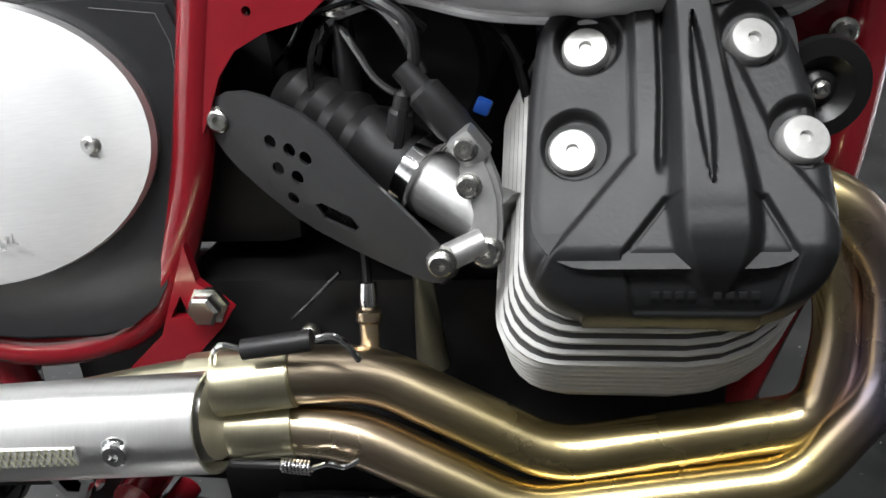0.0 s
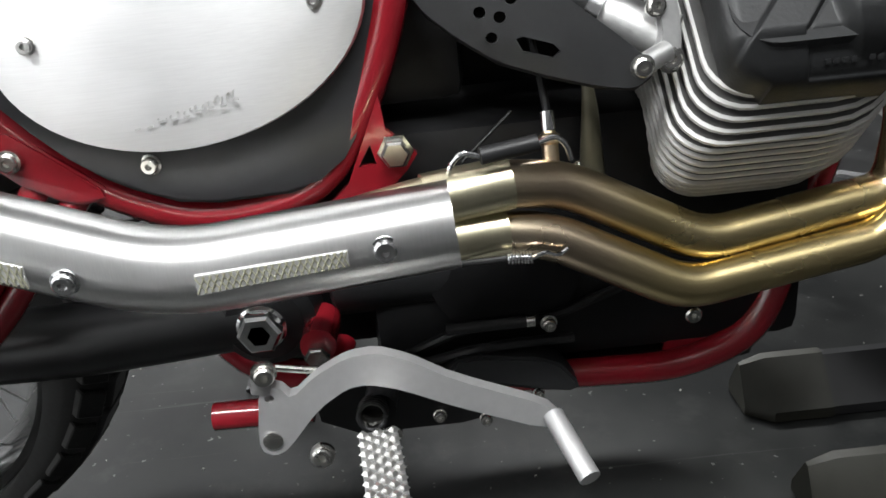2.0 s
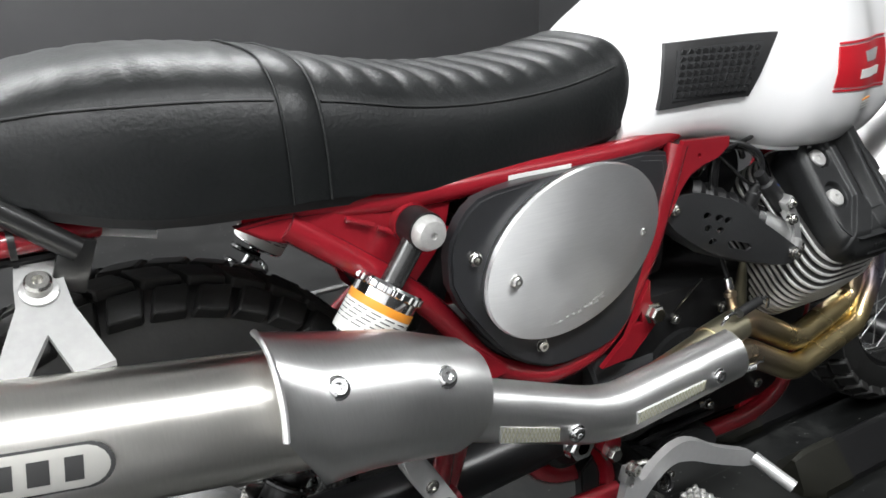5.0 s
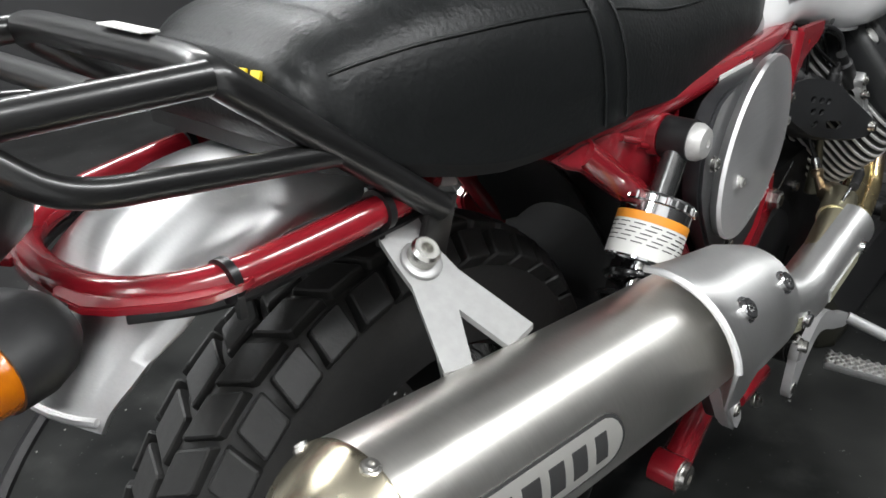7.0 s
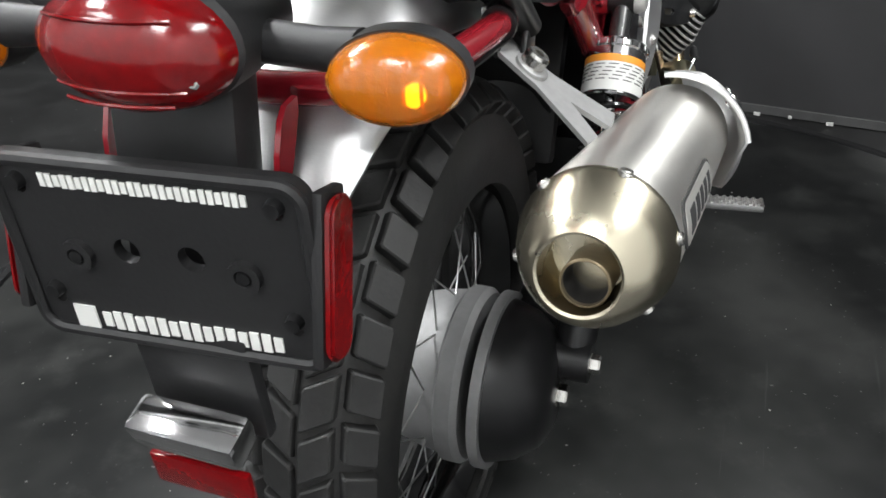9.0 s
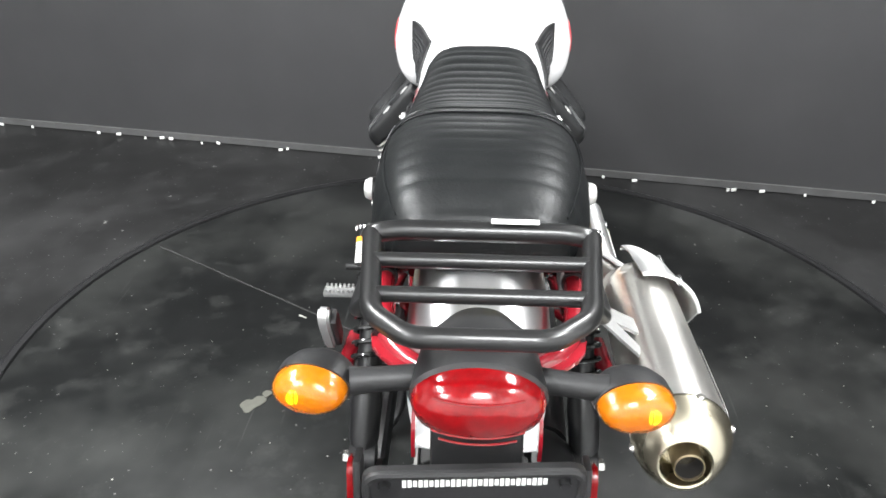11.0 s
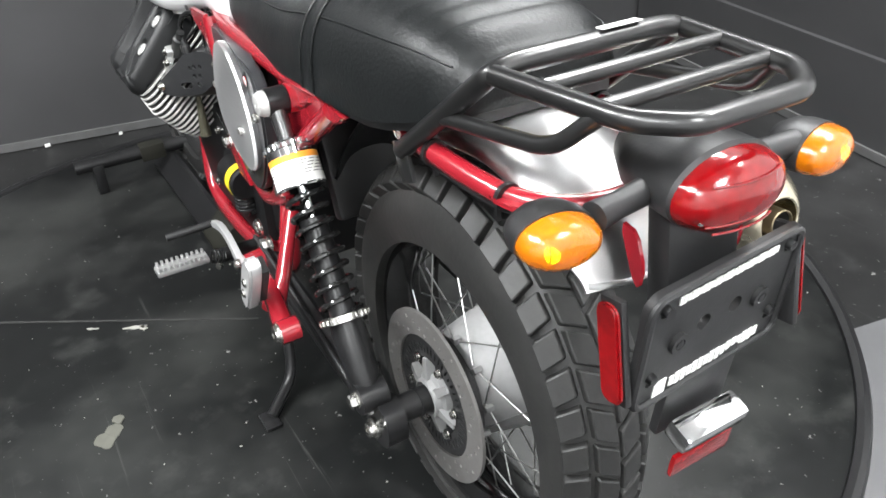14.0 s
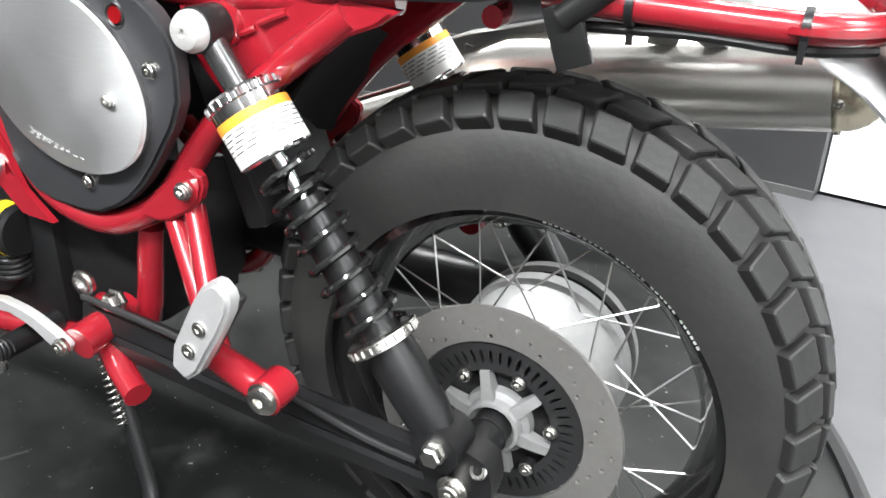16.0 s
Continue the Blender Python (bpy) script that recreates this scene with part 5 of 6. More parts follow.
    bb((0.842, s * 0.184, 0.592), (0, s, 0.2), 0.0065, 0.006, intake)
    if s < 0:
        bp("blue_clip", box((0.010, 0.01, 0.009), Matrix.Translation((0.849, -0.148, 0.607)) @ Matrix.Rotation(radians(25), 4, "Y"), 0.002), BLUE, "blue plastic connector clip", intake)
    # perforated cover
    out = smooth2([(0.658, 0.606), (0.672, 0.621), (0.701, 0.6245), (0.748, 0.61), (0.78, 0.58), (0.806, 0.559), (0.828, 0.54), (0.835, 0.528), (0.824, 0.514), (0.8, 0.515), (0.762, 0.523), (0.725, 0.534), (0.695, 0.554), (0.672, 0.573), (0.658, 0.592)], 1)
    hs_y = lambda u, v: 0.133 + 0.47 * (u - 0.669) - 6.0 * min(0.0, v - (0.585 - 0.33 * (u - 0.67))) ** 2  # noqa: E731
    hl = [ellipse(0.0048, 0.0048, 12, u, v) for u, v in ((0.71, 0.592), (0.725, 0.588), (0.737, 0.584), (0.713, 0.574), (0.728, 0.57), (0.721, 0.554))]
    hl.append([(0.739, 0.553), (0.744, 0.555), (0.766, 0.549), (0.771, 0.543), (0.766, 0.538), (0.744, 0.543)])
    shield = bp("perforated_cover", plate(out, 0.004, lambda u, v, w: (u, s * (hs_y(u, v) + w), v), hl), GREYBLACK, "dark grey perforated sheet cover")
    low = [(0.834, 0.524), (0.824, 0.5145), (0.8, 0.515), (0.762, 0.523), (0.725, 0.534), (0.695, 0.554), (0.672, 0.573), (0.659, 0.59)]
    bp("cover_lip", loft([[(u, s * (hs_y(u, v) + 0.003), v + 0.001), (u, s * (hs_y(u, v) - 0.004), v - 0.004), (u, s * (hs_y(u, v) - 0.024), v - 0.007), (u, s * (hs_y(u, v) - 0.024), v - 0.004), (u, s * (hs_y(u, v) - 0.002), v + 0.002)] for u, v in low]), GREYBLACK, "", shield, 60)
    bb((0.669, s * 0.137, 0.603), (0, s, 0), 0.0075, 0.006, shield)
    bb((0.827, s * 0.211, 0.531), (0, s, 0), 0.0075, 0.006, shield)
    # leads above the intake
    bp("post", tube([(0.757, s * 0.118, 0.61), (0.757, s * 0.118, 0.664)], 0.0075, 12), BLACK, "", intake)
    bp("post_washer", turned([(0, 0.0125), (0.0025, 0.0125), (0.0035, 0.01)], (0.757, s * 0.118, 0.664), (0, 0, 1), 24), ZINC, "", intake)
    bb((0.757, s * 0.118, 0.667), (0, 0, 1), 0.0075, 0.008, intake)
    for k, pts in enumerate((
        [(0.72, 0.10, 0.60), (0.745, 0.12, 0.66), (0.79, 0.13, 0.672), (0.81, 0.12, 0.65)],
        [(0.76, 0.10, 0.68), (0.82, 0.11, 0.675), (0.865, 0.11, 0.64), (0.875, 0.12, 0.60)],
        [(0.70, 0.06, 0.67), (0.76, 0.12, 0.68), (0.8, 0.15, 0.665), (0.815, 0.155, 0.63)],
        [(0.68, 0.11, 0.655), (0.73, 0.13, 0.665), (0.79, 0.14, 0.68), (0.86, 0.12, 0.69)],
        [(0.756, 0.125, 0.66), (0.784, 0.15, 0.626), (0.802, 0.156, 0.616), (0.812, 0.15, 0.64)],
        [(0.744, 0.128, 0.656), (0.737, 0.132, 0.64), (0.733, 0.135, 0.6)],
        [(0.7, 0.1, 0.63), (0.72, 0.12, 0.645), (0.735, 0.12, 0.668), (0.75, 0.1, 0.68)],
        [(0.69, 0.09, 0.6), (0.7, 0.11, 0.575), (0.72, 0.12, 0.545), (0.74, 0.12, 0.52)],
        [(0.69, 0.13, 0.445), (0.735, 0.135, 0.487)],
    )):
        bp("lead", tube([(x, s * y, z) for x, y, z in pts], max(0.0016, 0.0046 - 0.0005 * k), 8, 0.02), GLOSS, "", intake)
    bp("drain_pipe", tube([(0.797, s * 0.15, 0.515), (0.799, s * 0.15, 0.485), (0.8, s * 0.15, 0.42)], [0.004, 0.007, 0.012], 12), OLIVE, "", intake)


cylinder(-1), cylinder(1)
bp("horn", turned([(-0.02, 0.014), (0, 0.027), (0.008, 0.0315), (0.0125, 0.03), (0.0135, 0.02), (0.006, 0.012), (0.011, 0.007)], (1.044, -0.122, 0.604), (0.2, -1, 0), 28), BLACK, "black round horn", eng)
bb((1.0463, -0.1335, 0.604), (0.2, -1, 0), 0.0045, 0.004, eng)
bb((1.072, -0.071, 0.624), (0, -1, 0), 0.0075, 0.006, eng)
bp("flange_stud", turned([(0, 0.0055), (0.03, 0.0055), (0.031, 0.0045)], (1.022, -0.168, 0.541), (1, -0.25, 0), 14), ZINC, "", eng)

# -- tank --
TANK = [  # x, bottom, top, half width
    (0.588, 0.694, 0.80, 0.118), (0.61, 0.682, 0.825, 0.126), (0.66, 0.677, 0.862, 0.13), (0.74, 0.673, 0.91, 0.136), (0.80, 0.663, 0.932, 0.154), (0.85, 0.654, 0.944, 0.19), (0.9, 0.649, 0.952, 0.2), (0.95, 0.644, 0.956, 0.194),
    (1.0, 0.640, 0.957, 0.175), (1.04, 0.647, 0.952, 0.17), (1.075, 0.68, 0.942, 0.165), (1.092, 0.72, 0.925, 0.155)]


def tank_ring(x, n=44, grow=0.0):
    lo, hi, hw = lerp_rows(TANK, x)
    zc = (lo + hi) / 2 - 0.032
    ring = []
    for k in range(n):
        a = 2 * math.pi * k / n
        c, si = math.cos(a), math.sin(a)
        y = math.copysign(abs(c) ** (0.32 if si > 0 else 0.34), c) * (hw + grow) * (1 - 0.34 * max(0.0, si))
        z = zc + math.copysign(abs(si) ** 0.72, si) * ((hi - zc) if si > 0 else (zc - lo))
        ring.append((x, y, z))
    return ring


def tank_y(x, z):
    lo, hi, hw = lerp_rows(TANK, x)
    zc = (lo + hi) / 2 - 0.032
    q = min(0.999, abs(z - zc) / ((hi - zc) if z > zc else (zc - lo)))
    si = q ** (1 / 0.72)
    return hw * math.sqrt(max(0, 1 - si * si)) ** (0.32 if z > zc else 0.34) * ((1 - 0.34 * si) if z > zc else 1)


xs = [0.588 + (1.092 - 0.588) * k / 48 for k in range(49)]
tank = bp("fuel_tank", loft([tank_ring(x) for x in xs]), WHITE, "glossy white fuel tank with black knee pads and red side badges", angle=50)


def on_tank(name, outline, lift, thick, material, s, label="", rows=10):
    """A thin piece that follows the tank's side; outline is four corners: bottom rear, top rear, top front, bottom front."""
    a, b, c, d = [V((p[0], 0, p[1])) for p in outline]
    rings = []
    for i in range(rows + 1):
        f = i / rows
        lo, hi = a.lerp(d, f), b.lerp(c, f)
        pts = [lo.lerp(hi, k / 8) for k in range(9)]
        up = [(p.x, s * (tank_y(p.x, p.z) + lift + thick), p.z) for p in pts]
        dn = [(p.x, s * (tank_y(p.x, p.z) + lift - 0.004), p.z) for p in reversed(pts)]
        rings.append(up + dn)
    return bp(name, loft(rings), material, label, tank)


for s in (-1, 1):
    on_tank("knee_pad", [(0.632, 0.738), (0.66, 0.815), (0.812, 0.822), (0.775, 0.742)], 0.0, 0.005, PLASTIC, s, "black moulded rubber knee pad")
    on_tank("pad_field", [(0.652, 0.747), (0.672, 0.806), (0.796, 0.812), (0.767, 0.75)], 0.004, 0.0025, GREYBLACK, s)
    grid = bmesh.new()
    for i in range(12):
        for j in range(7):
            u, v = 0.662 + 0.0105 * i + 0.003 * j, 0.753 + 0.0085 * j
            if u < 0.775 + (v - 0.75) * 0.3:
                box((0.0075, 0.002, 0.0055), pose(u, s * (tank_y(u, v) + 0.0072), v, 0, 20, 0), 0, grid)
    bp("pad_pattern", grid, PLASTIC, "", tank)
    on_tank("badge", [(0.878, 0.748), (0.886, 0.80), (1.02, 0.80), (1.025, 0.738)], 0.0006, 0.0008, BADGERED, s, "red painted tank panel")
    on_tank("badge_line", [(0.877, 0.743), (0.8775, 0.7455), (1.0255, 0.7355), (1.026, 0.733)], 0.0006, 0.0008, BADGERED, s)
    on_tank("badge_line", [(0.887, 0.803), (0.8875, 0.8055), (1.019, 0.8055), (1.019, 0.803)], 0.0006, 0.0008, BADGERED, s)
    on_tank("badge_mark", [(0.93, 0.755), (0.931, 0.767), (1.0, 0.765), (1.0, 0.753)], 0.0014, 0.0008, LABELW, s, "row of white marks")
    on_tank("badge_wing", [(0.945, 0.776), (0.94, 0.79), (0.995, 0.79), (0.985, 0.775)], 0.0014, 0.0008, ETCH, s, "silver winged emblem as a plain shape")
    for k in range(4):
        on_tank("side_print", [(0.955, 0.722 - 0.004 * k), (0.955, 0.7235 - 0.004 * k), (0.995, 0.7215 - 0.004 * k), (0.995, 0.72 - 0.004 * k)], 0.0006, 0.0006, ORANGE if k == 0 else ETCH, s, rows=3)
for s in (-1, 1):
    lip = [(x, s * (tank_y(x, lerp_rows(TANK, x)[0] + 0.007) + 0.0005), lerp_rows(TANK, x)[0] + 0.006) for x in np.linspace(0.6, 1.06, 50)]
    bp("tank_lip", sweep(bmesh.new(), lip, 0.0032, 8), WHITE, "", tank)
bp("filler_cap", turned([(0, 0.035), (0.008, 0.034), (0.011, 0.028)], (0.93, 0, 0.953), (0.05, 0, 1), 32), WHITE, "", tank)

# -- seat --
SEAT = [  # x, bottom, top, half width at the foot
    (-0.15, 0.775, 0.79, 0.06), (-0.145, 0.766, 0.808, 0.086), (-0.128, 0.757, 0.826, 0.108), (-0.075, 0.742, 0.846, 0.131), (0.0, 0.722, 0.856, 0.146), (0.1, 0.714, 0.852, 0.152),
    (0.2, 0.709, 0.836, 0.15), (0.3, 0.697, 0.815, 0.144), (0.42, 0.700, 0.804, 0.135), (0.52, 0.706, 0.81, 0.124), (0.58, 0.718, 0.82, 0.116), (0.607, 0.735, 0.822, 0.108), (0.618, 0.76, 0.81, 0.098)]


def seat_ring(x, n=40):
    lo, hi, hw = lerp_rows(SEAT, x)
    ring = []
    for k in range(n + 1):
        f = k / n
        a = math.pi * f
        c, si = math.cos(a), math.sin(a)
        y = hw * math.copysign(abs(c) ** 0.5, c) * (1 - 0.06 * si)
        z = lo + (hi - lo) * si ** 0.62
        if si > 0.72:
            w = min(1, (si - 0.72) / 0.12)
            pitch = 0.034
            if 0.19 < x < 0.57 or -0.09 < x < 0.138:
                z -= (0.0018 if x < 0.14 else 0.0034) * w * (1 - abs(math.sin(math.pi * (x - 0.02) / pitch)) ** 0.55)
        ring.append((x, y, z))
    return ring


xs = list(np.linspace(-0.15, -0.12, 12)) + list(np.linspace(-0.115, 0.575, 150)) + list(np.linspace(0.58, 0.618, 8))
seat = bp("seat", loft([seat_ring(x) for x in xs]), LEATHER, "black ribbed vinyl bench seat with a grab strap", angle=60)


def seat_point(x, f, lift):
    lo, hi, hw = lerp_rows(SEAT, x)
    a = math.pi * f
    c, si = math.cos(a), math.sin(a)
    return V((x, (hw + lift) * math.copysign(abs(c) ** 0.5, c) * (1 - 0.06 * si), lo + (hi - lo + lift) * si ** 0.62))


strap = []
for x0, w in ((0.143, 0.0), (0.145, 0.0014), (0.181, 0.0014), (0.183, 0.0)):
    strap.append([seat_point(x0, f / 40, w) for f in range(41)])
bp("strap", loft(strap, shut=False, ring_closed=False), LEATHER, "black grab strap across the seat", seat, 60)
for x0, r0 in ((0.1435, 0.0011), (0.183, 0.0018)):
    bp("strap_edge", sweep(bmesh.new(), [seat_point(x0, f / 40, 0.0018) for f in range(41)], r0, 6), LEATHER, "", seat)
for s in (0.2, 0.8):
    bp("seam", sweep(bmesh.new(), [seat_point(x, s, 0.0008) for x in np.linspace(-0.12, 0.14, 40)], 0.0013, 6), LEATHER, "stitched seam", seat)
    bp("seam", sweep(bmesh.new(), [seat_point(x, s, 0.0008) for x in np.linspace(0.187, 0.585, 40)], 0.0013, 6), LEATHER, "stitched seam", seat)


def tail_x(y, z):
    """Where the seat's tail stands at a height and a way across."""
    for x in np.linspace(-0.15, 0.0, 200):
        lo, hi, hw = lerp_rows(SEAT, x)
        if hi > z:
            si = max(0.0, (z - lo) / (hi - lo)) ** (1 / 0.62)
            if hw * math.sqrt(1 - si * si) ** 0.5 * (1 - 0.06 * si) > abs(y):
                return x
    return 0.0


for k in range(10):
    if k != 4:
        y = 0.06 - 0.0132 * k
        bp("tail_mark", box((0.004, 0.0062 if k % 3 else 0.0084, 0.012), pose(tail_x(y, 0.807) - 0.002, y, 0.807, 0, 34, -math.degrees(4.5 * y)), 0.0008), YELLOW, "raised yellow mark on the seat's tail", seat)
bp("seat_base", loft([[(x, y * f, z) for y, f, z in ((-1, lerp_rows(SEAT, x)[2] * 0.93, lerp_rows(SEAT, x)[0] - 0.012), (1, lerp_rows(SEAT, x)[2] * 0.93, lerp_rows(SEAT, x)[0] - 0.012), (1, lerp_rows(SEAT, x)[2] * 0.93, lerp_rows(SEAT, x)[0] + 0.01), (-1, lerp_rows(SEAT, x)[2] * 0.93, lerp_rows(SEAT, x)[0] + 0.01))] for x in np.linspace(-0.14, 0.6, 20)]), PLASTIC, "", seat)

# -- rear mudguard --
GUARD = [(0.035, 0.716), (-0.03, 0.734), (-0.1, 0.742), (-0.15, 0.746), (-0.20, 0.738), (-0.25, 0.716), (-0.288, 0.682), (-0.31, 0.652), (-0.3215, 0.63)]
gp = fillet([(x, 0, z) for x, z in GUARD], 0.04, 4)


def guard_loft(path, hw, drop, t):
    rings = []
    for i, p in enumerate(path):
        d = (path[min(i + 1, len(path) - 1)] - path[max(i - 1, 0)]).normalized()
        nrm = V((0, 1, 0)).cross(d)
        if nrm.z < -0.2 or (abs(nrm.z) < 0.3 and nrm.x > 0):
            nrm = -nrm
        top = []
        taper = 1 - 0.2 * max(0.0, i / (len(path) - 1) - 0.68) / 0.32
        for k in range(17):
            q = (-1 + k / 8) * taper
            top.append(p + V((0, hw * q, 0)) - nrm * (drop * abs(q) ** 2.6))
        bot = [v - nrm * t for v in reversed(top)]
        rings.append(top + bot)
    return loft(rings)


guard = bp("rear_mudguard", guard_loft(gp, 0.083, 0.034, 0.003), BRUSHEDGUARD, "brushed aluminium rear mudguard", angle=50)
bp("edge_bead", tube([(-0.3215 + 0.03 * (abs(y) / 0.083) ** 2.6, y, 0.63) for y in np.linspace(-0.066, 0.066, 13)], 0.003, 8), BRUSHED, "", guard)
bp("front_guard", guard_loft(fillet([(0.345, 0, 0.45), (0.33, 0, 0.53), (0.27, 0, 0.605), (0.225, 0, 0.645)], 0.04, 4), 0.075, 0.034, 0.003), PLASTIC, "black plastic forward guard", guard, 50)
bp("inner_guard", box((0.2, 0.13, 0.014), pose(0.02, 0, 0.712, 0, 6, 0), 0.005), PLASTIC, "black plastic inner guard", guard)
bp("inner_wall", box((0.03, 0.16, 0.22), pose(0.335, 0, 0.53, 0, 18, 0), 0.008), PLASTIC, "", guard)

# -- tail lamp, indicators, plate --
tail = bp("tail_lamp", loft([[(x, 1.0 * w * math.cos(a), zc + h * math.sin(a)) for a in (2 * math.pi * k / 36 for k in range(36))] for x, w, h, zc in ((-0.285, 0.018, 0.014, 0.768), (-0.295, 0.036, 0.028, 0.768), (-0.325, 0.056, 0.038, 0.766), (-0.36, 0.061, 0.0385, 0.762), (-0.392, 0.064, 0.039, 0.761), (-0.396, 0.0605, 0.0358, 0.761))]), PLASTIC, "black tail lamp housing with a red oval lens")
bp("red_lens", loft([[(x - 0.035 * (z - 0.76), w * math.cos(a), z) for a in (2 * math.pi * k / 40 for k in range(40)) for z in (0.76 + h * math.sin(a),)] for x, w, h in ((-0.388, 0.0615, 0.0365), (-0.4, 0.0615, 0.0365), (-0.412, 0.057, 0.0335), (-0.422, 0.045, 0.026), (-0.428, 0.029, 0.0165), (-0.430, 0.007, 0.005))]), REDLENS, "red ribbed oval lens", tail)
for k in range(7):
    z = 0.735 + 0.0075 * k
    hw = 0.056 * math.sqrt(max(0.05, 1 - ((z - 0.76) / 0.0365) ** 2))
    bp("lens_rib", tube([(-0.4275 + 0.0 - 0.035 * (z - 0.76) + 5.5 * y * y, y, z) for y in np.linspace(-hw * 0.86, hw * 0.86, 9)], 0.0012, 6), REDLENS, "", tail)
for s in (-1, 1):
    bb((-0.415, s * 0.045, 0.748), (-1, s * 0.3, 0), 0.003, 0.002, tail)
bp("plate_bracket", box((0.03, 0.09, 0.17), pose(-0.372, 0, 0.68, 0, 6, 0), 0.008), PLASTIC, "", tail)
for s in (-1, 1):
    ind = bp("indicator", turned([(0, 0.013), (0.045, 0.012), (0.072, 0.014)], (-0.358, s * 0.05, 0.757), (-0.16, s, 0), 18), PLASTIC, "rear indicator with amber lens on a black stalk")
    c = V((-0.363, 0.157, 0.749)) if s > 0 else V((-0.374, -0.144, 0.749))
    turn = Matrix.Rotation(radians(-10 * s), 3, "Z")
    lobe = lambda rows: loft([[c + turn @ V((x, w * math.cos(a), h * math.sin(a))) for a in (2 * math.pi * k / 32 for k in range(32))] for x, w, h in rows])  # noqa: E731
    bp("shell", lobe(((0.042, 0.01, 0.007), (0.037, 0.0215, 0.0145), (0.026, 0.033, 0.0215), (0.013, 0.038, 0.0247), (-0.004, 0.038, 0.0247))), PLASTIC, "", ind)
    bp("amber_lens", lobe(((0.0, 0.0363, 0.0231), (-0.010, 0.0365, 0.0232), (-0.018, 0.035, 0.0222), (-0.024, 0.0308, 0.0194), (-0.029, 0.0235, 0.014), (-0.031, 0.008, 0.0048))), AMBER, "amber ribbed lens", ind)
    for k in range(7):
        y = -0.0255 + 0.0085 * k
        tall = 0.0215 * math.sqrt(1 - (y / 0.04) ** 2)
        bp("lens_rib", sweep(bmesh.new(), [c + turn @ V((-0.0305 + 0.014 * (q * q) + 9.0 * y * y, y, tall * q)) for q in np.linspace(-0.85, 0.85, 9)], 0.001, 6), AMBER, "", ind)
    # Emission gives each lens a bright yellow spot.
    bp("bulb", turned([(-0.006, 0.003), (-0.002, 0.005), (0.003, 0.0056), (0.008, 0.003)], c + turn @ V((-0.0185, s * 0.012, -0.003)), turn @ V((-1, 0, 0)), 14), BULB, "amber bulb with emission", ind)

PL = pose(-0.405, 0.002, 0.632, 0, 0, 4.5) @ Matrix.Rotation(radians(-6), 4, "Y")
plt = lambda u, v, w: tuple(PL @ V((-w, u, v)))  # noqa: E731
holes = [ellipse(0.009, 0.009, 16, y, 0.006) for y in (-0.022, 0.022)] + [ellipse(0.0042, 0.0042, 12, y, z) for y in (-0.084, 0.084) for z in (-0.038, 0.045)]
lp = bp("number_plate_holder", plate(rsq(0.105, 0.068, 0.016), 0.008, plt, holes), PLASTIC, "black plastic plate holder with white print and no plate")
rim = bmesh.new()
sweep(rim, [plt(u, v, 0.008) for u, v in rsq(0.101, 0.064, 0.014)], 0.0045, 8, closed=True)
bp("raised_rim", rim, PLASTIC, "", lp)
for y in (-0.057, 0.057):
    bp("boss", turned([(0, 0.011), (0.005, 0.011), (0.005, 0.006), (0.002, 0.005)], plt(y, 0.0, 0.008), PL.to_3x3() @ V((-1, 0, 0)), 20), PLASTIC, "", lp)
    bp("boss_screw", turned([(0, 0.005), (0.003, 0.0045)], plt(y, 0.0, 0.01), PL.to_3x3() @ V((-1, 0, 0)), 12), BLACK, "", lp)
for y in (-0.084, 0.084):
    for z in (-0.03, 0.05):
        bp("corner_peg", turned([(0, 0.006), (0.006, 0.005)], plt(y, z, 0.008), PL.to_3x3() @ V((-1, 0, 0)), 12), BLACK, "", lp)


def plate_bars(z, y0, y1, h, n, material=LABELW):
    bm = bmesh.new()
    w = (y1 - y0) / n
    for k in range(n):
        box((0.0012, w * 0.74, h * (1.0 if k % 3 else 0.8)), PL @ Matrix.Translation((-0.0088, y0 + w * (k + 0.5), z)), 0, bm)
    bp("white_print", bm, material, "white printed marks", lp)


plate_bars(0.052, -0.068, 0.068, 0.009, 27)
plate_bars(-0.051, -0.074, 0.056, 0.014, 16)
bp("print_logo", box((0.0012, 0.016, 0.018), PL @ Matrix.Translation((-0.0088, 0.068, -0.051))), LABELW, "", lp)
bp("lower_tongue", box((0.012, 0.09, 0.09), pose(-0.395, 0, 0.535, 0, -8, 0), 0.004), PLASTIC, "", lp)
bp("plate_lamp", box((0.03, 0.085, 0.026), pose(-0.418, 0, 0.505, 0, -20, 0), 0.006), CHROME, "clear and chrome plate lamp", lp)
bp("lower_reflector", box((0.006, 0.08, 0.03), pose(-0.415, 0, 0.462, 0, -8, 0), 0.002), REDLENS, "red reflector", lp)
for s in (-1, 1):
    ry = 0.113 if s > 0 else 0.105
    bp("reflector_base", box((0.028, 0.008, 0.108), pose(-0.4, s * ry, 0.634, 0, 9, 0), 0.003), PLASTIC, "", lp)
    bp("side_reflector", plate(rsq(0.0135, 0.051, 0.012), 0.006, lambda u, v, w: tuple(pose(-0.4, s * (ry + 0.004), 0.634, 0, 9, 0) @ V((u, s * w, v))), (), 0.002), REDLENS, "long red side reflector", lp)
# Small red crescents, one each side below the tail lamp.
bp("red_crescent", plate(smooth2([(-0.34, 0.722), (-0.362, 0.718), (-0.374, 0.685), (-0.37, 0.662), (-0.36, 0.672)], 1), 0.004, lambda u, v, w: (u, -0.06 - w, v)), RED, "", lp)
bp("red_crescent", plate(smooth2([(-0.34, 0.722), (-0.362, 0.718), (-0.374, 0.685), (-0.37, 0.662), (-0.36, 0.672)], 1), 0.004, lambda u, v, w: (u, 0.06 + w, v)), RED, "", lp)

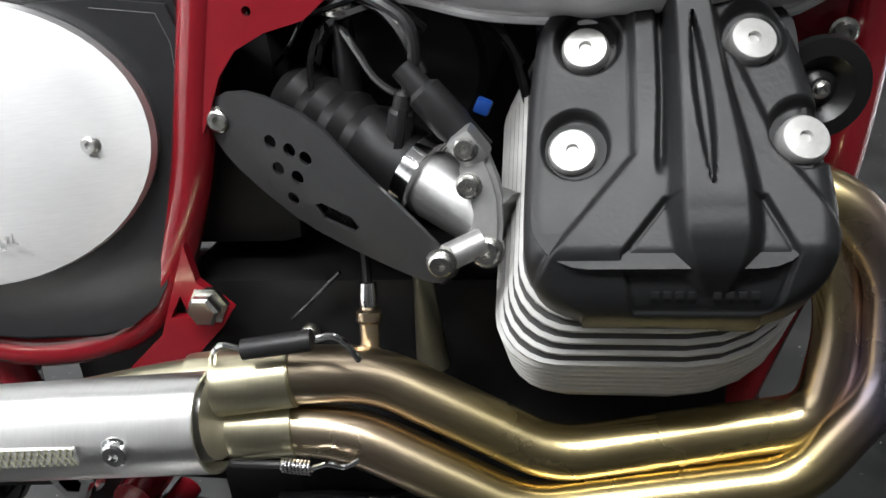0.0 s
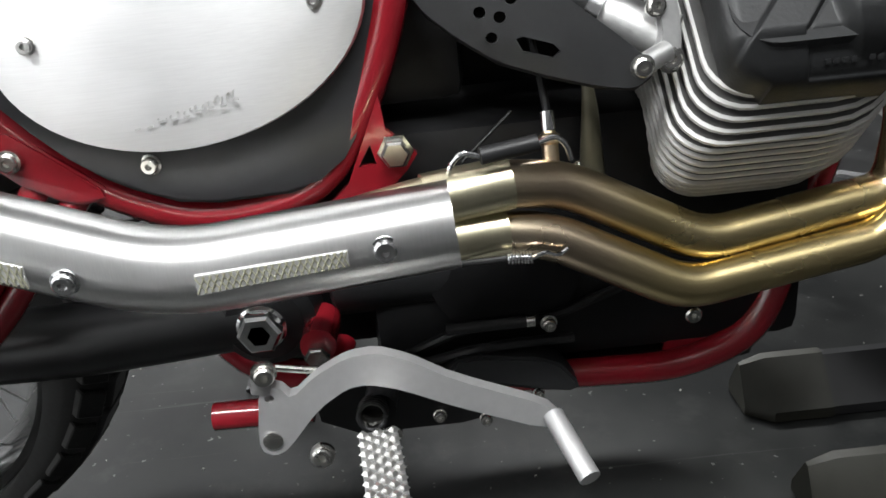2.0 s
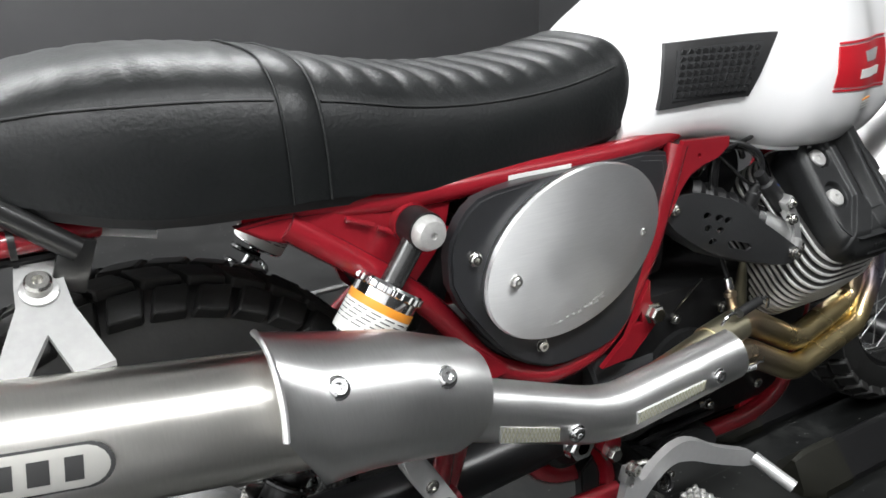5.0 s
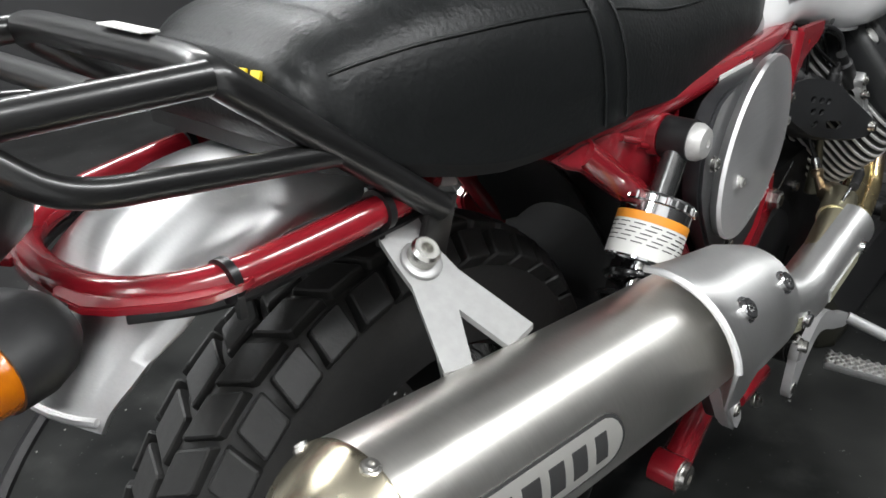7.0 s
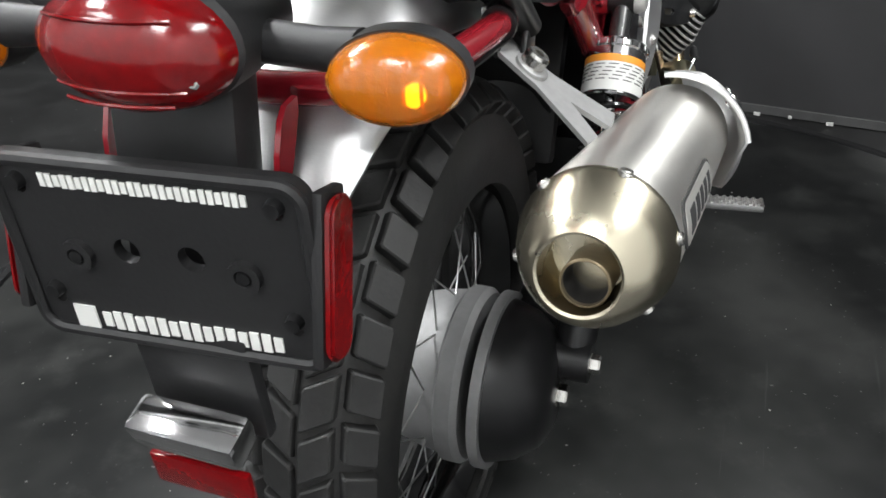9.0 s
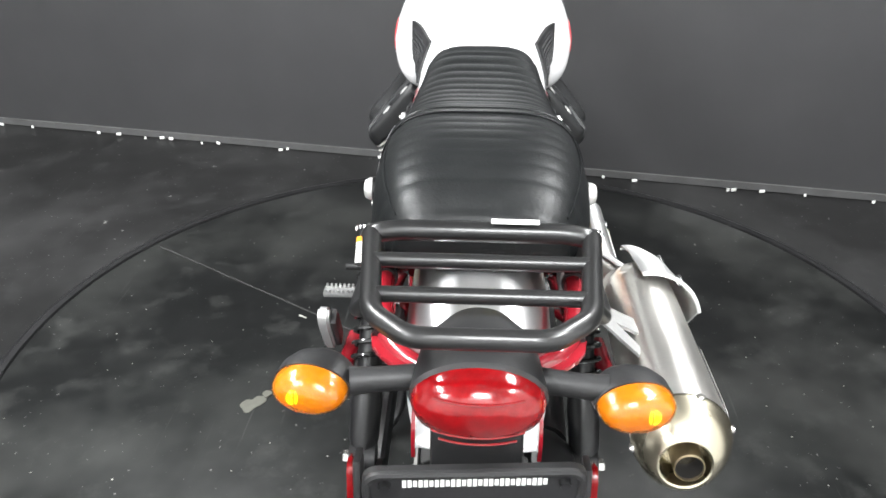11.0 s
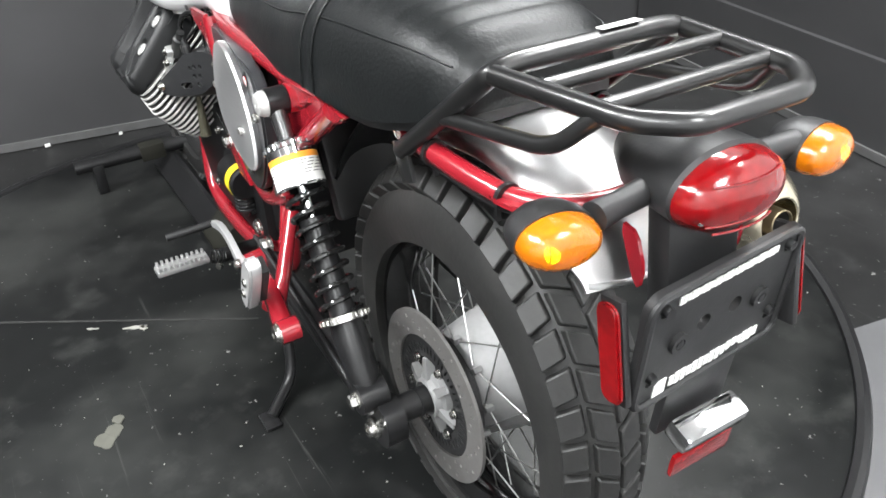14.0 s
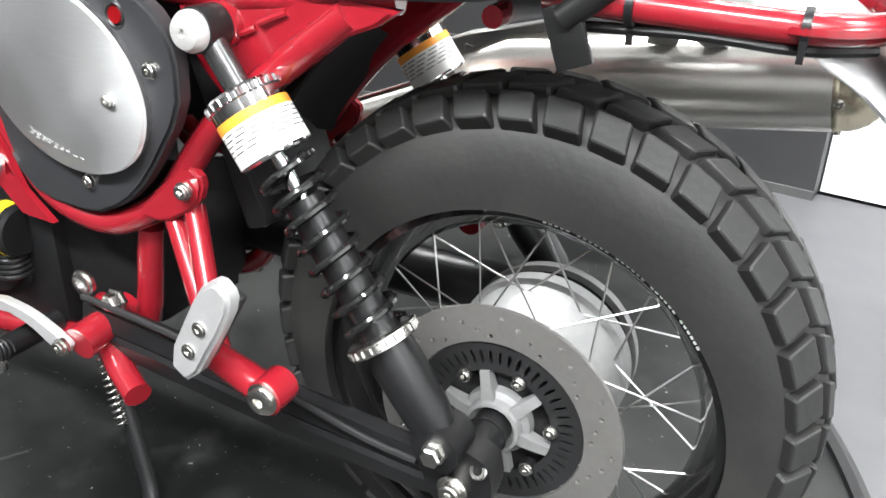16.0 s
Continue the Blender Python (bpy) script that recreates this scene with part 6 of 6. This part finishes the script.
# -- luggage rack --
rack = bp("luggage_rack", tube([(-0.05, -0.13, 0.7), (-0.215, -0.117, 0.834), (-0.213, -0.09, 0.838), (-0.213, 0.09, 0.838), (-0.215, 0.117, 0.834), (-0.05, 0.13, 0.7)], 0.0112, 16, 0.018), RACKPAINT, "glossy black tubular luggage rack")
bp("rear_hoop", tube([(-0.218, -0.116, 0.834), (-0.375, -0.098, 0.838), (-0.412, -0.062, 0.838), (-0.412, 0.062, 0.838), (-0.375, 0.098, 0.838), (-0.218, 0.116, 0.834)], 0.01, 16, 0.016), RACKPAINT, "", rack)
for x, y in ((-0.278, 0.106), (-0.343, 0.1)):
    bp("cross_bar", tube([(x, -y, 0.838), (x, y, 0.838)], 0.0078, 14), RACKPAINT, "", rack)
for s in (-1, 1):
    bp("lower_stay", tube([(-0.14, s * 0.124, 0.768), (-0.295, s * 0.122, 0.794), (-0.318, s * 0.118, 0.803), (-0.348, s * 0.102, 0.834)], 0.0084, 14, 0.016), RACKPAINT, "", rack)
    bp("foot_tab", box((0.03, 0.006, 0.05), pose(-0.056, s * 0.131, 0.688, 0, 20, 0), 0.002), RACKPAINT, "", rack)
bp("rack_label", box((0.012, 0.05, 0.0012), pose(-0.214, -0.035, 0.8512, 0, 6, 0)), LABELW, "white paper sticker", rack)

# -- foot controls --
brake = bp("brake_pedal", plate(smooth2([(0.505, 0.312), (0.496, 0.262), (0.498, 0.25), (0.507, 0.245), (0.519, 0.25), (0.55, 0.287), (0.576, 0.304), (0.593, 0.306), (0.621, 0.297), (0.661, 0.276), (0.737, 0.243), (0.75, 0.252), (0.737, 0.268), (0.664, 0.301), (0.628, 0.325), (0.603, 0.335), (0.579, 0.333), (0.552, 0.319), (0.53, 0.3), (0.521, 0.312)], 1), 0.012, lambda u, v, w: (u, -0.24 - w, v), [ellipse(0.004, 0.004, 10, 0.512, 0.302)], 0.0), FORGED, "forged alloy brake pedal")
bp("pedal_tip", tube([(0.742, -0.25, 0.256), (0.762, -0.305, 0.232)], 0.009, 14), FORGED, "", brake)
bp("pivot_disc", turned([(0, 0.0085), (0.002, 0.0085), (0.0026, 0.007)], (0.508, -0.2515, 0.261), (0, -1, 0), 20), ZINC, "", brake)
bb((0.512, -0.252, 0.326), (0.2, -1, 0), 0.0085, 0.008, brake)
bp("pedal_rod", tube([(0.512, -0.243, 0.327), (0.552, -0.236, 0.314)], 0.0032, 10), ZINC, "", brake)
bp("pedal_clevis", box((0.016, 0.014, 0.022), pose(0.508, -0.247, 0.317, 0, 15, 0), 0.003), ALU, "", brake)
for at, r in (((0.6, -0.18, 0.2), 0.0075), ((0.535, -0.2, 0.2), 0.0095), ((0.645, -0.15, 0.195), 0.0055), ((0.69, -0.15, 0.186), 0.0055), ((0.743, -0.15, 0.209), 0.005)):
    bb(at, (0, -1, 0.2), r, 0.007, brake)
bp("peg_bracket", plate(smooth2([(0.52, 0.27), (0.62, 0.262), (0.70, 0.21), (0.70, 0.178), (0.53, 0.178)], 1), 0.02, lambda u, v, w: (u, -0.125 - w, v), (), 0.003), BLACK, "", brake)
shift = bp("gear_lever", plate(smooth2([(0.478, 0.292), (0.488, 0.276), (0.51, 0.283), (0.54, 0.302), (0.58, 0.312), (0.65, 0.292), (0.656, 0.304), (0.59, 0.328), (0.54, 0.322), (0.5, 0.305)], 1), 0.012, lambda u, v, w: (u, 0.2 + w, v), (), 0.002), FORGED, "forged alloy gear lever")
bp("lever_tip", tube([(0.652, 0.205, 0.298), (0.656, 0.3, 0.294)], 0.0075, 14), PLASTIC, "", shift)
bb((0.49, 0.213, 0.288), (0, 1, 0), 0.009, 0.007, shift)
for s in (-1, 1):
    pm = pose(0.604 if s < 0 else 0.592, s * (0.322 if s < 0 else 0.293), 0.264, 0, 0, 7 if s < 0 else 0)
    peg = bp("foot_peg", box((0.032, 0.115 if s < 0 else 0.1, 0.012), pm, 0.003), ALU, "diamond-pattern alloy rider foot peg" if s < 0 else "serrated alloy rider foot peg")
    if s < 0:
        studs = bmesh.new()
        for k in range(19):
            for q in range(5):
                if (k + q) % 2 == 0:
                    lathe(studs, [(0.0055, 0.0052), (0.009, 0.0022)], pm @ Matrix.Translation((-0.0124 + 0.0062 * q, -0.054 + 0.006 * k, 0)), 4)
        bp("diamond_tread", studs, POLISHED, "bright raised diamonds", peg)
    else:
        for k in range(10):
            for q in (-1, 1):
                bp("tooth", box((0.006, 0.005, 0.009), Matrix.Translation((0.592 + q * 0.0125, s * (0.249 + 0.0097 * k), 0.273)), 0.001), ALU, "", peg)
    bp("peg_spring", coil((0.59, s * 0.212, 0.255), (0.59, s * 0.236, 0.262), 0.012, 0.0022, 4, 12), BLACK, "", peg)
    bp("peg_mount", tube([(0.60, s * 0.13, 0.25), (0.595, s * 0.215, 0.255)], 0.015, 14), BLACK, "", peg)
    bb((0.59, s * 0.225, 0.252), (0, 0, -1), 0.008, 0.02, peg)
    # folded passenger peg
    pf = Matrix.Translation((0.222, s * 0.252, 0.415 if s > 0 else 0.425)) @ Matrix.Rotation(radians(-30), 4, "Y") @ Matrix.Diagonal((1.0 if s > 0 else 0.72, 1, 1, 1))
    pp = bp("passenger_peg", plate(smooth2([(-0.017, -0.062), (0.017, -0.057), (0.019, 0.045), (0.008, 0.066), (-0.012, 0.062), (-0.019, 0.038)], 1), 0.02, lambda u, v, w: tuple(pf @ V((u, s * w, v))), (), 0.004), FORGED, "folded alloy passenger foot peg")
    for v in (-0.024, 0.008):
        p = pf @ V((0, s * 0.0205, v))
        bb(p, (0, s, 0), 0.0062, 0.003, pp)
    bp("peg_pad", box((0.03, 0.012, 0.09), pf @ Matrix.Translation((0.0, -s * 0.006, 0.004)), 0.004), PLASTIC, "", pp)
bp("brake_mount", tube([(0.447, -0.2, 0.2555), (0.535, -0.2, 0.2535)], 0.0128, 16), RED, "", frame_p)
bp("mount_stay", tube([(0.52, -0.2, 0.254), (0.55, -0.165, 0.262), (0.56, -0.12, 0.27)], 0.012, 12, 0.02), RED, "", frame_p)
bp("pedal_lug", turned([(-0.04, 0.0165), (0.012, 0.0165)], (0.545, -0.165, 0.303), (0, -1, 0), 20), RED, "", frame_p)
bb((0.544, -0.176, 0.296), (0, -1, 0), 0.0115, 0.014, frame_p, None, False)
bp("gear_mount", tube([(0.475, 0.12, 0.30), (0.475, 0.2, 0.29)], 0.021, 16), RED, "", frame_p)
bp("stand_boss", tube([(0.50, 0.15, 0.285), (0.44, 0.175, 0.245), (0.405, 0.19, 0.235)], 0.0165, 14, 0.02), RED, "", frame_p)
bp("mount_plate", plate(smooth2([(0.44, 0.33), (0.5, 0.33), (0.51, 0.25), (0.45, 0.235)], 1), 0.012, lambda u, v, w: (u, 0.145 + w, v), (), 0.002), RED, "", frame_p)
bb((0.45, 0.16, 0.335), (0, 1, 0), 0.012, 0.014, frame_p, None, False)
bb((0.5, 0.16, 0.345), (0, 1, 0), 0.013, 0.006, frame_p)
stand = bp("side_stand", tube([(0.50, 0.14, 0.235), (0.445, 0.16, 0.06), (0.43, 0.175, 0.03), (0.38, 0.235, 0.008)], 0.0105, 12, 0.03), BLACK, "black side stand folded down to the floor")
bp("stand_foot", box((0.05, 0.03, 0.006), Matrix.Translation((0.375, 0.24, 0.005)), 0.002), BLACK, "", stand)
bp("stand_spring", coil((0.50, 0.155, 0.25), (0.47, 0.165, 0.15), 0.007, 0.0016, 12, 10), ZINC, "", stand)
bp("guard_strip", plate(smooth2([(0.65, 0.238), (0.672, 0.262), (0.76, 0.249), (0.785, 0.214), (0.77, 0.209), (0.68, 0.232)], 1), 0.03, lambda u, v, w: (u, -0.125 - w, v), (), 0.003), GREYBLACK, "", eng)
bp("brake_switch", tube([(0.66, -0.15, 0.29), (0.735, -0.15, 0.29)], 0.0055, 12), PLASTIC, "", eng)
bp("switch_end", tube([(0.735, -0.15, 0.29), (0.743, -0.15, 0.29)], 0.0058, 12), ZINC, "", eng)
bb((0.756, -0.15, 0.286), (0, -1, 0), 0.0065, 0.008, eng)
bp("clutch_housing", turned([(0, 0.055), (0.004, 0.06), (0.19, 0.06), (0.196, 0.055)], (0.555, -0.075, 0.345), (1, 0, 0), 32), GREYBLACK, "", eng)
for k, pts in enumerate(([(0.62, -0.12, 0.25), (0.68, -0.14, 0.285), (0.75, -0.135, 0.28), (0.83, -0.12, 0.30)], [(0.60, -0.125, 0.235), (0.70, -0.15, 0.268), (0.78, -0.14, 0.262)])):
    bp("brake_line", tube(pts, 0.005, 8, 0.03), BLACK, "", eng)

# -- front end --
fork = bp("fork", tube([(1.10, 0, 0.98), (1.10, 0.0, 0.95)], 0.03, 14), BLACK, "front fork with black gaiters and yokes")
for s in (-1, 1):
    bp("fork_leg", tube([(1.465, s * 0.088, 0.33), (1.09, s * 0.088, 1.0)], 0.021, 18), ALU, "", fork)
    bp("slider", tube([(1.475, s * 0.088, 0.31), (1.33, s * 0.088, 0.57)], 0.026, 18), ALU, "grey fork slider", fork)
    a, b = V((1.33, s * 0.088, 0.57)), V((1.20, s * 0.088, 0.80))
    pts, rad = [], []
    for k in range(25):
        pts.append(a.lerp(b, k / 24))
        rad.append(0.034 if k % 2 else 0.028)
    bp("gaiter", sweep(bmesh.new(), pts, rad, 18), PLASTIC, "black rubber fork gaiter", fork)
for z, x in ((0.85, 1.17), (0.975, 1.10)):
    bp("yoke", box((0.07, 0.23, 0.028), pose(x, 0, z, 0, 29, 0), 0.008), BLACK, "", fork)
FG = [V((FRONT[0] + 0.355 * math.cos(a), 0, FRONT[1] + 0.355 * math.sin(a))) for a in np.linspace(radians(60), radians(168), 20)]


def arc_guard(path, centre, hw, drop, t):
    rings = []
    for p in path:
        nrm = (p - centre).normalized()
        top = [p + V((0, hw * q, 0)) - nrm * (drop * abs(q) ** 2.4) for q in (-1 + k / 7 for k in range(15))]
        rings.append(top + [v - nrm * t for v in reversed(top)])
    return loft(rings)


bp("front_mudguard", arc_guard(FG, V((FRONT[0], 0, FRONT[1])), 0.072, 0.028, 0.003), BRUSHEDGUARD, "brushed aluminium front mudguard", fork)
bar = bp("handlebar", tube([(0.958, -0.41, 1.06), (0.99, -0.25, 1.078), (1.05, -0.12, 1.055), (1.075, -0.06, 1.03), (1.075, 0.06, 1.03), (1.05, 0.12, 1.055), (0.99, 0.25, 1.078), (0.958, 0.41, 1.06)], 0.011, 14, 0.05), BLACK, "black handlebar with grips, switches and twin dials")
for s in (-1, 1):
    bp("grip", tube([(0.957, s * 0.415, 1.06), (0.982, s * 0.29, 1.074)], 0.0165, 16), PLASTIC, "black rubber grip", bar)
    bp("switch_box", box((0.045, 0.05, 0.042), Matrix.Translation((0.985, s * 0.252, 1.08)), 0.008), PLASTIC, "", bar)
    bp("lever", tube([(1.02, s * 0.22, 1.075), (1.04, s * 0.3, 1.068), (1.035, s * 0.40, 1.06)], 0.006, 10, 0.03), BLACK, "", bar)
    bp("lever_clamp", box((0.035, 0.04, 0.03), Matrix.Translation((1.0, s * 0.21, 1.078)), 0.006), BLACK, "", bar)
    bp("mirror_stem", tube([(1.0, s * 0.211, 1.13), (1.0, s * 0.208, 1.165), (1.0, s * 0.214, 1.185), (1.003, s * 0.26, 1.205), (1.005, s * 0.3, 1.25)], 0.0058, 10, 0.02), BLACK, "", bar)
    bp("stem_nut", turned([(0, 0.0085), (0.02, 0.0085), (0.022, 0.0072), (0.05, 0.0078), (0.056, 0.0058)], (1.0, s * 0.212, 1.085), (0, 0, 1), 14), BLACK, "", bar)
    bp("mirror_head", turned([(-0.015, 0.03), (-0.008, 0.05), (0.0, 0.053), (0.004, 0.05)], (1.005, s * 0.31, 1.3), (-1, 0, 0), 28), BLACK, "", bar)
    bp("riser", tube([(1.09, s * 0.04, 0.99), (1.078, s * 0.04, 1.035)], 0.013, 12), BLACK, "", bar)
    c, d = V((1.11, s * 0.0535, 1.09)), V((-0.86, 0, 0.5)).normalized()
    dial = bp("dial", turned([(-0.05, 0.028), (-0.03, 0.041), (-0.002, 0.043)], c, d, 32), BLACK, "round white-ringed instrument dial", bar)
    # the dial's pieces stay on the bar
    bp("dial_ring", turned([(-0.004, 0.043), (0.003, 0.047), (0.007, 0.0455), (0.0075, 0.0415), (0.005, 0.0375), (0.001, 0.036)], c, d, 40), DIALRING, "chrome dial ring", bar)
    bp("dial_face", turned([(0.0, 0.037), (0.0022, 0.037)], c, d, 40), GREYBLACK, "dark dial face", bar)
    tk = bmesh.new()
    df = frame_to(c, d)
    for k in range(22):
        a = 2 * math.pi * k / 26 - 0.3
        box((0.0016, 0.006, 0.0008), df @ Matrix.Rotation(a, 4, "Z") @ Matrix.Translation((0, 0.031, 0.0028)), 0, tk)
    box((0.0016, 0.026, 0.0008), df @ Matrix.Rotation(2.2, 4, "Z") @ Matrix.Translation((0, 0.01, 0.0032)), 0, tk)
    bp("dial_marks", tk, LABELW, "", bar)
    find = bp("front_indicator", turned([(0.09, 0.008), (0.175, 0.008)], (1.175, 0, 0.935), (0, s, 0), 14), BLACK, "dark front indicator on a stalk")
    bp("lamp_shell", loft([[V((1.17, s * 0.215, 0.935)) + V((x, w * math.cos(a), h * math.sin(a))) for a in (2 * math.pi * k / 24 for k in range(24))] for x, w, h in ((0.03, 0.02, 0.012), (0.01, 0.036, 0.022), (-0.008, 0.036, 0.022), (-0.02, 0.026, 0.016), (-0.026, 0.006, 0.004))]), PLASTIC, "", find)
bm_m = frame_to(V((1.118, 0, 1.078)), V((-0.86, 0, 0.5)).normalized())
side = bm_m.to_3x3().inverted() @ V((0, 1, 0))
lift = bm_m.to_3x3().inverted() @ V((0.5, 0, 0.86))
bp("gauge_housing", plate(smooth2([(-0.118, -0.03), (-0.108, 0.02), (-0.075, 0.052), (-0.03, 0.068), (0.03, 0.068), (0.075, 0.052), (0.108, 0.02), (0.118, -0.03), (0.1, -0.075), (-0.1, -0.075)], 2), 0.02, lambda u, v, w: tuple(bm_m @ (side * u + lift * v + V((0, 0, w - 0.022)))), (), 0.004), PLASTIC, "black instrument housing", bar)
bp("yoke_panel", plate(smooth2([(-0.085, 0.035), (0.085, 0.035), (0.075, -0.02), (0.02, -0.045), (-0.02, -0.045), (-0.075, -0.02)], 1), 0.02, lambda u, v, w: (1.066 + 0.55 * v, u, 1.008 + 0.6 * v + w), (), 0.003), PLASTIC, "", bar)
for q in (-1, 1):
    bp("fork_cap", turned([(0, 0.0255), (0.02, 0.0255), (0.026, 0.019)], (1.089, q * 0.088, 0.99), (-0.49, 0, 0.87), 20), BLACK, "", fork)
    bp("bar_clamp", box((0.03, 0.024, 0.036), Matrix.Translation((1.076, q * 0.038, 1.034)), 0.006), GLOSS, "", bar)
    bb((1.068, q * 0.038, 1.052), (-0.5, 0, 0.86), 0.005, 0.004, bar)
for k, pts in enumerate((
    [(1.0, 0.235, 1.065), (1.04, 0.19, 1.04), (1.1, 0.13, 1.01), (1.13, 0.08, 0.93)], [(1.01, 0.2, 1.07), (1.06, 0.15, 1.05), (1.1, 0.1, 1.03), (1.14, 0.04, 0.95)],
    [(1.0, -0.235, 1.06), (1.03, -0.2, 1.035), (1.08, -0.14, 1.02), (1.12, -0.1, 0.93)], [(1.01, -0.2, 1.07), (1.06, -0.15, 1.055), (1.1, -0.1, 1.035), (1.14, -0.04, 0.95)],
    [(1.1, 0.115, 1.03), (1.08, 0.118, 0.99), (1.1, 0.09, 0.94)], [(1.1, -0.115, 1.03), (1.08, -0.118, 0.99), (1.1, -0.09, 0.94)])):
    bp("control_cable", tube(pts, 0.0052 - 0.0003 * k, 8, 0.04), BLACK, "", bar)
bp("brake_reservoir", box((0.04, 0.055, 0.032), pose(1.03, -0.19, 1.055, 0, 0, 15), 0.007), BLACK, "", bar)
for z in (1.095, 1.068):
    bp("switch_button", box((0.006, 0.014, 0.009), Matrix.Translation((0.961, 0.246, z)), 0.0015), ETCH, "", bar)
bp("kill_switch", box((0.012, 0.014, 0.012), Matrix.Translation((0.968, -0.232, 1.105)), 0.002), BADGERED, "red stop switch", bar)
bp("warning_panel", box((0.05, 0.07, 0.02), pose(1.085, 0, 1.058, 0, -30, 0), 0.006), PLASTIC, "", bar)
for y in (-0.02, -0.007, 0.007):
    bp("tell_tale", turned([(0, 0.004), (0.002, 0.0035)], (1.075, y, 1.066), (-0.6, 0, 1), 10), ZINC, "", bar)
bp("ignition_lock", turned([(-0.03, 0.02), (0.0, 0.019), (0.006, 0.013), (0.004, 0.006)], (1.078, 0, 1.0), (-0.6, 0, 1), 20), ZINC, "", bar)
bp("headlamp", turned([(-0.09, 0.03), (-0.075, 0.07), (-0.03, 0.088), (0.0, 0.09), (0.02, 0.07)], (1.235, 0, 0.95), (1, 0, 0), 36), BLACK, "black headlamp shell", fork)
for k, pts in enumerate(([(1.0, 0.23, 1.07), (1.06, 0.15, 1.0), (1.13, 0.06, 0.93), (1.1, 0.03, 0.85)], [(1.0, -0.23, 1.07), (1.07, -0.15, 1.01), (1.14, -0.06, 0.92), (1.1, -0.03, 0.85)])):
    bp("control_cable", tube(pts, 0.0045, 8, 0.05), BLACK, "", bar)
